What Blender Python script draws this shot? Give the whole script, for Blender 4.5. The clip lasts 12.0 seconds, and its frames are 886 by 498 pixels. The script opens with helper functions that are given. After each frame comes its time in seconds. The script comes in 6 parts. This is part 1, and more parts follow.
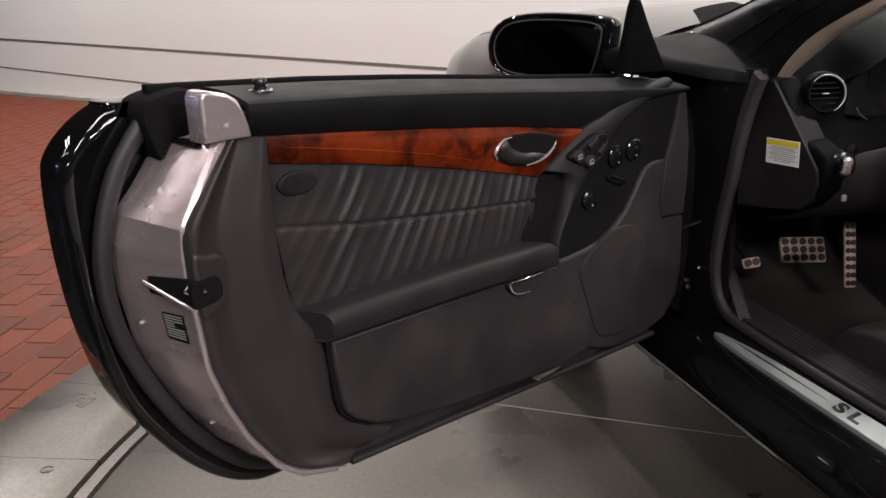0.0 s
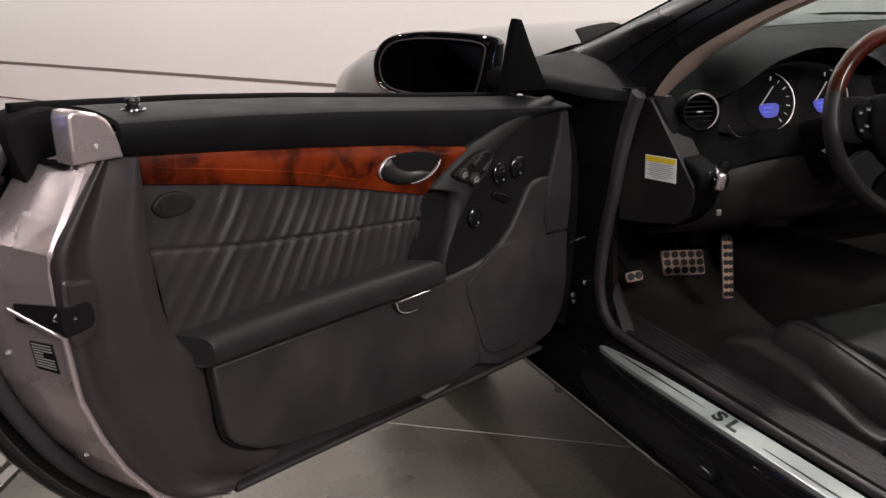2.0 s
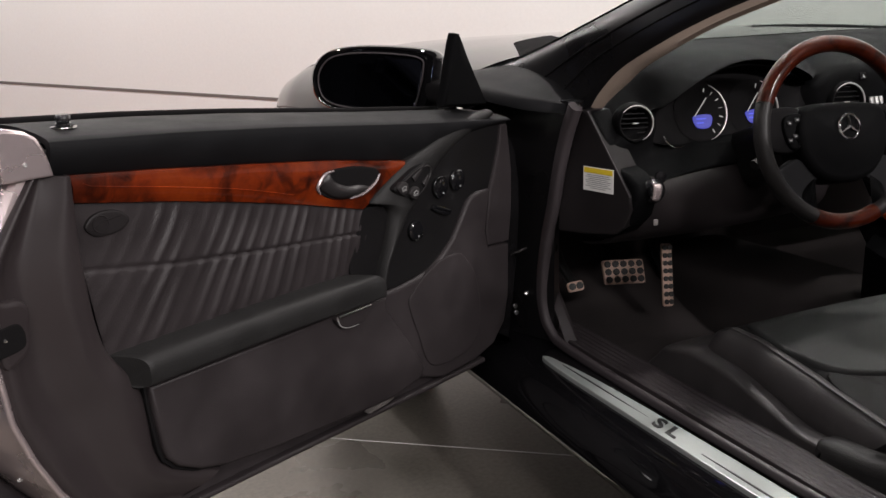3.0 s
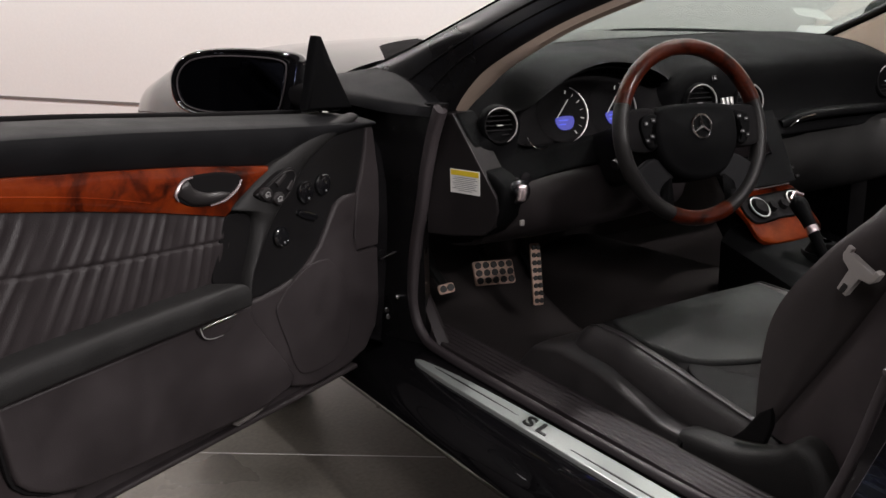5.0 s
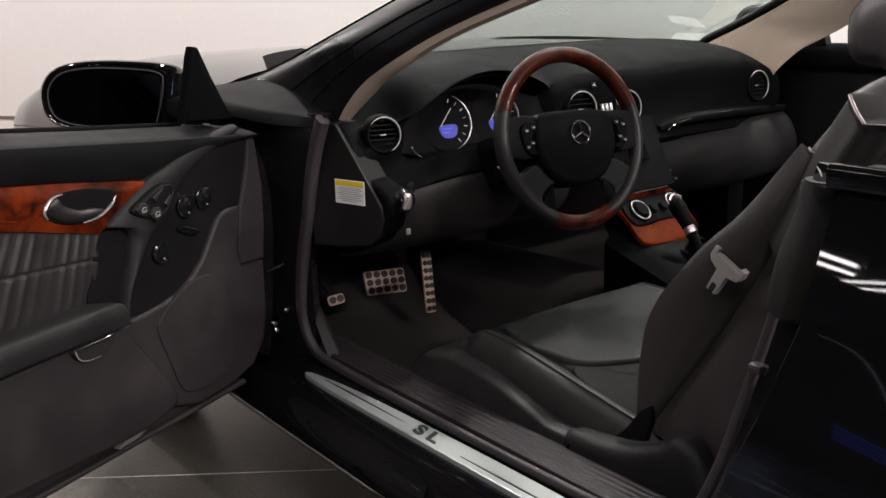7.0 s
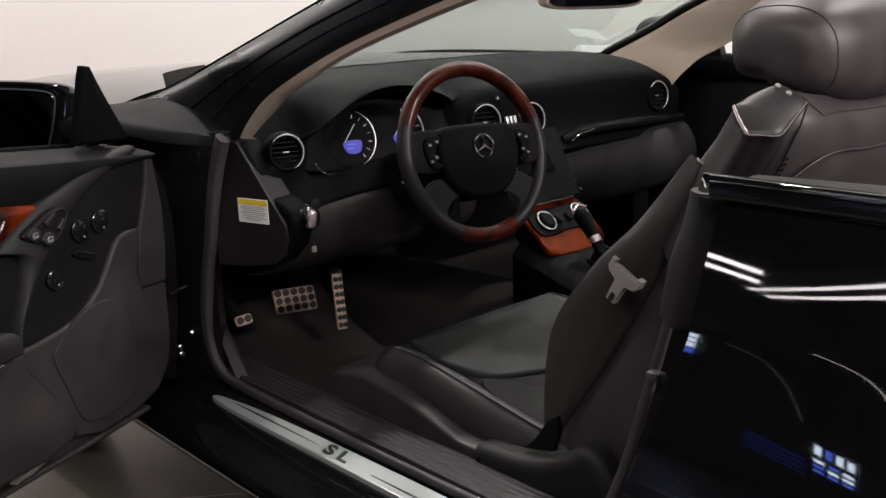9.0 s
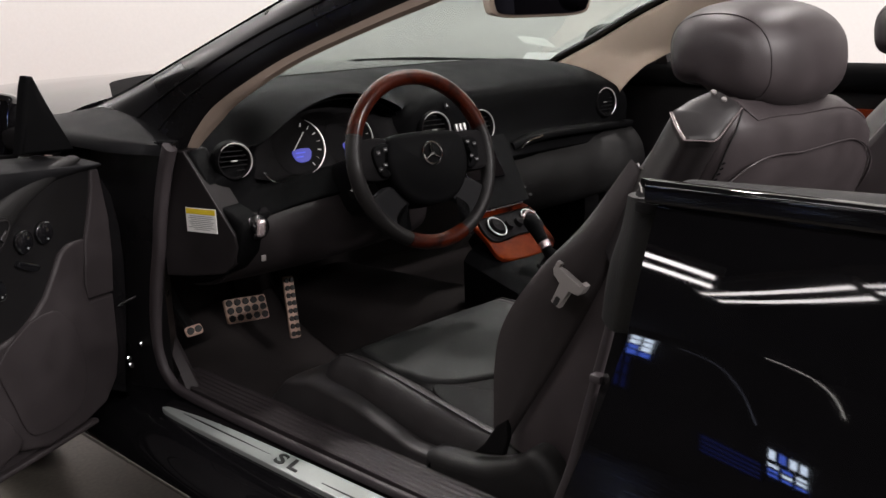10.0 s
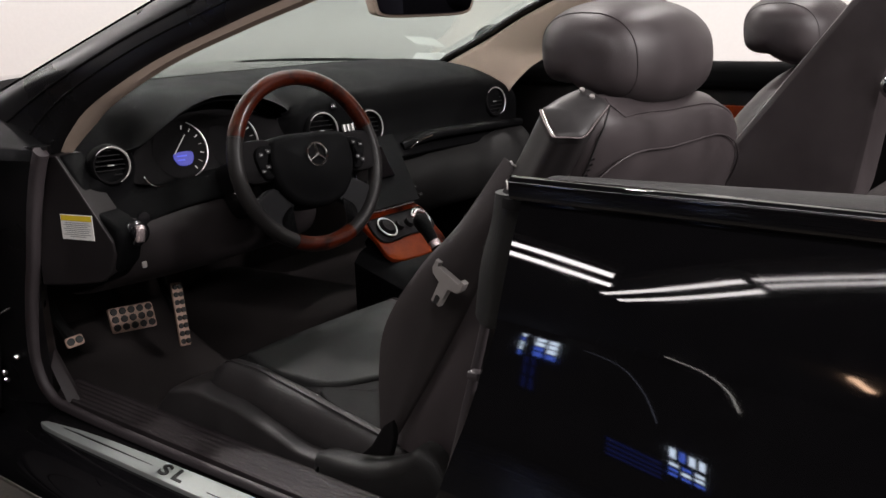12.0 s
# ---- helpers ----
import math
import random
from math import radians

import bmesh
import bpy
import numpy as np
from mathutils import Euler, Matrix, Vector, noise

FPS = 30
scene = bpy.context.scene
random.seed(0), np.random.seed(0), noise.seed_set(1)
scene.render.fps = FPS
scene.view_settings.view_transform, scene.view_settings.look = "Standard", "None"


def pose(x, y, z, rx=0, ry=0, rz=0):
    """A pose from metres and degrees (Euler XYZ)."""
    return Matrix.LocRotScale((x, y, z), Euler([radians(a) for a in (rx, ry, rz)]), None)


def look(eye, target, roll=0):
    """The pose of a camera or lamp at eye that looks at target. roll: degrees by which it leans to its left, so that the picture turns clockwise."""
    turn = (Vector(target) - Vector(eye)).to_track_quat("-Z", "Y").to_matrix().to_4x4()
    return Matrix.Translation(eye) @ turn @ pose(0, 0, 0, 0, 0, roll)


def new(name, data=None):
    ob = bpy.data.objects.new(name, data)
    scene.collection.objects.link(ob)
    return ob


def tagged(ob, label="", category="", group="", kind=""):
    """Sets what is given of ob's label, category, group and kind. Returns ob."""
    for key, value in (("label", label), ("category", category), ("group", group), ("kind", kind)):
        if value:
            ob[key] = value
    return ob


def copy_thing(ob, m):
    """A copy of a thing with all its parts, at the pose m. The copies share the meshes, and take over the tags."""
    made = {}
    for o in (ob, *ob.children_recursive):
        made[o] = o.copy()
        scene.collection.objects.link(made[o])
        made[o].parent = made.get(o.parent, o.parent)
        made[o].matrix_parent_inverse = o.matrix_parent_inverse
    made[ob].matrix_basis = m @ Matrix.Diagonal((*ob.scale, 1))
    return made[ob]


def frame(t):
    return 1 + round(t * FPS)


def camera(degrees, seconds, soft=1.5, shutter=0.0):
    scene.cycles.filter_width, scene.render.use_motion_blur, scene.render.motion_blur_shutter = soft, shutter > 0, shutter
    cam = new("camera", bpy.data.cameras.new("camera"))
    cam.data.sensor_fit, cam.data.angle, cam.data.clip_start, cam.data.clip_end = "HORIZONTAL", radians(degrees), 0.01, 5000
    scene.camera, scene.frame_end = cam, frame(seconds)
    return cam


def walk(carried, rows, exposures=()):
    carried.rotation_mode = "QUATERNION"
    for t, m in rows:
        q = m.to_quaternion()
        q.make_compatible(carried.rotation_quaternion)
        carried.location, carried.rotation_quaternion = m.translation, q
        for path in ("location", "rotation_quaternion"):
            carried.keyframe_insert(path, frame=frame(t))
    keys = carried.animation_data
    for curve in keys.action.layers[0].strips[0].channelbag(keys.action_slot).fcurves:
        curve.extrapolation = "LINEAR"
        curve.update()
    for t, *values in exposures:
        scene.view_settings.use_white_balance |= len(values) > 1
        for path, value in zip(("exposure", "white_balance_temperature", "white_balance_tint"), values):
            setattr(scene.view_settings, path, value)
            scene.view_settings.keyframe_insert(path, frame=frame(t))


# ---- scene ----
cam = camera(50.1, 12.0)
PATH = [
    (0, (-1.764, -1.558, 1.108), (-1.289, 0.296, 0.528), -2.6),
    (0.5, (-1.758, -1.55, 1.11), (-1.221, 0.286, 0.527), -1.9),
    (1, (-1.757, -1.552, 1.109), (-1.165, 0.273, 0.544), -1.5),
    (1.5, (-1.751, -1.551, 1.107), (-1.111, 0.258, 0.543), -1.5),
    (2, (-1.743, -1.555, 1.11), (-1.059, 0.24, 0.554), -1.7),
    (2.5, (-1.738, -1.555, 1.112), (-1.001, 0.221, 0.564), -1.5),
    (3, (-1.731, -1.563, 1.113), (-0.944, 0.197, 0.578), -1.8),
    (5, (-1.708, -1.561, 1.11), (-0.696, 0.079, 0.576), -1.3),
    (5.5, (-1.699, -1.566, 1.111), (-0.647, 0.052, 0.586), -1.3),
    (6, (-1.692, -1.571, 1.112), (-0.596, 0.015, 0.58), -1.5),
    (6.5, (-1.687, -1.575, 1.112), (-0.548, -0.016, 0.589), -1.5),
    (7, (-1.681, -1.577, 1.112), (-0.499, -0.051, 0.589), -1.4),
    (9, (-1.657, -1.589, 1.117), (-0.343, -0.168, 0.613), -1.8),
    (9.5, (-1.651, -1.598, 1.118), (-0.3, -0.21, 0.618), -1.9),
    (10, (-1.651, -1.607, 1.118), (-0.272, -0.245, 0.626), -1.9),
    (10.5, (-1.64, -1.618, 1.116), (-0.234, -0.285, 0.623), -2.0),
    (11, (-1.635, -1.63, 1.116), (-0.193, -0.332, 0.629), -2.1),
    (11.5, (-1.625, -1.633, 1.113), (-0.154, -0.372, 0.618), -1.9),
    (12, (-1.621, -1.635, 1.114), (-0.114, -0.417, 0.618), -1.9),
]
walk(cam, [(t, look(eye, target, roll)) for t, eye, target, roll in PATH])

# ---- world and light ----
world = bpy.data.worlds.new("room_air")
scene.world = world
world.use_nodes = True
world.node_tree.nodes["Background"].inputs[0].default_value = (0.9, 0.95, 1.0, 1)
world.node_tree.nodes["Background"].inputs[1].default_value = 0.045


def tube_lamp(name, x, y, z, length, turn, power, width=0.07, colour=(1.0, 0.938, 0.932)):
    """A long straight lamp that shines down."""
    data = bpy.data.lights.new(name, "AREA")
    data.shape, data.size, data.size_y, data.energy, data.color = "RECTANGLE", length, width, power, colour
    ob = new(name, data)
    ob.matrix_world = pose(x, y, z, 0, 0, turn)
    return ob


ROOM_H = 3.7
# ceiling lights: place, turn, power of each tube, its width and half the spacing of the pair
TUBE_ROWS = [(-2.7, -3.4, 90, 31, 0.07, 0.09), (-2.7, -0.7, 90, 17, 0.07, 0.09), (0.2, -3.8, 90, 48, 0.07, 0.09),
             # Two unseen rows added as fill for seat backs and door lining
             (-4.6, -6.6, 30, 80, 0.07, 0.09), (1.2, -6.6, 0, 370, 0.07, 0.09),
             (-5.99, 2.87, 62.6, 24, 0.14, 0.17), (-6.45, 1.45, 125.6, 7.5, 0.06, 0.085), (-5.26, -0.28, 121.5, 5, 0.05, 0.055)]
TUBE_LEN = 2.0
SPOT_POWER = 61.0
for lx, ly, lt, power, wide, half in TUBE_ROWS:
    a = radians(lt)
    for dx in (-half, half):
        tube_lamp("tube_light", lx - dx * math.sin(a), ly + dx * math.cos(a), ROOM_H - 0.16, TUBE_LEN, lt, power, wide)
WALL_P, WALL_D = Vector((-2.467, 7.70, 0)), Vector((0.614, -0.789, 0)).normalized()
WALL_N = Vector((-WALL_D.y, WALL_D.x, 0)) * -1
SPOTS = [WALL_P + WALL_D * (-1.5 + 1.9 * k) + WALL_N * 1.5 + Vector((0, 0, ROOM_H - 0.06)) for k in range(7)]
for at in SPOTS:
    data = bpy.data.lights.new("downlight", "AREA")
    data.shape, data.size, data.energy, data.color = "DISK", 0.16, SPOT_POWER, (1.0, 0.938, 0.912)
    new("downlight", data).matrix_world = Matrix.Translation(at)


# ---- materials ----
def node_mat(name):
    m = bpy.data.materials.new(name)
    m.use_nodes = True
    t = m.node_tree
    return m, t, t.nodes["Principled BSDF"]


def surface(name, colour, rough=0.5, metal=0.0, vary=0.15, grain=300.0, bump=0.1, coat=0.0, spots=6.0, rough_vary=0.08, spec=0.5, piece=0.0):
    """A procedural surface: a base colour with large stains and fine grain, uneven gloss and a fine relief."""
    m, t, b = node_mat(name)
    n, l = t.nodes, t.links
    co = n.new("ShaderNodeTexCoord")
    big, fine = n.new("ShaderNodeTexNoise"), n.new("ShaderNodeTexNoise")
    big.inputs["Scale"].default_value, big.inputs["Detail"].default_value = spots, 5
    fine.inputs["Scale"].default_value, fine.inputs["Detail"].default_value = grain, 3
    l.new(co.outputs["Object"], big.inputs["Vector"])
    l.new(co.outputs["Object"], fine.inputs["Vector"])
    add = n.new("ShaderNodeMath")
    add.operation = "ADD"
    l.new(big.outputs[0], add.inputs[0])
    l.new(fine.outputs[0], add.inputs[1])
    last = add
    if piece:
        info = n.new("ShaderNodeObjectInfo")
        scale = n.new("ShaderNodeMath")
        scale.operation = "MULTIPLY_ADD"
        scale.inputs[1].default_value, scale.inputs[2].default_value = piece, -piece / 2
        l.new(info.outputs["Random"], scale.inputs[0])
        last = n.new("ShaderNodeMath")
        last.operation = "ADD"
        l.new(add.outputs[0], last.inputs[0])
        l.new(scale.outputs[0], last.inputs[1])
    ramp = n.new("ShaderNodeMapRange")
    ramp.inputs[1].default_value, ramp.inputs[2].default_value = 0.6, 1.4
    ramp.inputs[3].default_value, ramp.inputs[4].default_value = 1 - vary, 1 + vary
    l.new(last.outputs[0], ramp.inputs[0])
    mul = n.new("ShaderNodeVectorMath")
    mul.operation = "SCALE"
    mul.inputs[0].default_value = colour
    l.new(ramp.outputs[0], mul.inputs["Scale"])
    l.new(mul.outputs[0], b.inputs["Base Color"])
    rr = n.new("ShaderNodeMapRange")
    rr.inputs[1].default_value, rr.inputs[2].default_value = 0.3, 0.7
    rr.inputs[3].default_value, rr.inputs[4].default_value = max(0.01, rough - rough_vary), min(1, rough + rough_vary)
    l.new(big.outputs[0], rr.inputs[0])
    l.new(rr.outputs[0], b.inputs["Roughness"])
    b.inputs["Metallic"].default_value = metal
    b.inputs["Coat Weight"].default_value = coat
    b.inputs["Coat Roughness"].default_value = 0.03
    b.inputs["Specular IOR Level"].default_value = spec
    if bump:
        bp = n.new("ShaderNodeBump")
        bp.inputs["Strength"].default_value, bp.inputs["Distance"].default_value = bump, 0.002
        l.new(fine.outputs[0], bp.inputs["Height"])
        l.new(bp.outputs[0], b.inputs["Normal"])
    return m


def leather(name, colour, rough=0.42, pores=900.0, bump=0.25, spec=0.25):
    """Leather: a pebbled grain of small cells over soft creases."""
    m, t, b = node_mat(name)
    n, l = t.nodes, t.links
    co = n.new("ShaderNodeTexCoord")
    cell, crease = n.new("ShaderNodeTexVoronoi"), n.new("ShaderNodeTexNoise")
    cell.inputs["Scale"].default_value = pores / 2
    crease.inputs["Scale"].default_value, crease.inputs["Detail"].default_value = 14, 6
    l.new(co.outputs["Object"], cell.inputs["Vector"])
    l.new(co.outputs["Object"], crease.inputs["Vector"])
    mr = n.new("ShaderNodeMapRange")
    mr.inputs[1].default_value, mr.inputs[2].default_value = 0.3, 0.7
    mr.inputs[3].default_value, mr.inputs[4].default_value = 0.82, 1.18
    l.new(crease.outputs[0], mr.inputs[0])
    mul = n.new("ShaderNodeVectorMath")
    mul.operation = "SCALE"
    mul.inputs[0].default_value = colour
    l.new(mr.outputs[0], mul.inputs["Scale"])
    l.new(mul.outputs[0], b.inputs["Base Color"])
    rr = n.new("ShaderNodeMapRange")
    rr.inputs[1].default_value, rr.inputs[2].default_value = 0.3, 0.7
    rr.inputs[3].default_value, rr.inputs[4].default_value = rough - 0.07, min(1.0, rough + 0.07)
    b.inputs["Specular IOR Level"].default_value = spec
    l.new(crease.outputs[0], rr.inputs[0])
    l.new(rr.outputs[0], b.inputs["Roughness"])
    add = n.new("ShaderNodeMath")
    add.operation = "MULTIPLY_ADD"
    add.inputs[1].default_value = 0.35
    l.new(crease.outputs[0], add.inputs[0])
    l.new(cell.outputs["Distance"], add.inputs[2])
    bp = n.new("ShaderNodeBump")
    bp.inputs["Strength"].default_value, bp.inputs["Distance"].default_value = bump, 0.0012
    l.new(add.outputs[0], bp.inputs["Height"])
    l.new(bp.outputs[0], b.inputs["Normal"])
    return m


def burl(name, tone=1.0, coat=0.8):
    """Lacquered burl walnut, red-brown with dark clouds and bright flames."""
    m, t, b = node_mat(name)
    n, l = t.nodes, t.links
    co = n.new("ShaderNodeTexCoord")
    warp = n.new("ShaderNodeTexNoise")
    warp.inputs["Scale"].default_value, warp.inputs["Detail"].default_value = 9, 4
    l.new(co.outputs["Object"], warp.inputs["Vector"])
    mix = n.new("ShaderNodeVectorMath")
    mix.operation = "MULTIPLY_ADD"
    mix.inputs[1].default_value = (0.35, 0.35, 0.35)
    l.new(warp.outputs["Color"], mix.inputs[0])
    l.new(co.outputs["Object"], mix.inputs[2])
    figure = n.new("ShaderNodeTexNoise")
    figure.inputs["Scale"].default_value, figure.inputs["Detail"].default_value, figure.inputs["Roughness"].default_value = 8, 8, 0.55
    l.new(mix.outputs[0], figure.inputs["Vector"])
    ramp = n.new("ShaderNodeValToRGB")
    e = ramp.color_ramp.elements
    e[0].position, e[0].color = 0.34, tuple(v * tone for v in (0.020, 0.004, 0.002)) + (1,)
    e[1].position, e[1].color = 0.70, tuple(v * tone for v in (0.46, 0.072, 0.011)) + (1,)
    for at, c in ((0.42, (0.13, 0.018, 0.005, 1)), (0.52, (0.30, 0.037, 0.006, 1))):
        k = e.new(at)
        k.color = tuple(v * tone for v in c[:3]) + (1,)
    l.new(figure.outputs[0], ramp.inputs[0])
    l.new(ramp.outputs[0], b.inputs["Base Color"])
    b.inputs["Roughness"].default_value = 0.35
    b.inputs["Specular IOR Level"].default_value = 0.1
    b.inputs["Coat Weight"].default_value, b.inputs["Coat Roughness"].default_value = coat, 0.02
    return m


def glass_mat(name, tint, rough=0.0):
    m, t, b = node_mat(name)
    b.inputs["Base Color"].default_value = (*tint, 1)
    b.inputs["Roughness"].default_value = rough
    b.inputs["Transmission Weight"].default_value = 1.0
    b.inputs["IOR"].default_value = 1.45
    return m


def glow(name, colour, strength):
    m, t, b = node_mat(name)
    b.inputs["Base Color"].default_value = (0.02, 0.02, 0.02, 1)
    b.inputs["Emission Color"].default_value = (*colour, 1)
    b.inputs["Emission Strength"].default_value = strength
    return m


PAINT = surface("black_paint", (0.0042, 0.004, 0.0046), 0.03, 0, 0.2, 40, 0.0, 0.0, rough_vary=0.015)
PAINT_IN = surface("black_paint_satin", (0.007, 0.0066, 0.0072), 0.10, 0, 0.2, 60, 0.0, 0.3)
PLASTIC = surface("black_plastic", (0.0080, 0.0076, 0.0080), 0.42, 0, 0.2, 900, 0.06, spec=0.22)
DASHMAT = leather("dash_vinyl", (0.0026, 0.0026, 0.0029), 0.75, 1300, 0.25, 0.05)
PADTOP = leather("door_top_vinyl", (0.0085, 0.0085, 0.0095), 0.62, 1300, 0.2, 0.14)
DARKLEATHER = leather("badge_leather", (0.013, 0.011, 0.0115), 0.5, 1200, 0.2, 0.2)
BANDGREY = surface("moulded_grey_plastic", (0.028, 0.0225, 0.0235), 0.36, 0, 0.12, 700, 0.06, spec=0.42)
REFLECT = surface("pale_reflector", (0.20, 0.18, 0.175), 0.35, 0, 0.1, 500, 0.05)
PIANO = surface("gloss_black", (0.006, 0.006, 0.007), 0.16, 0, 0.2, 200, 0.02, 0.5)
ARMGREY = leather("dark_grey_leather", (0.0165, 0.0160, 0.0160), 0.50, spec=0.20)
GREY = leather("grey_leather", (0.0262, 0.0219, 0.0230), 0.45)
# One seat leather in four tones: shade is put into pad, base and cushion
PADSHADED = leather("shaded_pad_leather", (0.0165, 0.0168, 0.0168), 0.55, 1500, 0.12, 0.13)
BASESHADED = leather("shaded_base_leather", (0.0125, 0.0120, 0.0122), 0.62, 1500, 0.12, 0.06)
CUSHIONSHADED = leather("shaded_cushion_leather", (0.031, 0.0285, 0.029), 0.40, 1500, 0.12, 0.32)
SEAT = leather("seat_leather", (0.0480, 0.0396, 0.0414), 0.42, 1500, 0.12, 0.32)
KNEEGREY = leather("knee_panel_vinyl", (0.0215, 0.0182, 0.0190), 0.5, 1200, 0.15, 0.15)
KNEEMAT = leather("knee_vinyl", (0.0150, 0.0128, 0.0135), 0.5, 1200, 0.15, 0.15)
COLUMN = surface("satin_column_plastic", (0.020, 0.0175, 0.018), 0.40, 0, 0.12, 700, 0.05, spec=0.35)
CAPGREY = surface("dark_satin_plastic", (0.021, 0.019, 0.0195), 0.40, 0, 0.15, 700, 0.05, spec=0.4)
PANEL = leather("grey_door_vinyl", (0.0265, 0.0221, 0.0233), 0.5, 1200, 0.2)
# Darker copy of the door vinyl, for the passenger door
DARKPANEL = leather("darker_door_vinyl", (0.0065, 0.0058, 0.0062), 0.5, 1200, 0.2, 0.12)
VOID = surface("flat_black", (0.0085, 0.0080, 0.0084), 0.9, 0, 0.2, 300, 0.0, spec=0.05)
# Warm reflected light is put into the steel's base colour
PEDAL = surface("warm_lit_pedal_steel", (0.46, 0.31, 0.245), 0.42, 0.1, 0.12, 400, 0.08)
RUBBER = surface("grey_rubber", (0.041, 0.0335, 0.0365), 0.55, 0, 0.15, 400, 0.15)
RAILPAD = leather("rail_vinyl", (0.013, 0.0125, 0.0135), 0.55, 1200, 0.2, 0.2)
EDGESEAL = surface("dark_seal_rubber", (0.017, 0.0145, 0.017), 0.45, 0, 0.2, 300, 0.1)
BLACKRUB = surface("black_rubber", (0.009, 0.009, 0.009), 0.5, 0, 0.2, 300, 0.2)
SILVER = surface("satin_silver", (0.70, 0.595, 0.60), 0.27, 0.80, 0.03, 900, 0.02, rough_vary=0.02)
BRUSHED = surface("brushed_steel", (0.50, 0.49, 0.48), 0.40, 0.55, 0.1, 500, 0.06)
SILLSTEEL = surface("sill_plate_steel", (0.36, 0.385, 0.375), 0.46, 0.5, 0.08, 500, 0.06)
CHROME = surface("chrome", (0.75, 0.75, 0.75), 0.08, 1.0, 0.03, 100, 0.0, rough_vary=0.03)
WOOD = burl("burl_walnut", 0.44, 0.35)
# Lighter walnut for the painted highlight on the door strip's crease
GLINTWOOD = burl("highlight_line_wood", 1.0, 0.8)
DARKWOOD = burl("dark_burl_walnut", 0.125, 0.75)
# Walnut again, toned down to put the console's shade into its colour
SHADEDWOOD = burl("shaded_console_walnut", 0.26, 0.25)
SHADEDWOOD.node_tree.nodes["Principled BSDF"].inputs["Specular IOR Level"].default_value = 0.02
SATIN = surface("satin_black_paint", (0.007, 0.0066, 0.0072), 0.30, 0, 0.2, 60, 0.0, spec=0.4)
BEIGE = surface("beige_cloth", (0.28, 0.215, 0.172), 0.85, 0, 0.1, 1500, 0.3)
CARPET = surface("black_carpet", (0.033, 0.0265, 0.0262), 0.95, 0, 0.4, 1200, 0.8)
STRAP = surface("grey_webbing", (0.036, 0.0295, 0.030), 0.7, 0, 0.1, 1500, 0.3)
TONGUE = surface("grey_plastic", (0.27, 0.25, 0.24), 0.4, 0, 0.06, 600, 0.05)
WALLWHITE = surface("white_wall_paint", (0.80, 0.785, 0.765), 0.6, 0, 0.03, 60, 0.05, spots=0.7)
RIMLEATHER = leather("rim_leather", (0.010, 0.0092, 0.0092), 0.42, 1500, 0.10, 0.25)
HALLDARK = surface("dark_hall_paint", (0.035, 0.034, 0.034), 0.9, 0, 0.2, 60, 0.05, spots=0.8)
FIXTURE = surface("fixture_grey", (0.16, 0.155, 0.15), 0.8, 0, 0.04, 80, 0.05, spots=0.8)
DARKLINE = surface("dark_trim_line", (0.16, 0.14, 0.13), 0.6, 0, 0.1, 100, 0.0)
BRICK = surface("red_brick", (0.150, 0.032, 0.0125), 0.62, 0, 0.30, 180, 0.5, spots=9, piece=0.7, spec=0.25)
MORTAR = surface("sand_joint", (0.13, 0.095, 0.07), 0.9, 0, 0.3, 250, 0.6)
DARKFLOOR = surface("unseen_dark_floor", (0.010, 0.010, 0.011), 0.30, 0, 0.3, 120, 0.05, spots=2)
BOUNCEFLOOR = surface("grey_bounce_floor", (0.15, 0.14, 0.13), 0.6, 0, 0.25, 120, 0.1, spots=2)
WARM = glow("warm_lamp", (1.0, 0.62, 0.40), 22.0)
STEEL = surface("worn_steel_plate", (0.128, 0.115, 0.097), 0.34, 0.35, 0.35, 90, 0.12, spots=2.2, rough_vary=0.14)
CONCRETE = surface("smooth_concrete", (0.36, 0.33, 0.30), 0.45, 0, 0.25, 120, 0.2, spots=3)
GLASS = glass_mat("tinted_glass", (0.80, 0.91, 0.87))
WHITEPRINT = surface("white_print", (0.75, 0.74, 0.72), 0.5, 0, 0.03, 200, 0.0)
STICKERGREY = surface("pale_sticker", (0.24, 0.265, 0.25), 0.5, 0, 0.05, 200, 0.0)
YELLOW = surface("yellow_print", (0.75, 0.55, 0.03), 0.5, 0, 0.03, 200, 0.0)
GREYPRINT = surface("grey_print", (0.25, 0.25, 0.25), 0.5, 0, 0.05, 200, 0.0)
BLUEGLOW = glow("blue_display", (0.006, 0.022, 1.0), 0.34)
DIALRING = surface("dial_ring_silver", (0.44, 0.41, 0.40), 0.35, 0.4, 0.05, 400, 0.02)
BLUEMARK = glow("blue_display_marks", (0.03, 0.07, 1.0), 0.7)
DIALMARK = glow("dial_marks", (0.9, 0.85, 0.8), 0.35)
DUSK = glow("blue_dusk", (0.10, 0.20, 1.0), 9.0)
BLUEHAZE = glow("blue_haze_glow", (0.06, 0.12, 1.0), 0.6)
PALESKY = glow("pale_evening_sky", (0.70, 0.82, 1.0), 19.0)
WHITESTREAK = glow("white_streak_glow", (1.0, 0.95, 0.9), 8.0)
DIMSTREAK = glow("dim_streak_glow", (0.75, 0.78, 1.0), 0.9)
MIRRORGLASS = surface("mirror_glass", (0.07, 0.075, 0.10), 0.02, 1.0, 0.02, 50, 0.0, rough_vary=0.005)


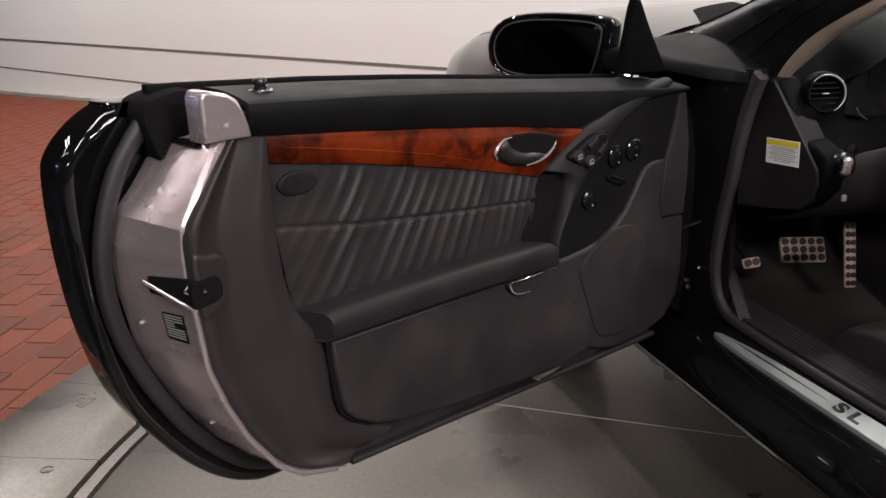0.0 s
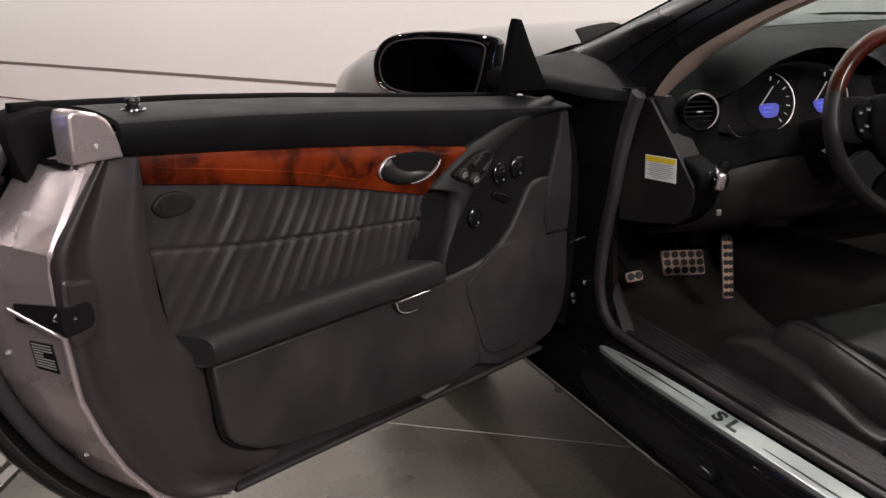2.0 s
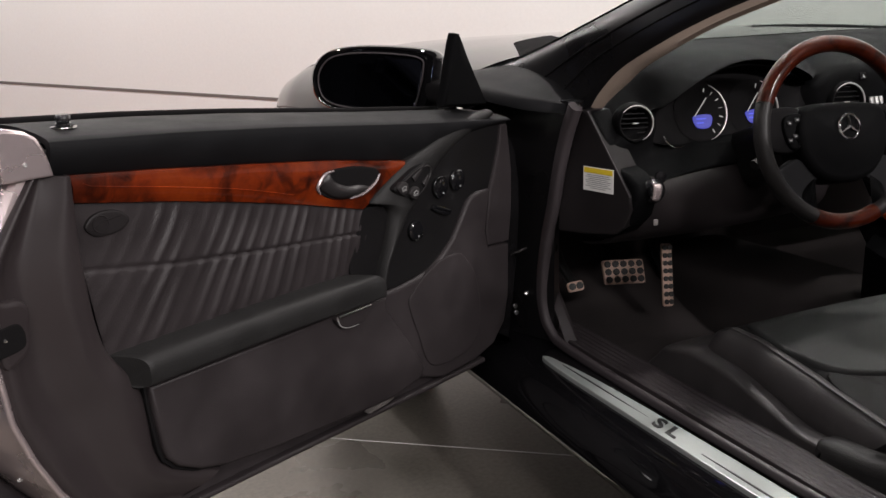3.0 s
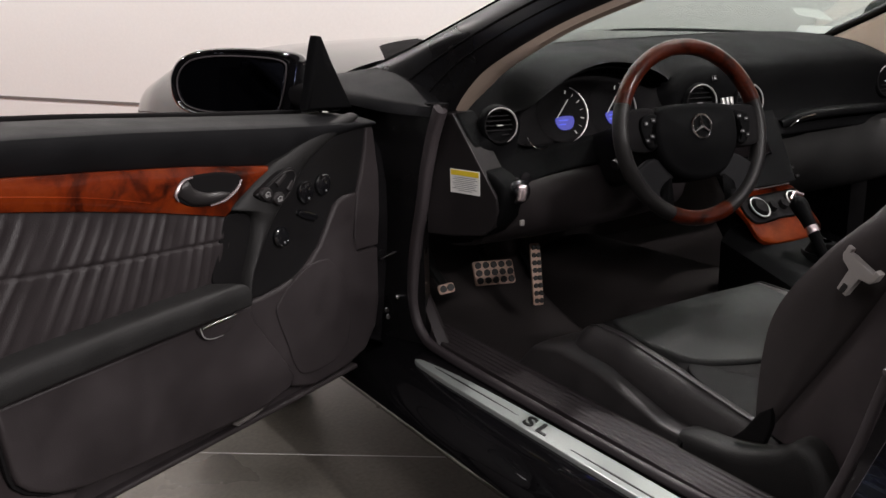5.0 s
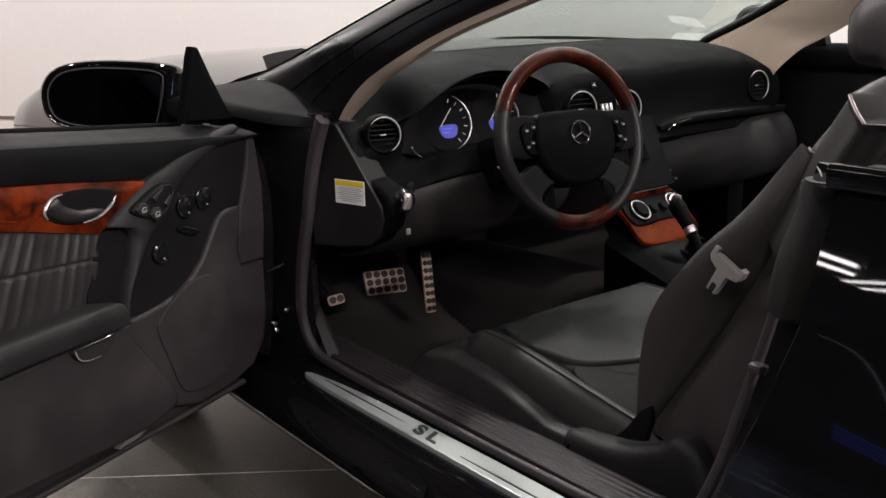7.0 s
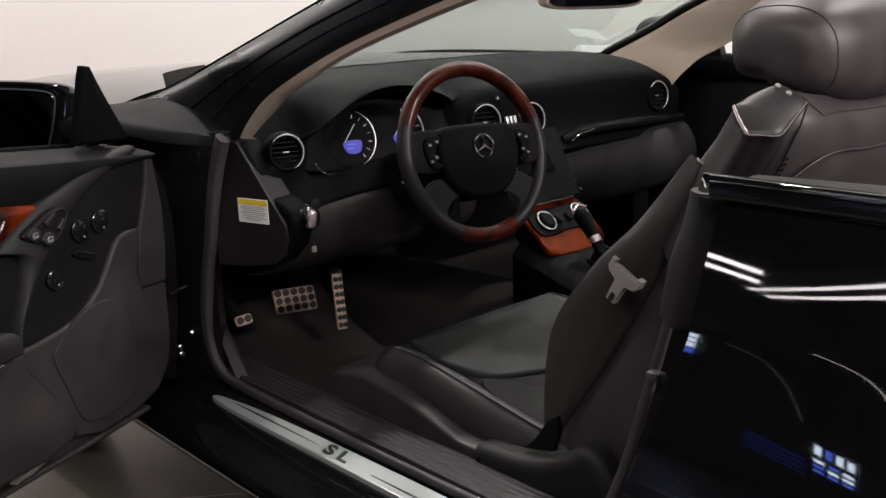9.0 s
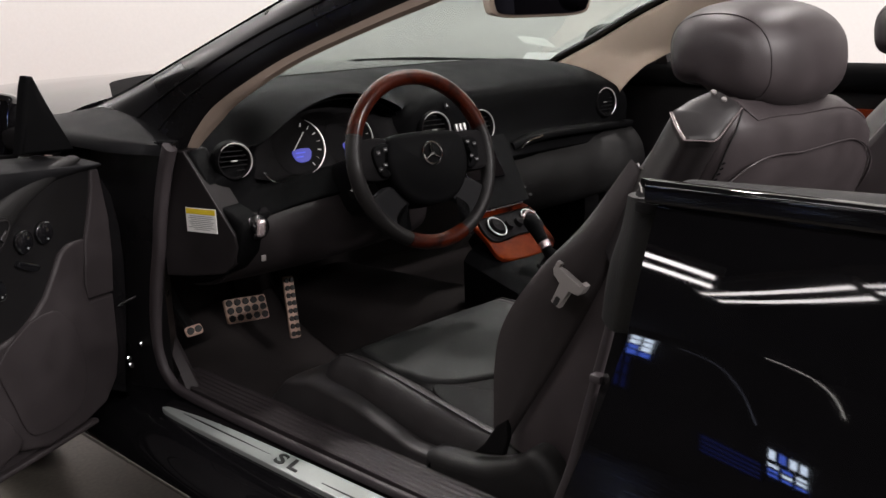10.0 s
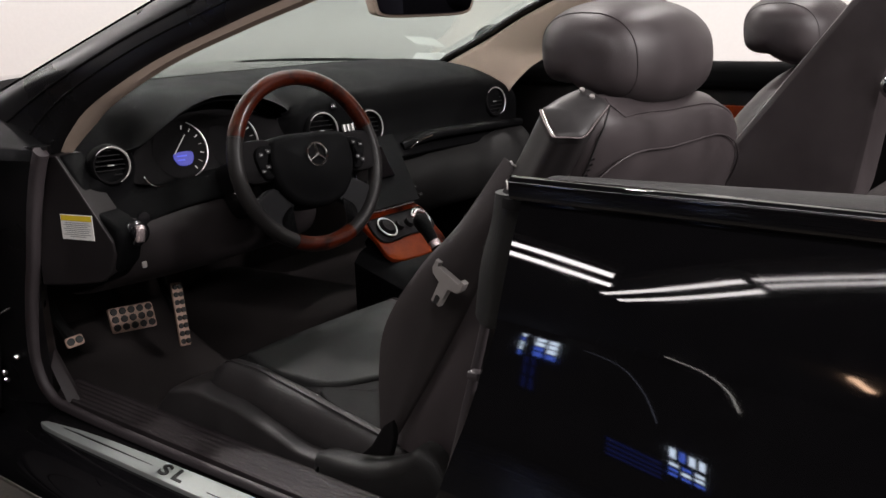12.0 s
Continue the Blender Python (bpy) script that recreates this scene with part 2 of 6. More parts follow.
# ---- mesh helpers ----
def part(name, bm, material, parent=None, label="", sharp=40, matrix=None):
    """Link a bmesh as one mesh object, under a thing or a part."""
    bmesh.ops.recalc_face_normals(bm, faces=bm.faces)
    me = bpy.data.meshes.new(name)
    bm.to_mesh(me)
    bm.free()
    me.materials.append(material)
    me.shade_smooth()
    me.set_sharp_from_angle(angle=radians(sharp))
    ob = new(name, me)
    if matrix is not None:
        ob.matrix_basis = matrix
    if parent is not None:
        ob.parent = parent
    if label:
        tagged(ob, label)
    return ob


def lerp(a, b, s):
    return a + (b - a) * s


def curve(pts, count, closed=False):
    """Catmull-Rom points through a few guides."""
    p = [Vector(q) for q in pts]
    n = len(p)
    spans = n if closed else n - 1
    out = []
    for k in range(count if closed else count + 1):
        f = k * spans / count
        i = min(int(f), spans - 1)
        s = f - i
        if closed:
            a, b, c, d = p[(i - 1) % n], p[i % n], p[(i + 1) % n], p[(i + 2) % n]
        else:
            a, b, c, d = p[max(i - 1, 0)], p[i], p[i + 1], p[min(i + 2, n - 1)]
        out.append(0.5 * ((2 * b) + (c - a) * s + (2 * a - 5 * b + 4 * c - d) * s * s + (3 * b - a - 3 * c + d) * s ** 3))
    return out


def along(pts, x):
    """The value at x of a broken line of (x, value)."""
    return float(np.interp(x, [p[0] for p in pts], [p[1] for p in pts]))


def quads(bm, rings, close_u=False, close_v=False, caps=False):
    """Skin rows of points into quads."""
    vs = [[bm.verts.new(p) for p in r] for r in rings]
    nr, nc = len(vs), len(vs[0])
    for i in range(nr if close_u else nr - 1):
        for j in range(nc if close_v else nc - 1):
            a, b, c, d = vs[i][j], vs[(i + 1) % nr][j], vs[(i + 1) % nr][(j + 1) % nc], vs[i][(j + 1) % nc]
            try:
                bm.faces.new((a, b, c, d))
            except ValueError:
                pass
    if caps:
        bm.faces.new(vs[0])
        bm.faces.new(vs[-1])
    return vs


def sweep(path, profile, up=(0, 0, 1), scale=None, closed=False):
    """Carry a closed 2D profile (side, up) along a path. scale: a factor for each point of the path."""
    bm = bmesh.new()
    p = [Vector(q) for q in path]
    n = len(p)
    rings = []
    for i in range(n):
        if closed:
            t = p[(i + 1) % n] - p[i - 1]
        else:
            t = p[min(i + 1, n - 1)] - p[max(i - 1, 0)]
        t.normalize()
        u = Vector(up)
        side = t.cross(u).normalized()
        u2 = side.cross(t)
        f = scale[i] if scale else 1.0
        rings.append([p[i] + side * (a * f) + u2 * (b * f) for a, b in profile])
    quads(bm, rings, close_u=closed, close_v=True, caps=not closed)
    return bm


def circle(r, n=12, ry=None):
    ry = r if ry is None else ry
    return [(r * math.cos(2 * math.pi * k / n), ry * math.sin(2 * math.pi * k / n)) for k in range(n)]


def rounded(w, h, r, n=3):
    """A rounded rectangle as a 2D profile."""
    out = []
    for cx, cy, a0 in ((w / 2 - r, h / 2 - r, 0), (-w / 2 + r, h / 2 - r, 90), (-w / 2 + r, -h / 2 + r, 180), (w / 2 - r, -h / 2 + r, 270)):
        for k in range(n + 1):
            a = radians(a0 + 90 * k / n)
            out.append((cx + r * math.cos(a), cy + r * math.sin(a)))
    return out


def slab(outline, place, lo, hi, round_=0.004, crown=0.0, steps=2):
    """A plate with rounded edges. outline: 2D points; place(a, b, h) gives the 3D point at height h above the plate's plane."""
    bm = bmesh.new()
    c = sum((Vector(p) for p in outline), Vector((0, 0))) / len(outline)
    n = len(outline)

    def inset(d):
        out = []
        for i in range(n):
            p, q, r = Vector(outline[i - 1]), Vector(outline[i]), Vector(outline[(i + 1) % n])
            e, f = (q - p), (r - q)
            e = e.normalized() if e.length > 1e-9 else f.normalized()
            f = f.normalized() if f.length > 1e-9 else e
            m = (Vector((-e.y, e.x)) + Vector((-f.y, f.x)))
            m = m.normalized() if m.length > 1e-6 else Vector((-e.y, e.x))
            out.append(q + m * d * sgn)
        return out
    area = sum(outline[i - 1][0] * outline[i][1] - outline[i][0] * outline[i - 1][1] for i in range(n))
    sgn = 1 if area > 0 else -1
    rings = [[place(p[0], p[1], lo) for p in outline]]
    for k in range(steps + 1):
        a = math.pi / 2 * k / steps
        ring = inset(round_ * (1 - math.cos(a)))
        rings.append([place(p.x, p.y, hi - round_ + round_ * math.sin(a)) for p in ring])
    rings.append([place(p.x, p.y, hi) for p in inset(round_ + 0.0015)])
    if crown:
        base = inset(round_ + 0.0015)
        for f, g in ((0.75, 0.45), (0.45, 0.82), (0.15, 1.0)):
            rings.append([place(*(c + (p - c) * f), hi + crown * g) for p in base])
    quads(bm, rings, close_v=True, caps=True)
    return bm


def box(x0, y0, z0, x1, y1, z1, bevel=0.004, seg=2):
    bm = bmesh.new()
    bmesh.ops.create_cube(bm, size=1.0, matrix=Matrix.LocRotScale(((x0 + x1) / 2, (y0 + y1) / 2, (z0 + z1) / 2), None, (abs(x1 - x0), abs(y1 - y0), abs(z1 - z0))))
    if bevel:
        bmesh.ops.bevel(bm, geom=bm.edges[:], offset=bevel, segments=seg, affect="EDGES", profile=0.5)
    return bm


def turned(profile, n=32, m=None):
    """A lathe: (radius, height) turned round z, then placed by m."""
    bm = bmesh.new()
    rings = [[(r * math.cos(2 * math.pi * k / n), r * math.sin(2 * math.pi * k / n), h) for k in range(n)] for r, h in profile]
    quads(bm, rings, close_v=True)
    for r in (0, -1):
        ring = [v for v in bm.verts][(0 if r == 0 else len(rings) - 1) * n:][:n]
        try:
            bm.faces.new(ring)
        except ValueError:
            pass
    if m is not None:
        bmesh.ops.transform(bm, matrix=m, verts=bm.verts)
    return bm


def facing(at, normal, up=(0, 0, 1)):
    """A pose at a place whose z axis points along a normal and whose y axis points up."""
    z = Vector(normal).normalized()
    x = Vector(up).cross(z).normalized()
    y = z.cross(x)
    return Matrix.Translation(at) @ Matrix((x, y, z)).transposed().to_4x4()


def ring_bm(r, tube, m, n=32, k=8):
    """A torus placed by m."""
    return turned_ring([(r + tube * math.cos(2 * math.pi * j / k), tube * math.sin(2 * math.pi * j / k)) for j in range(k)], n, m)


def turned_ring(profile, n, m):
    bm = bmesh.new()
    rings = [[(r * math.cos(2 * math.pi * i / n), r * math.sin(2 * math.pi * i / n), h) for r, h in profile] for i in range(n)]
    quads(bm, rings, close_u=True, close_v=True)
    bmesh.ops.transform(bm, matrix=m, verts=bm.verts)
    return bm


def surf(fn, nu, nv, thick=None):
    """A surface fn(s, t) over the unit square; thick: a vector by which a back face lies behind it."""
    bm = bmesh.new()
    top = [[Vector(fn(i / nu, j / nv)) for j in range(nv + 1)] for i in range(nu + 1)]
    a = quads(bm, top)
    if thick is not None:
        tv = Vector(thick)
        b = quads(bm, [[p + tv for p in r] for r in top])
        edge = [(0, j) for j in range(nv)] + [(i, nv) for i in range(nu)] + [(nu, j) for j in range(nv, 0, -1)] + [(i, 0) for i in range(nu, 0, -1)]
        for k in range(len(edge)):
            (i0, j0), (i1, j1) = edge[k], edge[(k + 1) % len(edge)]
            bm.faces.new((a[i0][j0], a[i1][j1], b[i1][j1], b[i0][j0]))
    return bm


def merge(*bms):
    """One bmesh of several."""
    out = bms[0]
    for b in bms[1:]:
        me = bpy.data.meshes.new("scrap")
        b.to_mesh(me)
        b.free()
        out.from_mesh(me)
        bpy.data.meshes.remove(me)
    return out


def holder(name, label, category, group="", kind="", at=(0, 0, 0)):
    ob = new(name)
    ob.location = at
    ob.empty_display_size = 0.1
    return tagged(ob, label, category, group, kind)



# ---- the room ----
TURN_C = Vector((0.10, -0.30, 0.0))


def wall_place(s, h, off):
    """A point s along the white wall, h up, off in front of it."""
    return WALL_P + WALL_D * s + WALL_N * off + Vector((0, 0, h))


def wall_strip(name, s0, s1, profile, material, label):
    """A long moulding: a profile of (off, height) carried along the wall."""
    bm = bmesh.new()
    quads(bm, [[wall_place(s, h, o) for o, h in profile] for s in (s0, s1)], close_v=True, caps=True)
    return tagged(part(name, bm, material), label, "wall", kind="structure")


S0, S1 = -14.0, 18.0
wall_strip("wall_north", S0, S1, [(0, -0.1), (0, ROOM_H), (-0.2, ROOM_H), (-0.2, -0.1)], WALLWHITE, "smooth white painted showroom wall behind the turntable")
wall_strip("baseboard", S0, S1, [(0.0, 0.0), (0.06, 0.0), (0.06, 0.03), (0.0, 0.03)], CONCRETE, "pale stone plinth at the foot of the white wall")
for h0, fall, tall, name_ in ((0.207, 0.030, 0.010, "thin dark joint line along the white wall"), (0.500, 0.0233, 0.019, "grey rail along the white wall")):
    bm = bmesh.new()
    quads(bm, [[wall_place(q, h0 - fall * q + dh, off) for off, dh in ((0.0, 0.0), (0.004, 0.0), (0.004, tall), (0.0, tall))] for q in (-9.0, 6.5)], close_v=True, caps=True)
    tagged(part("trim", bm, DARKLINE), name_, "wall", kind="structure")

# ground sheet of sand bedding, the bricks lie on it
bm = bmesh.new()
quads(bm, [[(-14, -14, -0.055), (-14, 18, -0.055)], [(14, -14, -0.055), (14, 18, -0.055)]])
tagged(part("ground", bm, MORTAR), "sandy bedding under the red brick paving", "ground", kind="structure")

tagged(part("joint_sand", turned_ring([(2.72, -0.05), (13.0, -0.05), (13.0, -0.004), (2.72, -0.004)], 96, Matrix.Translation(TURN_C)), MORTAR), "pale sand swept into the joints of the brick paving", "ground", kind="structure")

# Unseen dark sheet added so that the black paint mirrors no bricks
bm = bmesh.new()
bm.faces.new([bm.verts.new(p) for p in ((-13, -3.0, -0.001), (-2.0, -3.0, -0.001), (-2.0, 0.45, -0.001), (-2.67, 0.45, -0.001), (-5.07, 16.5, -0.001), (-13, 16.5, -0.001))])
tagged(part("floor", bm, DARKFLOOR), "unseen dark floor beside the bricks, darkens the paint's reflections", "floor", kind="structure")

# Unseen floor, added as a reflector for the backs of the seats
bm = bmesh.new()
bm.faces.new([bm.verts.new(p) for p in ((-13, -9, 0.001), (14, -9, 0.001), (14, -3.0, 0.001), (-13, -3.0, 0.001))])
tagged(part("floor", bm, BOUNCEFLOOR), "unseen grey floor added to bounce light onto the seats", "floor", kind="structure")

# closing walls and ceiling
tagged(part("wall_west", box(-13.2, -9, -0.1, -13.0, 17, ROOM_H, 0), HALLDARK), "plain dark wall closing the hall", "wall", kind="structure")
tagged(part("wall_south", box(-13, -9.2, -0.1, 14, -9.0, ROOM_H, 0), HALLDARK), "plain dark wall closing the hall", "wall", kind="structure")
tagged(part("ceiling", box(-13.2, -9.2, ROOM_H, 14, 17, ROOM_H + 0.2, 0), HALLDARK), "dark painted ceiling of the hall", "ceiling", kind="structure")


def tube_fixture():
    """A twin-tube ceiling light: housing with two glass tubes and end caps; the lamps above shine from it."""
    thing = holder("ceiling_light", "grey twin-tube fluorescent ceiling light, added fill rows included", "ceiling light", "ceiling lights")
    part("housing", box(-1.05, -0.25, 0.03, 1.05, 0.25, 0.12, 0.01), FIXTURE, thing)
    for e in (-1.03, 1.03):
        part("end_cap", box(e - 0.02, -0.14, 0.0, e + 0.02, 0.14, 0.035, 0.004), TONGUE, thing)
    return thing


first = tube_fixture()
for k, (lx, ly, lt, *rest_) in enumerate(TUBE_ROWS):
    m = pose(lx, ly, ROOM_H - 0.135, 0, 0, lt)
    if k == 0:
        first.matrix_basis = m
    else:
        copy_thing(first, m)

can = holder("downlight_can", "round grey ceiling downlight", "ceiling light", "downlights")
part("trim_ring", turned_ring([(0.085, 0.0), (0.115, 0.0), (0.11, 0.012), (0.085, 0.012)], 28, Matrix.Identity(4)), FIXTURE, can)
part("cup", turned([(0.086, 0.0), (0.084, 0.05), (0.0, 0.052)], 28), FIXTURE, can)
for k, at in enumerate(SPOTS):
    if k == 0:
        can.matrix_basis = Matrix.Translation(at + Vector((0, 0, 0.005)))
    else:
        copy_thing(can, Matrix.Translation(at + Vector((0, 0, 0.005))))


def far_window(y, w, z0, z1, cols, rows, pale, blue):
    """A grid of small panes in a dark frame, for windows and blue haze: pale sky in the rows named, blue in the rest.
    """
    wd = holder("window", "window panes with blue evening light and its mirrored haze", "window", "windows of the hall", "structure", (-12.98, y, 0))
    for r in range(rows):
        for c in range(cols):
            a, b = lerp(-w / 2, w / 2, c / cols) + 0.015, lerp(-w / 2, w / 2, (c + 1) / cols) - 0.015
            part("pane", box(0.0, a, lerp(z0, z1, r / rows) + 0.02, 0.01, b, lerp(z0, z1, (r + 1) / rows) - 0.02, 0), PALESKY if (r, c) in pale or r in pale else blue, wd)
    for k in range(rows + 1):
        part("mullion", box(0.0, -w / 2 - 0.03, lerp(z0, z1, k / rows) - 0.02, 0.05, w / 2 + 0.03, lerp(z0, z1, k / rows) + 0.02, 0.004), PLASTIC, wd)
    for k in range(cols + 1):
        part("jamb", box(0.0, lerp(-w / 2, w / 2, k / cols) - 0.02, z0, 0.05, lerp(-w / 2, w / 2, k / cols) + 0.02, z1, 0.004), PLASTIC, wd)


far_window(6.185, 0.46, 2.50, 3.32, 2, 4, {3, 2, (1, 0)}, DUSK)
far_window(6.62, 0.12, 2.40, 3.36, 1, 5, {4, 2, 1}, DUSK)
# Dim blue panes added for the haze below the mirrored window
far_window(6.40, 0.26, 1.72, 2.46, 2, 3, set(), BLUEHAZE)
far_window(3.74, 0.60, 1.70, 1.90, 4, 1, {(0, 0), (0, 1), (0, 3)}, DUSK)
far_window(3.74, 0.60, 1.36, 1.66, 3, 3, {(2, 0), (2, 2), (1, 0), (1, 1)}, DUSK)
# Added blue panes again, for the haze left of the second window
far_window(4.56, 0.94, 1.16, 1.56, 1, 4, set(), BLUEHAZE)


def light_strip(label, points, material):
    """An added bent glowing tube on thin hangers under the ceiling, for a streak mirrored in the paint."""
    thing = holder("light_strip", label, "light strip", at=(-11.5, 0, 0))
    line = curve([(0, y, z) for y, z in points], 30)
    part("tube", sweep(line, circle(0.011, 8), up=(1, 0, 0)), material, thing)
    for k in (3, 14, 24):
        part("hanger", sweep([line[k] + Vector((0, 0, 0.01)), (0, line[k].y, ROOM_H)], circle(0.006, 6), up=(1, 0, 0)), PLASTIC, thing)


# Invented tubes: they only make the curved streaks on the rear quarter
light_strip("added curved glowing tube for a streak in the paint", [(3.62, 3.60), (3.05, 3.37), (2.70, 3.00), (2.51, 2.58)], WHITESTREAK)
light_strip("added dim bluish tube for the doubled streak in the paint", [(4.72, 2.98), (4.22, 2.82), (3.84, 2.40), (3.56, 1.96)], DIMSTREAK)
lamp = holder("ceiling_lamp", "small warm ceiling lamp in the dark hall", "ceiling lamp", at=(-9.2, 0.61, ROOM_H))
part("back_plate", box(-0.45, -0.06, -0.04, 0.45, 0.06, 0.0, 0.008), PLASTIC, lamp)
part("bulb", sweep([(-0.42, 0, -0.09), (-0.38, 0, -0.09), (0.38, 0, -0.09), (0.42, 0, -0.09)], circle(0.05, 12), scale=[0.4, 1, 1, 0.4]), WARM, lamp)

# ---- the turntable ----
table = holder("turntable", "round car turntable of worn grey steel plates set flush in the floor", "turntable", kind="structure")


def sector(r0, r1, a0, a1, z0, z1, gap, n=10):
    """A flat plate between two radii and two angles (degrees), with an even gap round it."""
    bm = bmesh.new()
    rows = []
    for k in range(n + 1):
        row = []
        for r, z in ((r0, z0), (r0 + gap, z1 - 0.002), (r0 + gap + 0.003, z1), (r1 - gap - 0.003, z1), (r1 - gap, z1 - 0.002), (r1, z0)):
            da = math.degrees((gap + 0.003 * (z < z1)) / max(r, 0.15)) * 0.5
            a = radians(lerp(a0 + da, a1 - da, k / n))
            row.append(TURN_C + Vector((r * math.cos(a), r * math.sin(a), z)))
        rows.append(row)
    quads(bm, rows)
    for r in (0, -1):
        bm.faces.new([bm.verts[i] for i in ([0, 1, 2, 3, 4, 5] if r == 0 else range(n * 6, n * 6 + 6))]) if bm.verts.ensure_lookup_table() is None else None
    return bm


for k in range(8):
    part("plate", sector(0.12, 2.31, 143.4 + 45 * k, 188.4 + 45 * k, -0.02, 0.0, 0.0015, 16), STEEL, table)
for k in range(8):
    a = radians(143.4 + 45 * k)
    part("seam_strip", box(0.125, -0.002, -0.004, 2.305, 0.002, 0.0012, 0.0008, 1), BRUSHED, table, matrix=Matrix.Translation(TURN_C) @ pose(0, 0, 0, 0, 0, 143.4 + 45 * k))
part("hub_plate", turned([(0.0, -0.02), (0.117, -0.02), (0.117, 0.0), (0.0, 0.0)], 32, Matrix.Translation(TURN_C)), STEEL, table)
part("gap_ring", turned_ring([(2.31, -0.04), (2.365, -0.04), (2.365, -0.012), (2.31, -0.012)], 160, Matrix.Translation(TURN_C)), BLACKRUB, table, "black gap round the turning plate")
part("edge_ring", turned_ring([(2.322, -0.03), (2.352, -0.03), (2.352, -0.002), (2.322, -0.002)], 160, Matrix.Translation(TURN_C)), STEEL, table, "grey steel edge ring")
for k in range(40):
    a0 = 157 + 9 * k
    p = part("apron_plate", sector(2.365, 2.74, a0, a0 + 9, -0.03, 0.003, 0.0015, 4), STEEL, table)
    for da in (1.2,):
        a = radians(a0 + da)
        at = TURN_C + Vector((2.47 * math.cos(a), 2.47 * math.sin(a), 0.003))
        part("bolt", turned([(0.017, -0.01), (0.017, 0.001), (0.013, 0.002), (0.011, -0.002), (0.006, -0.002), (0.006, 0.001), (0.003, 0.001)], 14, Matrix.Translation(at)), STEEL, p)



# ---- the car ----
car = holder("convertible", "glossy black open two-seat convertible with its driver door open", "car")

# sill with its bright plate


def rocker(side):
    """The painted sill under the door opening."""
    prof = [(-0.70, 0.372), (-0.83, 0.372), (-0.875, 0.362), (-0.905, 0.335), (-0.914, 0.318), (-0.910, 0.304), (-0.898, 0.292), (-0.86, 0.268), (-0.81, 0.235), (-0.76, 0.19), (-0.73, 0.14), (-0.60, 0.13), (-0.60, 0.30)]
    bm = bmesh.new()
    quads(bm, [[(side * -x, y, z) for x, z in prof] for y in np.linspace(0.55, -1.3, 20)], close_v=True, caps=True)
    return bm


part("sill", rocker(-1), PAINT, car)
part("sill", rocker(1), PAINT, car)


def sill_plate():
    """The tapering brushed strip on the sill."""
    pts = [(-0.818, 0.0), (-0.8235, -0.04), (-0.825, -0.15), (-0.822, -0.45), (-0.815, -0.85), (-0.80, -1.02), (-0.775, -0.98), (-0.768, -0.70), (-0.774, -0.40), (-0.786, -0.15), (-0.803, -0.02), (-0.81, 0.0)]
    o = [(p.x, p.y) for p in curve([(a, b, 0) for a, b in pts], 60, True)]
    return slab(o, lambda a, b, h: (a, b, 0.372 + h), 0.0, 0.009, 0.003)


plate = part("sill_plate", sill_plate(), SILLSTEEL, car, "brushed steel sill plate with dark lettering")


def words(name, text, size, m, material, parent, label="", depth=0.0006):
    """Raised writing in the built-in font, as a mesh."""
    cu = bpy.data.curves.new(name, "FONT")
    cu.body, cu.size, cu.extrude, cu.align_x, cu.align_y = text, size, depth, "CENTER", "CENTER"
    cu.offset, cu.shear, cu.space_character = 0.0012, -0.28, 1.45
    tmp = new(name, cu)
    dg = bpy.context.evaluated_depsgraph_get()
    me = bpy.data.meshes.new_from_object(tmp.evaluated_get(dg))
    bpy.data.objects.remove(tmp)
    me.materials.clear()
    me.materials.append(material)
    ob = new(name, me)
    ob.matrix_basis = m
    ob.parent = parent
    if label:
        tagged(ob, label)
    return ob


words("lettering", "SL", 0.040, Matrix.Translation((-0.799, -0.385, 0.3818)) @ pose(0, 0, 0, 0, 0, -90) @ Matrix.Diagonal((1.35, 1.0, 1, 1)), BLACKRUB, plate, "dark slanted letters SL")
for yy in ((-0.06, -0.33), (-0.48, -0.80)):
    part("groove", sweep([(lerp(-0.806, -0.80, s), lerp(yy[0], yy[1], s), 0.3812) for s in (0, 0.3, 0.7, 1)], rounded(0.0035, 0.002, 0.0009, 2), scale=[0.5, 1.2, 0.8, 0.1]), BLACKRUB, plate)

# rubber seal round the door opening
seal_path = curve([(-0.752, -0.014, 0.884), (-0.752, 0.017, 0.826), (-0.752, 0.044, 0.755), (-0.753, 0.066, 0.67), (-0.754, 0.088, 0.60), (-0.755, 0.104, 0.52), (-0.755, 0.104, 0.450), (-0.754, 0.075, 0.400), (-0.753, -0.02, 0.381), (-0.752, -0.5, 0.381), (-0.75, -0.80, 0.390), (-0.75, -0.885, 0.43), (-0.75, -0.93, 0.52), (-0.75, -0.965, 0.64), (-0.75, -0.995, 0.75), (-0.75, -1.018, 0.86), (-0.75, -1.022, 0.905)], 96)
part("door_seal", sweep(seal_path, rounded(0.026, 0.020, 0.008), up=(1, 0, 0), scale=[along([(0, 1.15), (30, 1.10), (44, 0.85), (54, 0.62), (66, 0.62), (78, 0.50), (96, 0.42)], k) for k in range(97)]), RUBBER, car, "grey rubber weather seal round the door opening", sharp=50)
part("seal_clip", box(-0.768, -0.992, 0.672, -0.750, -0.974, 0.684, 0.004), RUBBER, car)

# ribbed inner sill cover
def tread():
    bm = bmesh.new()
    prof = []
    for k in range(25):
        x = lerp(-0.738, -0.655, k / 24)
        prof.append((x, 0.389 - 0.006 * k / 24 + (0.0022 if k % 4 in (1, 2) else 0)))
    prof += [(-0.645, 0.37), (-0.64, 0.25), (-0.70, 0.25), (-0.738, 0.30)]
    quads(bm, [[(x, y, z) for x, z in prof] for y in np.linspace(0.13, -0.98, 12)], close_v=True, caps=True)
    return bm


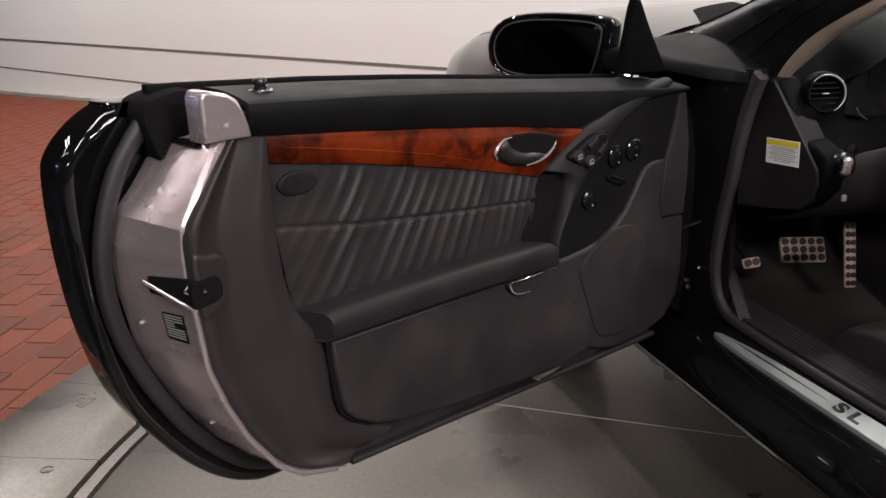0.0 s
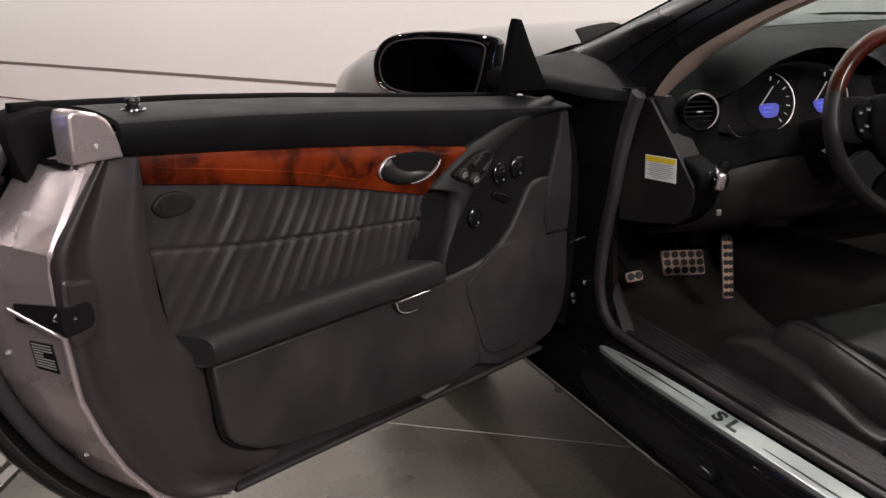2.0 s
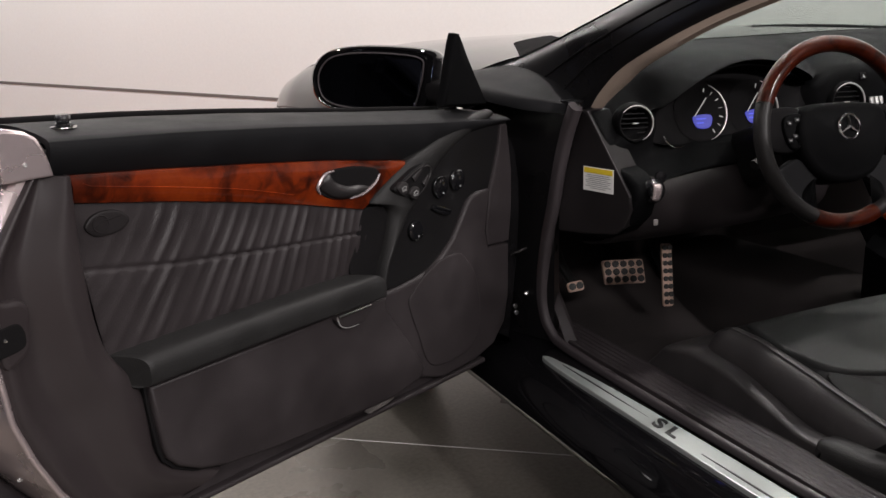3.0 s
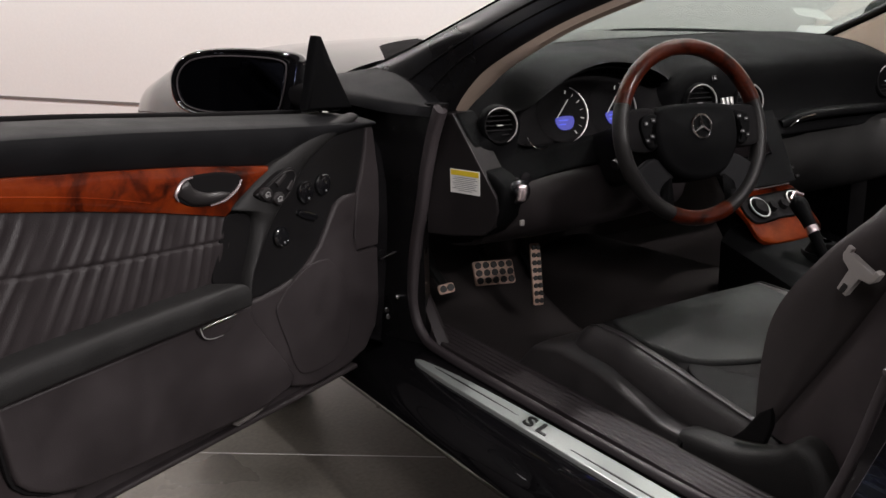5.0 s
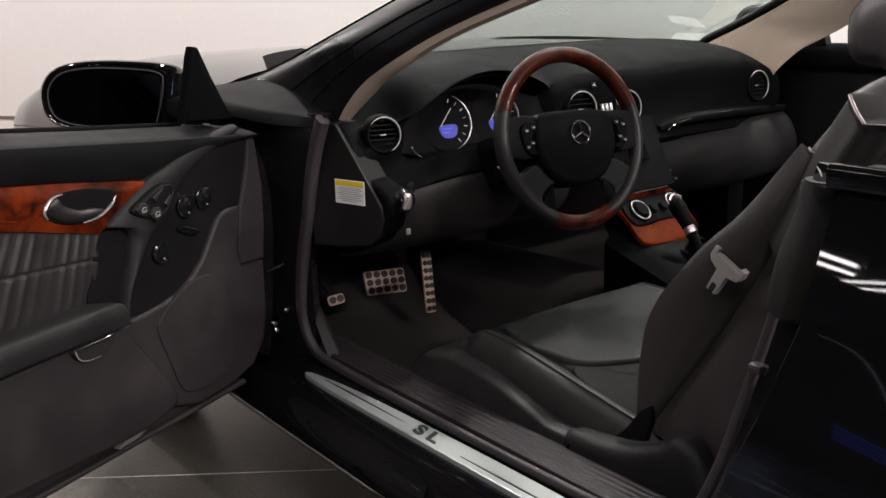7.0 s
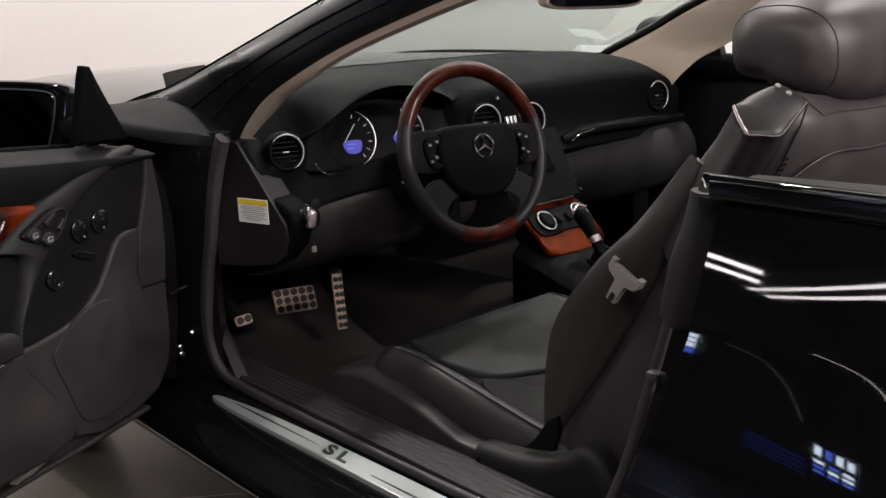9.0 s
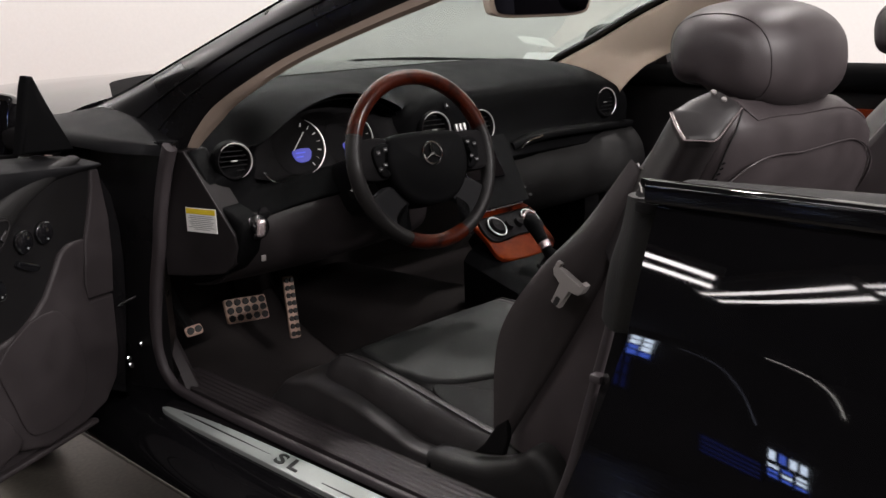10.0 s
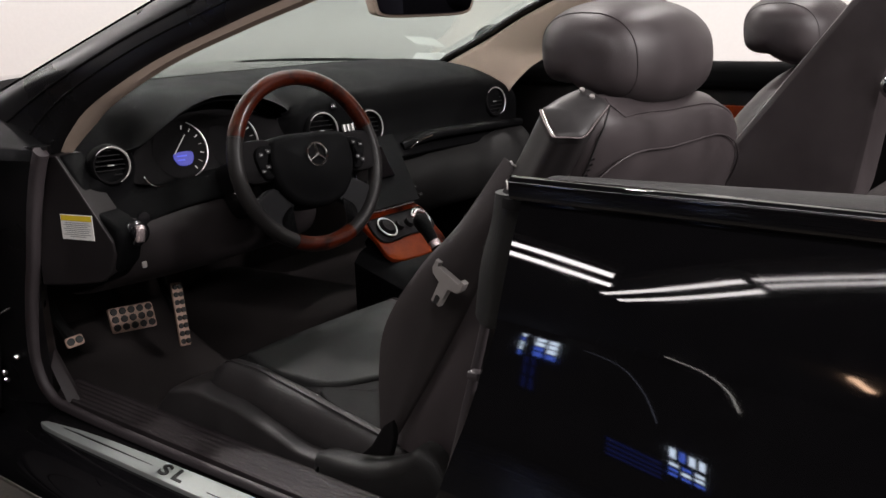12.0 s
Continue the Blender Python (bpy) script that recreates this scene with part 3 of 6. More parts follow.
part("sill_cover", tread(), PANEL, car, "ribbed grey plastic inner sill cover", sharp=25)

# front body: fenders and hood from one rounded cross-section
W_Y = [(0.30, 0.895), (0.7, 0.915), (1.1, 0.926), (1.50, 0.915), (1.80, 0.880), (1.95, 0.80), (2.05, 0.62), (2.10, 0.3)]
Z_Y = [(0.30, 0.970), (0.60, 0.971), (0.90, 0.966), (1.20, 0.953), (1.50, 0.925), (1.75, 0.875), (1.93, 0.80), (2.04, 0.70), (2.10, 0.5)]


def nose(y, a, lift=0.0):
    """A point of the front body: a runs from -1 (driver side sill) over the hood to 1."""
    w, zc, z0 = along(W_Y, y), along(Z_Y, y), 0.30
    th = math.pi * (1 - (a + 1) / 2)
    c, s = math.cos(th), math.sin(th)
    x = w * math.copysign(abs(c) ** 0.42, c)
    z = z0 + (zc - z0) * max(s, 0) ** 0.20
    return (x, y, z + lift)


def front_piece(a0, a1, y0, y1, nu=26, nv=18, lift=0.0):
    return surf(lambda s, t: nose(lerp(y0, y1, s), lerp(a0, a1, t), lift), nu, nv, (0, 0, -0.012))


def on_hood(sx, s, t, lift):
    """A point of the slanting vent field on the hood: s outward, t forward."""
    x, y = lerp(lerp(0.47, 0.70, s), lerp(0.34, 0.55, s), t), lerp(lerp(0.44, 0.29, s), lerp(0.76, 0.60, s), t)
    c = min(1.0, (x / along(W_Y, y))) ** (1 / 0.42)
    return (sx * x, y, 0.30 + (along(Z_Y, y) - 0.30) * math.sqrt(max(0.0, 1 - c * c)) ** 0.20 + 0.002 + lift)


part("front_fender", front_piece(-0.98, -0.548, 0.30, 2.09), PAINT, car)
part("front_fender", front_piece(0.548, 0.98, 0.30, 2.09), PAINT, car)
part("hood", front_piece(-0.54, 0.54, 0.36, 2.04, lift=0.002), PAINT, car, "glossy black hood with louvred vents")
for sx in (-1, 1):
    part("hood_vent_frame", surf(lambda s, t, sx=sx: on_hood(sx, s, t, 0.0012), 10, 8, (0, 0, -0.004)), VOID, car, "black louvred hood vent")
    for k in range(5):
        v = (k + 0.5) / 5
        part("hood_vent_blade", surf(lambda s, t, sx=sx, v=v: on_hood(sx, lerp(0.04, 0.96, s), v + 0.15 * (t - 0.5), 0.0018 + 0.0025 * t * math.sin(math.pi * lerp(0.1, 0.9, s)) ** 0.5), 8, 4, (0, 0, -0.002)), VOID, car)
    part("wheel", merge(turned([(0.0, -0.11), (0.31, -0.11), (0.335, -0.08), (0.335, 0.08), (0.31, 0.11), (0.22, 0.11), (0.21, 0.06), (0.0, 0.05)], 40, Matrix.Translation((sx * 0.80, 0.95, 0.335)) @ pose(0, 0, 0, 0, 90 * sx, 0))), BLACKRUB, car)
    part("wheel", merge(turned([(0.0, -0.11), (0.31, -0.11), (0.335, -0.08), (0.335, 0.08), (0.31, 0.11), (0.22, 0.11), (0.21, 0.06), (0.0, 0.05)], 40, Matrix.Translation((sx * 0.79, -1.62, 0.335)) @ pose(0, 0, 0, 0, 90 * sx, 0))), BLACKRUB, car)

# cowl and hinge pillar between fender and opening
part("hinge_pillar", surf(lambda s, t: (-lerp(along([(0.25, 0.885), (0.5, 0.875), (0.70, 0.86), (0.88, 0.815)], lerp(0.30, 0.89, t)), 0.745, s ** 0.8), lerp(0.34, 0.075 - 0.10 * max(0, (t - 0.55)) * 2, s), lerp(0.30, 0.89, t)), 8, 14, (0.03, 0.03, 0)), SATIN, car, "black painted hinge pillar")
part("hinge_pillar", surf(lambda s, t: (lerp(along([(0.25, 0.885), (0.5, 0.875), (0.70, 0.86), (0.88, 0.815)], lerp(0.30, 0.89, t)), 0.745, s ** 0.8), lerp(0.34, 0.075 - 0.10 * max(0, (t - 0.55)) * 2, s), lerp(0.30, 0.89, t)), 8, 14, (-0.03, 0.03, 0)), SATIN, car, "black painted hinge pillar")
part("cowl", surf(lambda s, t: (lerp(-0.80, 0.80, s), lerp(0.40, 0.26, t), 0.955 - 0.05 * abs(2 * s - 1) ** 4 - 0.010 * t), 20, 4, (0, 0, -0.02)), PLASTIC, car)

# windscreen with its pillars: a lower edge along the door opening and an upper edge along the glass
EDGE_LOW = [(0.702, 0.03, 0.866), (0.693, 0.0, 0.910), (0.685, -0.055, 0.957), (0.680, -0.15, 1.002), (0.655, -0.265, 1.054), (0.625, -0.42, 1.107), (0.602, -0.56, 1.150), (0.589, -0.66, 1.185)]
EDGE_TOP = [(0.774, 0.36, 0.922), (0.742, 0.275, 0.947), (0.716, 0.175, 0.981), (0.692, 0.055, 1.027), (0.654, -0.09, 1.087), (0.629, -0.225, 1.138), (0.598, -0.40, 1.203), (0.569, -0.54, 1.256)]
LOW, TOP = curve(EDGE_LOW, 48), curve(EDGE_TOP, 48)


def pillar_sheet(side, depth, bulge, t0, t1):
    """The pillar's skin between its two edges; depth moves it inward, bulge rounds it outward."""
    def f(s, t):
        i = int(round(s * 48))
        t = lerp(t0, t1, t)
        p = LOW[i].lerp(TOP[i], t)
        out = Vector((0.72, 0.30, 0.62))
        p = p + out * (bulge * math.sin(math.pi * min(1, max(0, t))) ** 0.7 - depth)
        return (side * p.x, p.y, p.z)
    return f


for sd in (-1, 1):
    part("windscreen_pillar", surf(pillar_sheet(sd, 0.0, 0.018, 0.0, 1.0), 48, 18, (-sd * 0.006, 0, -0.006)), SATIN, car, "satin black windscreen pillar", sharp=60)
    for w, r in ((0.42, 0.0022), (0.20, 0.0016)):
        part("pillar_groove", sweep([pillar_sheet(sd, -0.001, 0.018, 0.0, 1.0)(k / 48, w) for k in range(4, 49, 2)], circle(r, 8)), VOID, car)
    part("pillar_trim", surf(lambda q, w, sd=sd: pillar_sheet(sd, 0.007 if sd < 0 else 0.012, -0.004, lerp(-0.015, -0.15, min(1, q * 4)) - (0.14 if sd > 0 else 0), 0.90)(q, w), 48, 12, (-sd * 0.006, 0, -0.006)), BEIGE, car, "beige cloth pillar trim", sharp=60)


for sd in (-1, 1):
    FOOT_A, FOOT_B = curve([(0.868, 0.40, 0.918), (0.850, 0.22, 0.905), (0.815, 0.09, 0.893), (0.748, 0.02, 0.884)], 20), curve([(0.774, 0.37, 0.928), (0.742, 0.24, 0.945), (0.715, 0.12, 0.925), (0.700, 0.035, 0.874)], 20)
    part("pillar_foot", surf(lambda q, w, sd=sd: (sd * FOOT_A[int(round(q * 20))].lerp(FOOT_B[int(round(q * 20))], w).x, FOOT_A[int(round(q * 20))].lerp(FOOT_B[int(round(q * 20))], w).y, FOOT_A[int(round(q * 20))].lerp(FOOT_B[int(round(q * 20))], w).z + 0.004 * math.sin(math.pi * w)), 20, 8, (0, 0, -0.02)), PADTOP, car, "black cover at the foot of the windscreen pillar", sharp=70)
part("screen_sticker", surf(lambda q, w: (lerp(lerp(0.489, 0.619, q), lerp(0.527, 0.674, q), w), lerp(0.165, 0.175, w), lerp(lerp(0.968, 0.960, q), lerp(0.986, 0.978, q), w)), 4, 2, (0, 0.001, 0)), STICKERGREY, car, "pale sticker at the foot of the windscreen")


def screen_row(s):
    return TOP[int(round(s * 48))]


part("windscreen", surf(lambda s, t: (lerp(-1, 1, t) * screen_row(s)[0], screen_row(s)[1] + 0.10 * (1 - (2 * t - 1) ** 2) * (1 - 0.4 * s), screen_row(s)[2] + 0.012 * (1 - (2 * t - 1) ** 2)), 48, 20, (0, 0.003, 0.004)), GLASS, car, "clear tinted windscreen").visible_shadow = False
part("windscreen_header", sweep([(x, -0.545 + 0.06 * (1 - (x / 0.57) ** 2), 1.245 + 0.012 * (1 - (x / 0.57) ** 2)) for x in np.linspace(-0.575, 0.575, 15)], rounded(0.075, 0.030, 0.012), up=(0, 0, 1)), PAINT, car)
part("header_trim", sweep([(x, -0.560 + 0.06 * (1 - (x / 0.57) ** 2), 1.222 + 0.012 * (1 - (x / 0.57) ** 2)) for x in np.linspace(-0.54, 0.54, 15)], rounded(0.08, 0.020, 0.008), up=(0, 0, 1)), BEIGE, car)
for sd in (-1, 1):
    part("screen_edge_seal", sweep([(sd * (p.x - 0.012), p.y - 0.002, p.z - 0.006) for p in TOP[::2]], rounded(0.022, 0.012, 0.005), up=(0.3 * sd, 0.4, 0.8)), BLACKRUB, car)

# inside mirror
rv = part("inside_mirror", slab([(p.x, p.y) for p in curve([(-0.125, -0.015, 0), (-0.118, 0.03, 0), (0, 0.036, 0), (0.118, 0.03, 0), (0.125, -0.015, 0), (0.10, -0.033, 0), (0, -0.036, 0), (-0.10, -0.033, 0)], 48, True)], lambda a, b, h: facing((0.0, -0.30, 1.128), (-0.35, -1, -0.1)) @ Vector((a, b, h)), -0.03, 0.0, 0.008), BEIGE, car, "beige rimmed inside mirror")
part("mirror_pane", slab([(p.x * 0.92, p.y * 0.80) for p in curve([(-0.125, -0.015, 0), (-0.118, 0.03, 0), (0, 0.036, 0), (0.118, 0.03, 0), (0.125, -0.015, 0), (0.10, -0.033, 0), (0, -0.036, 0), (-0.10, -0.033, 0)], 48, True)], lambda a, b, h: facing((0.0, -0.30, 1.128), (-0.35, -1, -0.1)) @ Vector((a, b, h)), -0.005, 0.003, 0.001), MIRRORGLASS, rv)
part("mirror_stalk", sweep([(0.0, -0.28, 1.16), (0.0, -0.25, 1.20), (0.0, -0.26, 1.235)], circle(0.012), up=(1, 0, 0)), BEIGE, rv)

# rear quarter with its belt moulding
Q_EDGE = [(0.30, -0.94), (0.40, -0.985), (0.48, -1.015), (0.57, -1.050), (0.64, -1.077), (0.71, -1.100), (0.80, -1.121), (0.88, -1.121), (0.935, -1.122)]
# the panel's lean by height; its section follows from it
Q_LEAN = [(0.20, -0.26), (0.30, -0.20), (0.40, -0.08), (0.50, -0.03), (0.60, 0.05), (0.66, 0.15), (0.70, 0.232), (0.74, 0.258), (0.78, 0.264), (0.80, 0.275), (0.82, 0.315), (0.84, 0.365), (0.86, 0.390), (0.88, 0.400), (0.905, 0.415), (0.93, 0.46)]
Q_Z = np.linspace(0.20, 0.94, 149)
Q_RAW = np.interp(Q_Z, [p[0] for p in Q_LEAN], [p[1] for p in Q_LEAN])
Q_RAW = np.convolve(np.pad(Q_RAW, 4, mode="edge"), np.ones(9) / 9, mode="valid")
Q_XS = -np.cumsum(Q_RAW) * (Q_Z[1] - Q_Z[0])
Q_XS = Q_XS - np.interp(0.90, Q_Z, Q_XS) + 0.872


def q_side(z):
    return float(np.interp(z, Q_Z, Q_XS))


def quarter(side):
    def f(s, t):
        z = lerp(0.22, 0.93, t)
        y0 = along(Q_EDGE, z)
        y = lerp(y0, -2.55, s)
        x = q_side(z) + 0.020 * math.exp(-((y + 1.62) / 0.42) ** 2) * math.exp(-((z - 0.55) / 0.2) ** 2)
        x -= 0.20 * max(0.0, (-y - 1.9) / 0.65) ** 2
        return (side * x, y, z)
    return surf(f, 60, 90, (-side * 0.02, 0, 0))


for sd in (-1, 1):
    part("rear_quarter", quarter(sd), PAINT, car, "mirror-black rear quarter panel", sharp=60)
    part("belt_moulding", sweep([(sd * q_side(0.93) * (1 - 0.20 * max(0.0, (-y - 1.9) / 0.65) ** 2), y, 0.938) for y in np.linspace(-1.112, -2.5, 20)], rounded(0.020, 0.024, 0.006, 4)), PAINT, car, "gloss black belt moulding")
# rounded tail between the two quarters
part("rear_bumper", surf(lambda s, t: ((q_side(lerp(0.22, 0.93, t)) - 0.20) * math.copysign(abs(math.sin(math.pi * (s - 0.5))) ** 0.6, s - 0.5), -2.545 - 0.13 * math.cos(math.pi * (s - 0.5)) ** 0.7 * (1 - 0.6 * t ** 3), lerp(0.22, 0.93, t)), 40, 20, (0, 0.02, 0)), PAINT, car, "rounded black tail")
part("rear_lid", surf(lambda s, t: (lerp(-0.66, 0.66, s), lerp(-2.48, -2.545 - 0.052 * math.sin(math.pi * s) ** 0.7, t), 0.885 + 0.018 * math.sin(math.pi * s) + 0.040 * t * (1 - t)), 24, 8, (0, 0, -0.02)), PAINT, car)
# lock pillar between the seal and the quarter
part("lock_pillar", surf(lambda s, t: (-lerp(0.762, min(0.872, q_side(lerp(0.36, 0.93, t)) - 0.014), s), lerp(along([(0.36, -0.88), (0.52, -0.945), (0.64, -0.98), (0.75, -1.01), (0.93, -1.04)], lerp(0.36, 0.93, t)), along(Q_EDGE, lerp(0.36, 0.93, t)) - 0.012, s) - 0.015 * math.sin(math.pi * s), lerp(0.36, 0.93, t)), 8, 16, (0, -0.02, 0)), PAINT_IN, car, "black painted lock pillar")
# soft grey cover down the upper lock pillar, with a bright-edged cap
COVER_L = curve([(-0.768, -1.004, 0.775), (-0.776, -1.018, 0.835), (-0.784, -1.042, 0.885), (-0.788, -1.055, 0.920)], 20)
COVER_R = curve([(-0.815, -1.045, 0.765), (-0.835, -1.070, 0.830), (-0.842, -1.086, 0.885), (-0.842, -1.090, 0.925)], 20)
part("pillar_cover", surf(lambda s, t: COVER_L[int(round(s * 20))].lerp(COVER_R[int(round(s * 20))], t) + Vector((-0.004, 0.012, 0)) * math.sin(math.pi * t) ** 0.6, 20, 10, (0.01, -0.02, 0)), BLACKRUB, car, "soft grey cover on the lock pillar", sharp=80)
part("pillar_cap", slab([(p.x, p.y) for p in curve([(-0.786, -1.052, 0), (-0.842, -1.085, 0), (-0.845, -1.115, 0), (-0.80, -1.110, 0), (-0.778, -1.08, 0)], 30, True)], lambda a, b, h: (a, b, 0.912 + h), 0.0, 0.012, 0.005), VOID, car)
part("cap_edge", sweep([(-0.800, -1.062, 0.932), (-0.822, -1.078, 0.933), (-0.842, -1.092, 0.932)], circle(0.0008, 6)), TONGUE, car)
part("panel_flange", sweep([(-(q_side(z) - 0.012), along(Q_EDGE, z) + 0.004, z) for z in np.linspace(0.36, 0.90, 40)], circle(0.0022, 6), up=(1, 0, 0)), RUBBER, car)
# narrow padded rails beside the well behind the seats, the well and the tail deck
for sd in (-1, 1):
    part("side_cover", surf(lambda s, t, sd=sd: (sd * lerp(0.845, 0.72, t), lerp(-1.116, -1.80, s), 0.930 + 0.012 * math.sin(math.pi * t) + 0.02 * s - 0.05 * t ** 4), 24, 10, (0, 0, -0.015)), RAILPAD, car, "soft black padded rail beside the rear well")
part("rear_well", surf(lambda s, t: (lerp(-0.70, 0.70, s), lerp(-1.16, -1.80, t), 0.70 + 0.03 * t), 10, 6, (0, 0, -0.02)), CARPET, car)
part("rear_deck", surf(lambda s, t: (lerp(-0.83, 0.83, s), lerp(-1.80, -2.50, t), 0.945 + 0.02 * math.sin(math.pi * s) - 0.06 * t * t), 24, 12, (0, 0, -0.03)), PAINT, car)
part("well_front", box(-0.70, -1.82, 0.68, 0.70, -1.80, 0.93, 0.004), CARPET, car)
part("rear_bulkhead", box(-0.78, -1.17, 0.25, 0.78, -1.14, 0.74, 0.01), CARPET, car)

# floor and tunnel
part("footwell_floor", surf(lambda s, t: (lerp(-0.70, 0.70, s), lerp(0.62, -1.10, t), 0.215 + 0.16 * max(0, 1 - t * 3.6) ** 1.5), 8, 20, (0, 0, -0.03)), CARPET, car, "black floor carpet")
part("firewall", surf(lambda s, t: (lerp(-0.72, 0.72, s), lerp(0.60, 0.50, t), lerp(0.25, 0.85, t)), 4, 4, (0, 0.02, 0)), CARPET, car)
part("opening_trim", surf(lambda q, w: (lerp(-0.744, -0.722, w), lerp(along([(0, -0.005), (0.3, 0.052), (0.6, 0.100), (0.8, 0.098), (1, 0.030)], q), along([(0, 0.02), (0.3, 0.10), (0.6, 0.120), (0.8, 0.105), (1, 0.02)], q), w) , lerp(0.86, 0.386, q)), 30, 8, (0.01, 0.01, 0)), PANEL, car, "grey trim inside the door opening")
part("kick_panel", surf(lambda s, t: (-lerp(0.685, 0.70, t), lerp(0.14, 0.60, s), lerp(0.24, 0.62, t)), 6, 6, (-0.02, 0, 0)), CARPET, car)
part("tunnel", surf(lambda s, t: (0.165 * math.cos(math.pi * (1 - s)) , lerp(0.5, -1.05, t), 0.22 + (0.19 + 0.05 * t) * math.sin(math.pi * s) ** 0.4), 14, 10, (0, 0, -0.01)), CARPET, car)
part("floor_mat", slab([(p.x, p.y) for p in curve([(-0.63, 0.18, 0), (-0.22, 0.2, 0), (-0.2, -0.18, 0), (-0.4, -0.22, 0), (-0.63, -0.18, 0)], 40, True)], lambda a, b, h: (a, b, 0.222 + h + 0.12 * max(0, b - 0.05)), 0.0, 0.012, 0.004), CARPET, car)


# ---- driver door, open; built in its own frame: u from the hinge to the lock, n into the cabin, z up ----
DOOR = Matrix(((-0.9030, 0.4296, 0, -0.8194), (-0.4296, -0.9030, 0, 0.098), (0, 0, 1, 0), (0, 0, 0, 1)))


def flat(a, b, h):
    return (a, h, b)


def smooth2(pts, n):
    return [(p.x, p.y) for p in curve([(a, b, 0) for a, b in pts], n, True)]


TOPZ = [(0.0, 0.872), (0.077, 0.879), (0.33, 0.904), (0.624, 0.936), (0.80, 0.952), (1.04, 0.968)]
WOODTOP = [(0.05, 0.76), (0.323, 0.820), (0.513, 0.850), (0.688, 0.872), (0.838, 0.889), (0.955, 0.901), (1.05, 0.908)]
WOODBOT = [(0.30, 0.72), (0.44, 0.756), (0.577, 0.791), (0.691, 0.817), (0.804, 0.840), (0.955, 0.866)]

skin_out = [(-0.03, 0.345), (0.05, 0.335), (0.5, 0.33), (0.86, 0.325), (0.962, 0.335), (1.045, 0.395), (1.12, 0.50), (1.153, 0.59), (1.172, 0.71), (1.175, 0.84), (1.160, 0.893), (1.10, 0.940), (1.03, 0.945), (0.5, 0.905), (0.0, 0.862), (-0.03, 0.80)]
door = part("driver_door", slab(smooth2(skin_out, 120), flat, -0.215, -0.135, 0.016, steps=3), PAINT, car, "open black driver door with grey leather lining", matrix=DOOR)
shell = [(0.0, 0.40), (0.1, 0.40), (0.80, 0.40), (0.92, 0.42), (0.98, 0.48), (1.03, 0.58), (1.055, 0.65), (1.058, 0.74), (1.05, 0.80), (1.02, 0.87), (1.0, 0.905), (0.5, 0.868), (0.0, 0.828)]
part("door_shell", slab(smooth2(shell, 90), flat, -0.14, -0.02, 0.008), PAINT_IN, door, "black inner door shell")
edge = [(1.062, 0.925), (1.106, 0.868), (1.134, 0.80), (1.145, 0.73), (1.137, 0.65), (1.103, 0.557), (1.049, 0.466), (0.974, 0.390), (0.89, 0.360)]
part("door_edge_seal", sweep([(a, -0.115, b) for a, b in [(p.x, p.y) for p in curve([(x, y, 0) for x, y in edge], 50)]], rounded(0.024, 0.022, 0.008), up=(0, 1, 0)), EDGESEAL, door, "dark grey rubber seal along the door edge")

# silver lock face: a folded sheet between an inner and an outer edge
jam_in = [(1.015, 0.922), (1.050, 0.858), (1.082, 0.800), (1.084, 0.762), (1.081, 0.700), (1.072, 0.61), (1.052, 0.55), (1.026, 0.494), (0.985, 0.435), (0.945, 0.405), (0.885, 0.390)]
jam_out = [(1.048, 0.890), (1.080, 0.850), (1.117, 0.808), (1.128, 0.770), (1.126, 0.700), (1.114, 0.625), (1.096, 0.575), (1.066, 0.515), (1.022, 0.448), (0.975, 0.400), (0.900, 0.368)]


def jamb(s, t):
    k = s * (len(jam_in) - 1)
    i = min(int(k), len(jam_in) - 2)
    a = Vector(jam_in[i]).lerp(Vector(jam_in[i + 1]), k - i)
    b = Vector(jam_out[i]).lerp(Vector(jam_out[i + 1]), k - i)
    if t < 0.12:
        w = t / 0.12
        p = a + (a - b) * 0.02
        return (p.x - 0.012 * (1 - w), 0.006 - 0.004 * w * w, p.y - 0.004 * (1 - w))
    w = (t - 0.12) / 0.88
    p = a.lerp(b, w)
    return (p.x, lerp(0.002, -0.125, w), p.y)


part("lock_face", surf(jamb, 60, 14, (-0.006, 0, 0)), SILVER, door, "satin silver lock face of the door", sharp=22)
cap = [(0.977, 0.905), (0.980, 0.922), (0.985, 0.940), (0.993, 0.954), (1.006, 0.963), (1.030, 0.969), (1.040, 0.968), (1.044, 0.960), (1.043, 0.905)]
part("corner_cap", slab(cap, flat, -0.024, 0.017, 0.005, steps=3), SILVER, door, "satin silver corner cap")
part("edge_block", slab(smooth2([(1.0, 0.885), (1.050, 0.868), (1.068, 0.90), (1.075, 0.935), (1.06, 0.955), (1.0, 0.958)], 30), flat, -0.16, -0.085, 0.008), VOID, door)
for a, b, n in ((1.012, 0.924, 0.0172), (1.083, 0.846, -0.045), (1.112, 0.66, -0.095), (1.05, 0.505, -0.05), (1.098, 0.560, -0.118)):
    part("screw", turned([(0.0028, -0.004), (0.0028, 0.0008), (0.0018, 0.0014), (0.0009, 0.0006)], 10, facing((a, n, b), (0.75, 0.35, 0.3) if b < 0.9 else (0, 1, 0))), BRUSHED, door)


def on_jamb(s0, s1, t0, t1, proud, taper=0.0, nu=8, nv=8):
    """A patch lying on the lock face, proud of it."""
    def f(a, b):
        t = lerp(t0, t1, b)
        squeeze = 1 - taper * b
        p = Vector(jamb(lerp(0.5 * (s0 + s1) - 0.5 * (s1 - s0) * squeeze, 0.5 * (s0 + s1) + 0.5 * (s1 - s0) * squeeze, a), t))
        return p + Vector((0.80, 0.45, 0.15)) * proud
    return surf(f, nu, nv, (-0.003, -0.002, 0))


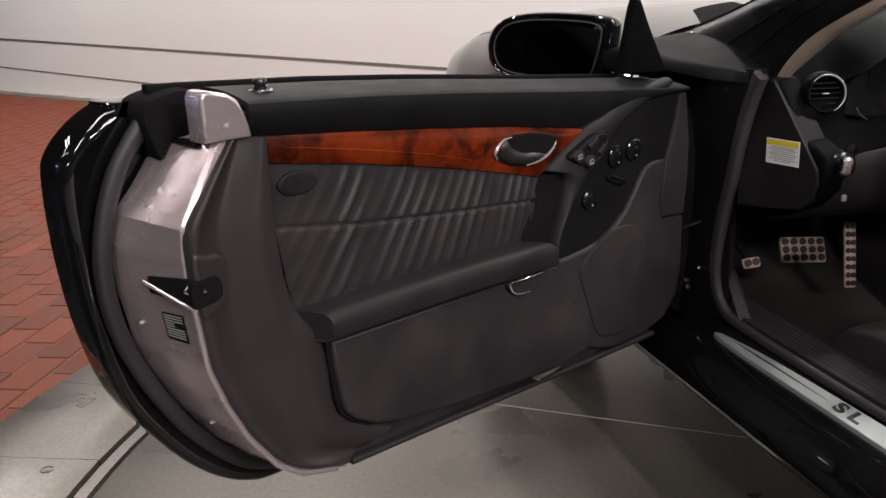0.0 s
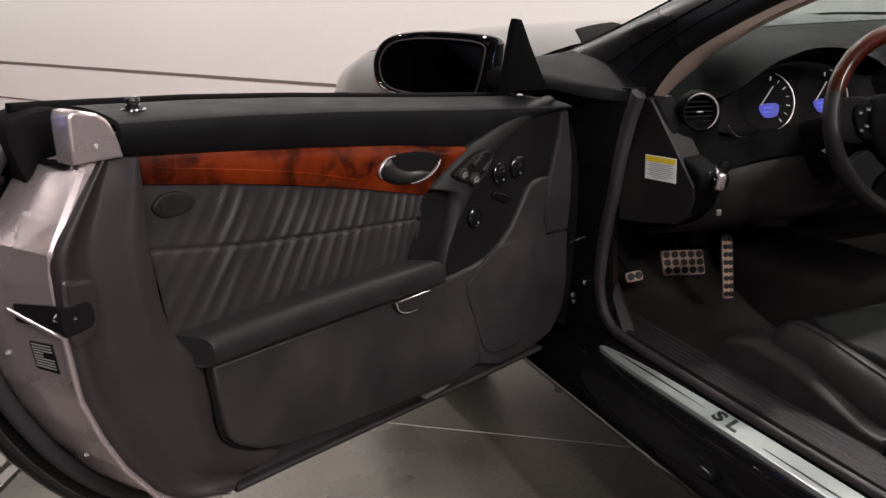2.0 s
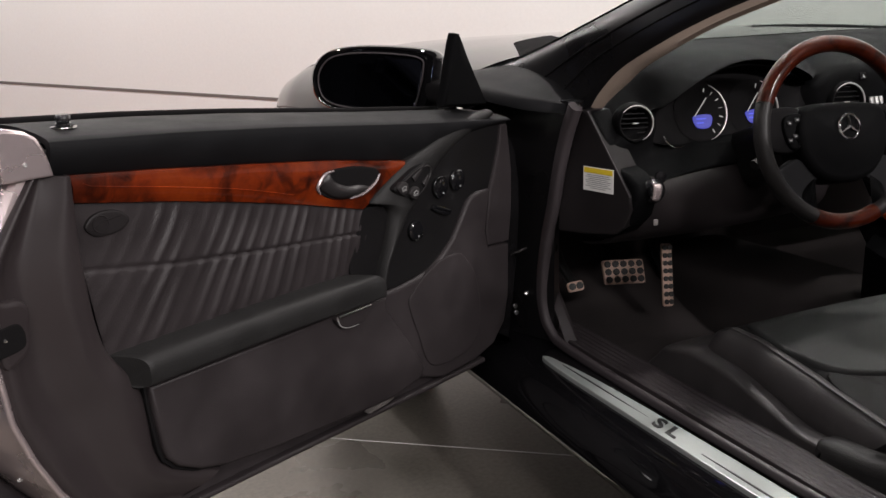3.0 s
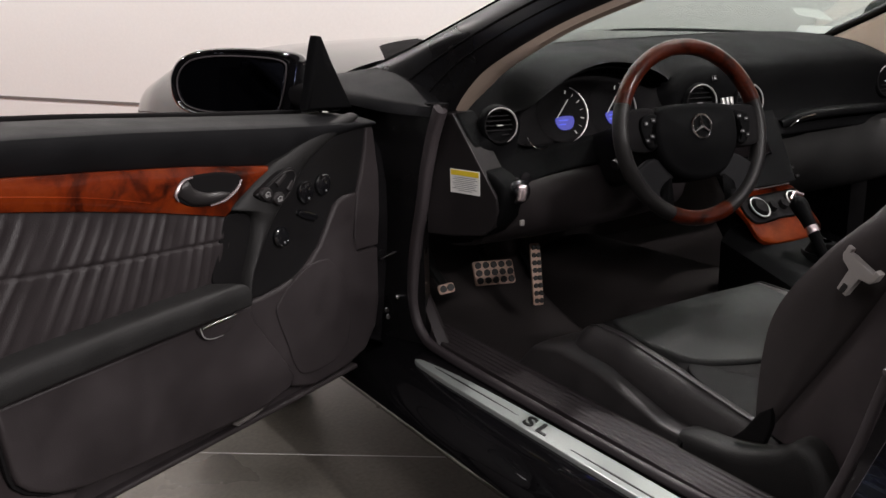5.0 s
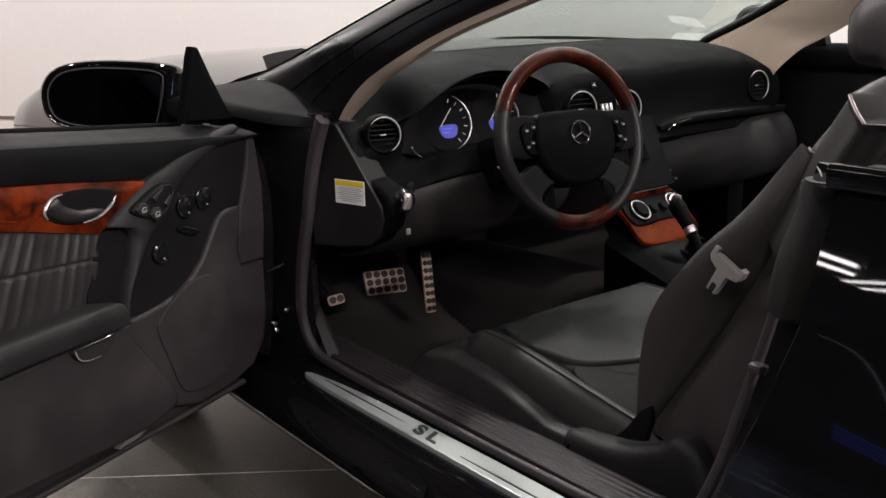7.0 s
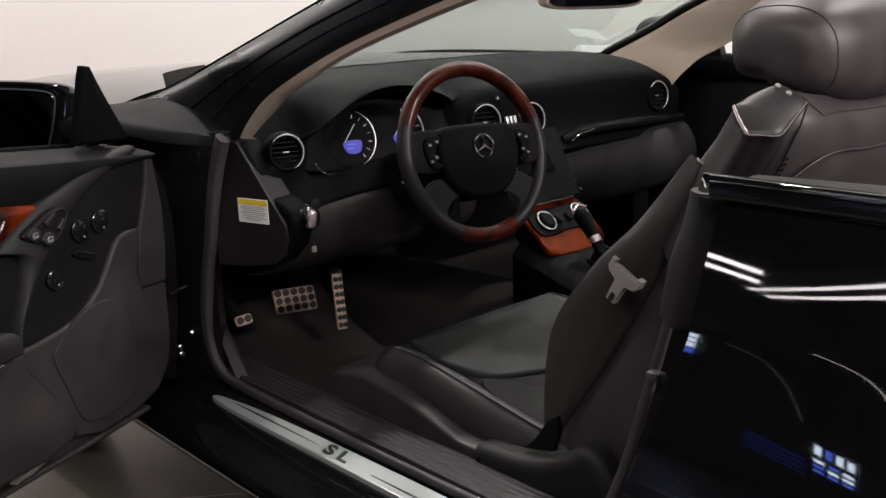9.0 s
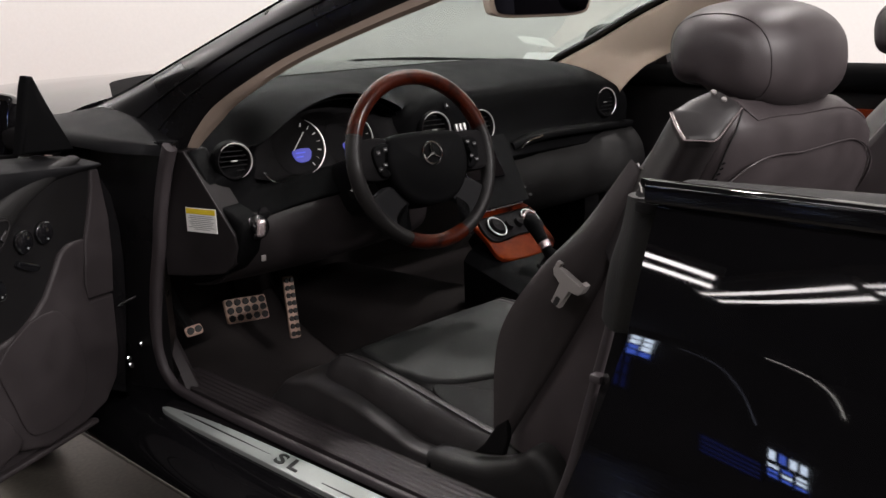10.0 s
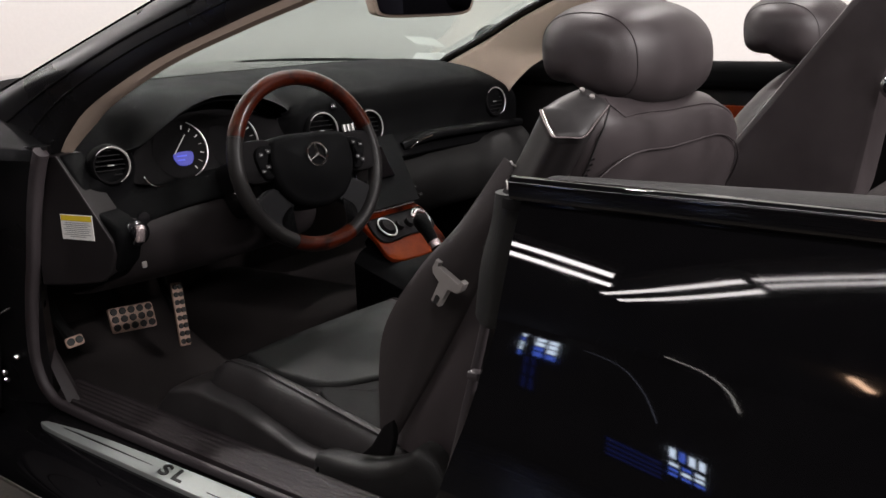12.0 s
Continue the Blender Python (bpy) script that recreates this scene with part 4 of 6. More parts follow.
# Two black patches stand in for the lock opening's shade; no hole is cut
part("latch_shade", on_jamb(0.338, 0.400, 0.0, 0.58, 0.0022, 0.45), VOID, door, "black patch laid on for the dark of the lock opening")
part("latch_shade_inner", slab(smooth2([(1.045, 0.707), (1.043, 0.725), (1.051, 0.738), (1.070, 0.737), (1.084, 0.734), (1.084, 0.702), (1.062, 0.701)], 36), flat, 0.0, 0.0192, 0.002), VOID, door)
part("latch_claw", sweep(curve([(1.066, 0.0185, 0.722), (1.078, 0.012, 0.718), (1.088, 0.004, 0.722), (1.082, 0.006, 0.730)], 14), circle(0.003, 8), up=(0, 1, 0)), CHROME, door)
part("latch_lip", sweep([Vector(jamb(lerp(0.362, 0.405, q), lerp(0.62, 0.06, q))) + Vector((0.005, 0.004, 0)) for q in np.linspace(0, 1, 14)], circle(0.0028, 8), up=(0, 1, 0)), SILVER, door)
part("data_plate", on_jamb(0.420, 0.466, 0.25, 0.50, 0.0012, 0.0), VOID, door, "small black data plate")
for k in range(9):
    part("print_bar", on_jamb(0.4230 + 0.0045 * k, 0.4250 + 0.0045 * k, 0.27 if k not in (3, 4) else 0.38, 0.485, 0.0018, 0.0, 2, 3), GREYPRINT, door)

part("edge_rim", sweep([Vector(jamb(q, 0.10)) + Vector((0.002, 0.003, 0.0)) for q in np.linspace(0.405, 0.995, 60)], circle(0.0048, 10), up=(0, 1, 0)), SILVER, door, "bright rolled edge of the lock face")
# lining
lining = [(0.030, 0.75), (0.034, 0.66), (0.038, 0.58), (0.046, 0.49), (0.062, 0.445), (0.098, 0.405), (0.15, 0.385), (0.22, 0.378), (0.38, 0.378), (0.60, 0.384), (0.75, 0.385), (0.88, 0.389), (0.955, 0.412), (1.01, 0.478), (1.05, 0.56), (1.068, 0.66), (1.072, 0.79), (1.048, 0.855), (1.012, 0.915), (0.97, 0.93), (0.5, 0.88), (0.12, 0.85), (0.05, 0.85)]
part("lining", slab(smooth2(lining, 120), flat, -0.05, -0.004, 0.008, crown=0.0), PANEL, door, "dark grey moulded door lining")


def between(left, right, n):
    """Two guide lines on the door, resampled alike; gives (s, w) -> (u, z) with w from the left line to the right one."""
    l, r = curve2(left, n), curve2(right, n)

    def f(s, w):
        i = int(round(s * n))
        return l[i].lerp(r[i], w)
    return f


def curve2(pts, n):
    return [Vector((p.x, p.y)) for p in curve([(a, b, 0) for a, b in pts], n)]


# rear upright of the lining: a moulded band, hollow beside the lock face, swelling towards the pleats
BAND = between([(1.006, 0.908), (1.046, 0.852), (1.078, 0.800), (1.082, 0.762), (1.079, 0.700), (1.070, 0.610), (1.050, 0.550), (1.022, 0.492), (0.981, 0.437), (0.940, 0.408), (0.880, 0.392)],
               [(0.956, 0.902), (0.954, 0.850), (0.953, 0.800), (0.950, 0.752), (0.945, 0.704), (0.932, 0.658), (0.899, 0.612), (0.889, 0.560), (0.884, 0.500), (0.862, 0.468), (0.780, 0.428)], 70)


def rear_band(s, w):
    p = BAND(s, w)
    low = max(0.0, min(1.0, (s - 0.62) / 0.30))
    edge = min(1.0, w / 0.05, (1 - w) / 0.05) ** 0.5
    n = 0.002 + edge * (0.007 + 0.015 * math.exp(-((w - 0.80) / 0.22) ** 2) * (1 - 0.45 * low) + 0.006 * math.exp(-((w - 0.10) / 0.07) ** 2) - 0.006 * math.exp(-((w - 0.34) / 0.14) ** 2))
    return (p.x, n, p.y)


part("rear_band", surf(rear_band, 70, 36, (0, -0.012, 0)), BANDGREY, door, "grey moulded edge band of the lining", sharp=70)
# latch surround in the band
part("latch_bezel", slab(smooth2([(1.080, 0.764), (1.058, 0.766), (1.042, 0.764), (1.033, 0.752), (1.034, 0.728), (1.037, 0.704), (1.048, 0.691), (1.074, 0.686)], 44), flat, 0.0, 0.0185, 0.006), BANDGREY, door)


# padded top
def pad(s, t):
    u = lerp(0.045, 0.979, s)
    zt, zb = along(TOPZ, u), along(WOODTOP, u)
    if u < 0.30:
        zb = lerp(zt - 0.025, along(WOODTOP, 0.30), (u - 0.045) / 0.255)
    if t < 0.6:
        w = t / 0.6
        return (u, -0.002 + 0.020 * math.sin(math.pi * min(1, w * 0.62)), lerp(zb, zt - 0.016, w))
    w = (t - 0.6) / 0.4
    return (u, 0.0165 - 0.016 * math.sin(w * 1.57) * 0.5 - 0.115 * w ** 1.4, zt - 0.016 * (1 - math.sin(w * 1.57)) - 0.004 * w)


part("top_pad", surf(pad, 48, 24, (0, -0.01, -0.006)), PADTOP, door, "black padded door top")
part("lock_pin", merge(turned([(0.015, 0.0), (0.015, 0.003), (0.0, 0.003)], 20, Matrix.Translation((0.930, -0.035, 0.951))), turned([(0.0095, 0.0), (0.0095, 0.008), (0.0075, 0.0095), (0.0095, 0.011), (0.0095, 0.017), (0.0075, 0.0195), (0.0, 0.020)], 18, Matrix.Translation((0.930, -0.035, 0.952)))), PIANO, door, "black lock pin in a bright collar")
part("pin_collar", ring_bm(0.0145, 0.0018, Matrix.Translation((0.930, -0.035, 0.9545)), 28, 8), CHROME, door)


# wood strip, drawn to a point where the grab band crosses it
def wood(s, t):
    u = lerp(0.954, 0.320, s)
    zt = along(WOODTOP, u)
    zb = along(WOODBOT, u)
    if u < 0.446:
        zb = lerp(0.757, zt - 0.002, (0.446 - u) / 0.126)
    return (u, 0.004 + 0.008 * math.sin(math.pi * lerp(0.06, 0.94, t)) ** 0.6, lerp(zb, zt, t))


wd = part("wood_trim", surf(wood, 60, 12, (0, -0.012, 0)), WOOD, door, "lacquered red burl walnut strip")
# Highlight on the strip's crease, drawn as a fine lighter bead
CREASE_LINE = [(0.940, 0.889), (0.930, 0.884), (0.915, 0.881), (0.800, 0.8595), (0.690, 0.836), (0.600, 0.811)]
part("crease_highlight", sweep([(p.x, 0.0122, p.y) for p in curve2(CREASE_LINE, 30)], circle(0.0005, 6), up=(0, 1, 0)), GLINTWOOD, wd, "painted highlight along the crease of the walnut")
# Flat black plate in place of the hollow behind the lever
part("handle_cup", slab(smooth2([(0.553, 0.814), (0.538, 0.833), (0.518, 0.836), (0.490, 0.836), (0.453, 0.832), (0.413, 0.820), (0.416, 0.804), (0.445, 0.788), (0.481, 0.783), (0.519, 0.789), (0.545, 0.802)], 60), flat, 0.0, 0.0135, 0.003), VOID, door, "flat black plate for the dark handle recess")
part("handle_rim", sweep([(p.x, 0.0150, p.y) for p in curve([(0.516, 0.835, 0), (0.536, 0.832, 0), (0.552, 0.816, 0), (0.548, 0.803, 0)], 20)], circle(0.0022, 8), up=(0, 1, 0), scale=[0.4 + 0.9 * math.sin(math.pi * (k + 1) / 22) for k in range(21)]), SILVER, door)
part("handle_rim", sweep([(p.x, 0.0150, p.y) for p in curve([(0.484, 0.784, 0), (0.452, 0.787, 0), (0.425, 0.799, 0), (0.412, 0.813, 0)], 20)], circle(0.0022, 8), up=(0, 1, 0), scale=[0.4 + 0.9 * math.sin(math.pi * (k + 1) / 22) for k in range(21)]), SILVER, door)
LEV = between([(0.550, 0.815), (0.541, 0.806), (0.520, 0.793), (0.490, 0.787), (0.462, 0.787), (0.440, 0.794)], [(0.543, 0.828), (0.526, 0.831), (0.517, 0.818), (0.490, 0.806), (0.462, 0.803), (0.440, 0.797)], 24)
part("pull_lever", surf(lambda s, w: (LEV(s, w).x, 0.012 + 0.010 * math.sin(math.pi * lerp(0.08, 0.92, w)) ** 0.7 * min(1, 5 * (1 - s) + 0.1) ** 0.5, LEV(s, w).y), 24, 12, (0, -0.006, 0)), CAPGREY, door, "dark satin pull lever", sharp=70)


# pleated leather field: slanted folds, wide near the lock and close near the grab handle, crossed by a stitched seam
def pleat(s, t):
    lo = lerp(0.930, 0.486, s)
    zt = along(WOODBOT, lerp(0.952, 0.441, s)) + 0.004
    z = lerp(0.645, zt, t)
    u = lerp(lo, lerp(0.953, 0.441, s), min(1.0, t * 1.6) ** 0.7)
    e = max(0.0, min(1.06, (0.952 - (u + lerp(0.74, 0.34, s) * (z - 0.76))) / 0.512))
    fold = 30.1 * math.log(0.036 / (0.036 - 0.017 * e)) + 0.22 * math.sin(11 * z + 9 * u) + 0.10 * math.sin(37 * z)
    ridge = (0.5 + 0.5 * math.cos(2 * math.pi * fold)) ** 1.7
    big = 0.60 + 0.40 * math.sin(31 * u + 17 * z + 2 * math.sin(23 * u))
    seam_z = along([(0.44, 0.717), (0.66, 0.737), (0.81, 0.753), (0.955, 0.777)], u)
    near = min(1.0, 7 * (1 - t) + 0.15) * min(1.0, 5 * t + 0.3)
    if z > seam_z:
        near *= max(0.0, min(1.0, (0.905 - u - 0.74 * (z - 0.84)) / 0.05))
    seam = math.exp(-((z - seam_z) / 0.0026) ** 2)
    return (u, 0.002 + 0.0034 * ridge * near * big * (1 - 0.5 * seam) - 0.0025 * seam + 0.004 * math.sin(math.pi * t), z)


part("pleated_field", surf(pleat, 260, 70), GREY, door, "grey leather field with slanted pleats", sharp=80)
part("badge", slab(smooth2([(0.943, 0.832), (0.930, 0.845), (0.908, 0.848), (0.888, 0.842), (0.879, 0.830), (0.892, 0.818), (0.915, 0.815), (0.933, 0.819)], 40), flat, 0.0, 0.0085, 0.0025), DARKLEATHER, door, "oval embossed leather badge")
part("badge_relief", merge(ring_bm(0.011, 0.0009, facing((0.921, 0.0087, 0.832), (0, 1, 0)), 24, 6), sweep([(0.934, 0.0087, 0.826), (0.915, 0.0089, 0.836), (0.892, 0.0087, 0.838)], circle(0.0009, 6), up=(0, 1, 0))), DARKLEATHER, door)


# armrest: a broad shelf with a rolled front edge and slanting ends
ARM = curve2([(-0.006, 0.655), (0.018, 0.653), (0.034, 0.650), (0.042, 0.644), (0.0465, 0.633), (0.0465, 0.617), (0.044, 0.609), (0.030, 0.606)], 22)


def armrest(s, t):
    p = ARM[int(round(t * 22))]
    w = max(0.0, min(1.0, p.x / 0.045))
    u = lerp(0.939 - 0.036 * w, 0.488 - 0.052 * w, s)
    end = max(0.0, 1 - min(s, 1 - s) / 0.02)
    if s < 0.001 or s > 0.999:
        return (lerp(0.925, 0.470, s), 0.004, 0.612)
    return (u, p.x - 0.003 * end ** 2, p.y - (0.006 * end ** 2 if t < 0.75 else 0) + 0.003 * math.sin(math.pi * s))


part("armrest", surf(armrest, 100, 22, (0, -0.010, -0.002)), ARMGREY, door, "grey leather armrest")
pocket = [(0.894, 0.602), (0.891, 0.563), (0.886, 0.527), (0.883, 0.503), (0.878, 0.487), (0.862, 0.469), (0.828, 0.450), (0.78, 0.437), (0.70, 0.428), (0.60, 0.421), (0.50, 0.415), (0.411, 0.412), (0.350, 0.424), (0.334, 0.442), (0.355, 0.478), (0.385, 0.520), (0.420, 0.570), (0.428, 0.590), (0.428, 0.603)]
part("pocket_gap", slab([(a + 0.0045 * (1 if a > 0.8 else -0.8 if a < 0.44 else 0), b - 0.004 if b < 0.55 else b + 0.004) for a, b in pocket], flat, -0.01, 0.0210, 0.001), VOID, door)
part("pocket_lid", slab(pocket, flat, 0.0, 0.032, 0.006, crown=0.006, steps=3), PANEL, door, "grey lid of the door pocket")
part("pocket_catch", slab(smooth2([(0.552, 0.603), (0.483, 0.603), (0.484, 0.590), (0.494, 0.580), (0.528, 0.580), (0.545, 0.587)], 30), flat, 0.02, 0.0415, 0.002), PANEL, door)
part("catch_edge", sweep([(p.x, 0.0415, p.y) for p in curve2([(0.553, 0.604), (0.547, 0.588), (0.530, 0.580), (0.505, 0.579)], 16)], circle(0.0012, 6), up=(0, 1, 0), scale=[1.2 - 0.9 * k / 16 for k in range(17)]), BRUSHED, door)
part("catch_strip", sweep([(0.481, 0.046, 0.6065), (0.515, 0.047, 0.606), (0.554, 0.046, 0.605)], rounded(0.004, 0.004, 0.0015), up=(0, 0, 1)), CHROME, door)
part("lower_lip", sweep([(lerp(0.86, 0.13, k / 20), 0.002, 0.3865 + 0.003 * math.cos(k / 6)) for k in range(21)], rounded(0.018, 0.010, 0.004), up=(0, 0, 1)), PANEL, door)
part("reflector", slab(smooth2([(0.466, 0.394), (0.452, 0.400), (0.430, 0.4035), (0.405, 0.4035), (0.402, 0.400), (0.425, 0.394)], 24), flat, 0.0, 0.013, 0.003), REFLECT, door, "pale reflector strip")

# switch recess, the grab band that curls round it, and the speaker field
swp = [(0.418, 0.606), (0.398, 0.664), (0.361, 0.712), (0.31, 0.758), (0.264, 0.801), (0.218, 0.831), (0.17, 0.846), (0.105, 0.873), (0.062, 0.860), (0.070, 0.820), (0.090, 0.760), (0.104, 0.730), (0.141, 0.731), (0.174, 0.720), (0.222, 0.654), (0.285, 0.612), (0.376, 0.600)]
part("switch_panel", slab(swp, flat, -0.02, 0.006, 0.004), PLASTIC, door, "black switch panel")
# Flat black plate for the shade in the hollow behind the grab handle
part("grab_cup_shade", slab(smooth2([(0.448, 0.753), (0.42, 0.757), (0.392, 0.756), (0.376, 0.737), (0.384, 0.708), (0.404, 0.662), (0.414, 0.618), (0.45, 0.640), (0.486, 0.655), (0.472, 0.696)], 50), flat, -0.02, 0.0065, 0.002), VOID, door)
GRAB = between([(0.100, 0.884), (0.187, 0.873), (0.25, 0.855), (0.295, 0.838), (0.339, 0.823), (0.390, 0.795), (0.434, 0.767), (0.408, 0.759), (0.391, 0.738), (0.404, 0.690), (0.422, 0.650), (0.430, 0.610)],
               [(0.090, 0.872), (0.160, 0.848), (0.212, 0.829), (0.242, 0.813), (0.270, 0.792), (0.295, 0.770), (0.318, 0.750), (0.334, 0.736), (0.352, 0.720), (0.380, 0.689), (0.404, 0.655), (0.420, 0.608)], 66)
part("grab_band", surf(lambda s, w: (GRAB(s, w).x, 0.004 + lerp(0.010, 0.022, min(1, s * 1.6)) * math.sin(math.pi * lerp(0.05, 0.95, w)) ** 0.55, GRAB(s, w).y), 66, 14, (0, -0.012, 0)), ARMGREY, door, "curved dark satin grab handle and switch band", sharp=70)
part("switch_bezel", slab(smooth2([(0.392, 0.783), (0.368, 0.797), (0.334, 0.812), (0.305, 0.816), (0.288, 0.806), (0.290, 0.790), (0.310, 0.769), (0.328, 0.756), (0.348, 0.760), (0.372, 0.768)], 50), flat, 0.010, 0.0270, 0.004), PLASTIC, door)
part("switch_rim", sweep([(p.x, 0.0275, p.y) for p in curve([(0.384, 0.783, 0), (0.334, 0.807, 0), (0.303, 0.810, 0), (0.296, 0.798, 0), (0.312, 0.775, 0), (0.330, 0.763, 0)], 36)], circle(0.0013, 6), up=(0, 1, 0)), CAPGREY, door)
for a, b in ((0.372, 0.781), (0.343, 0.768)):
    part("window_switch", slab(smooth2([(a + 0.015, b + 0.002), (a + 0.004, b + 0.012), (a - 0.011, b + 0.009), (a - 0.013, b - 0.004), (a, b - 0.011)], 20), flat, 0.02, 0.0320, 0.004), CAPGREY, door)
    part("switch_mark", sweep([(a - 0.005, 0.0325, b - 0.003), (a + 0.005, 0.0325, b - 0.003), (a + 0.005, 0.0325, b + 0.002), (a, 0.0325, b + 0.005), (a - 0.005, 0.0325, b + 0.004)], circle(0.0009, 6), up=(0, 1, 0), closed=True), GREYPRINT, door)
    part("switch_mark", box(-0.004, -0.0006, 0, 0.004, 0.0006, 0.0008, 0), GREYPRINT, door, matrix=facing((a, 0.0325, b - 0.0005), (0, 1, 0)))
for a, b, tip in ((0.345, 0.797, 0.322), (0.318, 0.783, 0.305)):
    part("mirror_switch", sweep([(a, 0.028, b - 0.004), (tip, 0.029, b + 0.010)], rounded(0.011, 0.006, 0.0025), up=(0, 1, 0), scale=[1.0, 0.5]), CAPGREY, door)
for a, b, r in ((0.252, 0.761, 0.020), (0.203, 0.766, 0.020), (0.323, 0.695, 0.018)):
    part("seat_switch", turned([(r, 0.0), (r, 0.010), (r * 0.8, 0.013), (0.0, 0.013)], 24, facing((a, 0.002, b), (0, 1, 0))), PIANO, door)
    arc = np.linspace(0.2, 2.6, 14) if b > 0.7 else np.linspace(3.6, 5.2, 14)
    part("switch_ring", sweep([(a + r * 0.92 * math.cos(w), 0.014, b + r * 0.92 * math.sin(w)) for w in arc], circle(0.0013, 6), up=(0, 1, 0), scale=[0.3 + math.sin(math.pi * (k + 0.5) / 14) for k in range(14)]), CHROME, door)
    part("switch_mark", box(-0.0016, -0.0016, 0, 0.0016, 0.0016, 0.001, 0), GREYPRINT, door, matrix=facing((a - 0.002, 0.0155, b - 0.55 * r), (0, 1, 0)))
part("seat_slider", slab(smooth2([(0.275, 0.722), (0.235, 0.704), (0.222, 0.712), (0.240, 0.722), (0.268, 0.732)], 20), flat, 0.004, 0.013, 0.004), PIANO, door)
spk = [(0.424, 0.600), (0.376, 0.602), (0.330, 0.606), (0.285, 0.615), (0.250, 0.634), (0.222, 0.656), (0.195, 0.690), (0.174, 0.719), (0.160, 0.729), (0.141, 0.733), (0.106, 0.732), (0.120, 0.650), (0.112, 0.615), (0.046, 0.610), (0.048, 0.50), (0.062, 0.448), (0.10, 0.409), (0.16, 0.394), (0.26, 0.390), (0.325, 0.412), (0.330, 0.440), (0.380, 0.518), (0.412, 0.565)]
part("speaker_field", slab(spk, flat, -0.01, 0.012, 0.007, steps=3), PANEL, door, "grey lower front field with speaker cover")
part("speaker_cover", slab(smooth2([(0.352, 0.565), (0.337, 0.587), (0.315, 0.603), (0.268, 0.624), (0.222, 0.628), (0.192, 0.618), (0.158, 0.570), (0.146, 0.494), (0.168, 0.435), (0.232, 0.418), (0.30, 0.432), (0.330, 0.50)], 60), flat, 0.0, 0.0150, 0.003, crown=0.003), PANEL, door, "perforated speaker cover")
part("front_flap", slab([(0.044, 0.850), (0.066, 0.852), (0.072, 0.815), (0.086, 0.770), (0.104, 0.728), (0.118, 0.650), (0.112, 0.618), (0.042, 0.613), (0.032, 0.680), (0.030, 0.755)], flat, -0.02, 0.010, 0.005), PANEL, door)

# sail corner, outside mirror, window glass edge, check strap
part("mirror_sail", slab([(0.045, 0.885), (0.180, 0.895), (0.162, 0.955), (0.146, 1.010), (0.138, 1.028), (0.126, 1.026), (0.098, 0.975)], flat, -0.055, -0.035, 0.008, crown=0.003, steps=3), DASHMAT, door, "black sail corner of the mirror")
MIRR = facing((0.125, -0.270, 0.926), (0.906, 0.423, 0.03))
head = [(-0.132, -0.015), (-0.130, 0.028), (-0.098, 0.062), (-0.03, 0.073), (0.07, 0.069), (0.130, 0.058), (0.136, 0.03), (0.122, -0.03), (0.102, -0.066), (0.04, -0.068), (-0.06, -0.060), (-0.112, -0.045)]


def mirror_shell():
    """The rounded housing: a rim and a domed back."""
    rim = curve([(a, b, 0) for a, b in head], 48, True)
    rings = []
    for f, h in ((0.90, 0.006), (0.96, 0.010), (1.0, 0.004), (1.03, -0.02), (1.0, -0.05), (0.86, -0.085), (0.6, -0.105), (0.25, -0.112)):
        rings.append([MIRR @ Vector((p.x * f, p.y * f, h)) for p in rim])
    bm = bmesh.new()
    quads(bm, rings, close_v=True, caps=True)
    return bm


part("mirror_housing", mirror_shell(), PAINT, door, "gloss black outside mirror housing")
part("mirror_pane", slab([(p.x * 0.82 - 0.004, p.y * 0.80) for p in curve([(a, b, 0) for a, b in head], 48, True)], lambda a, b, h: MIRR @ Vector((a, b, h)), -0.004, 0.0095, 0.0015), MIRRORGLASS, door, "dark mirror pane")
part("mirror_bead", sweep([MIRR @ Vector((p.x * 0.84 - 0.004, p.y * 0.825, 0.010)) for p in curve([(a, b, 0) for a, b in head], 48, True)], circle(0.0018, 8), up=(0.906, 0.423, 0.03), closed=True), RUBBER, door)
part("mirror_foot", sweep([(0.085, -0.05, 0.905), (0.07, -0.13, 0.905), (0.03, -0.24, 0.915)], rounded(0.05, 0.045, 0.015), up=(0, 0, 1)), VOID, door)
part("window_glass", surf(lambda s, t: (lerp(0.16, 0.98, s), -0.118 - 0.012 * t, along(TOPZ, lerp(0.16, 0.98, s)) - 0.034 + t * (0.010 + 0.016 * math.sin(math.pi * min(1, s * 1.15)))), 24, 3, (0, -0.004, 0)), GLASS, door, "lowered door window, top edge showing")
part("belt_seal", sweep([(u, -0.128, along(TOPZ, u) - 0.004) for u in np.linspace(0.10, 1.05, 20)], rounded(0.018, 0.012, 0.004)), VOID, door)
part("check_strap", sweep([(-0.034, -0.004, 0.578), (0.012, -0.012, 0.572)], rounded(0.008, 0.006, 0.002)), CHROME, door)
# Chrome bolts that also stand in for glints around the hinge
for bu, bz in ((-0.012, 0.452), (-0.016, 0.436), (-0.055, 0.468)):
    part("hinge_bolt_glint", turned([(0.0065, 0.0), (0.006, 0.006), (0.0, 0.008)], 6, facing((bu, -0.02, bz), (0.3, 1, 0.4))), CHROME, door)
for zz in (0.44, 0.52):
    part("hinge", box(-0.045, -0.10, zz - 0.02, 0.0, -0.06, zz + 0.02, 0.006), PAINT_IN, door)


# ---- dashboard ----
DASH_SEC = [(0.40, 0.940), (0.28, 0.970), (0.16, 0.978), (0.05, 0.968), (-0.02, 0.942), (-0.046, 0.920), (-0.052, 0.890), (-0.050, 0.845), (-0.055, 0.800), (-0.074, 0.768), (-0.082, 0.752), (-0.055, 0.742)]


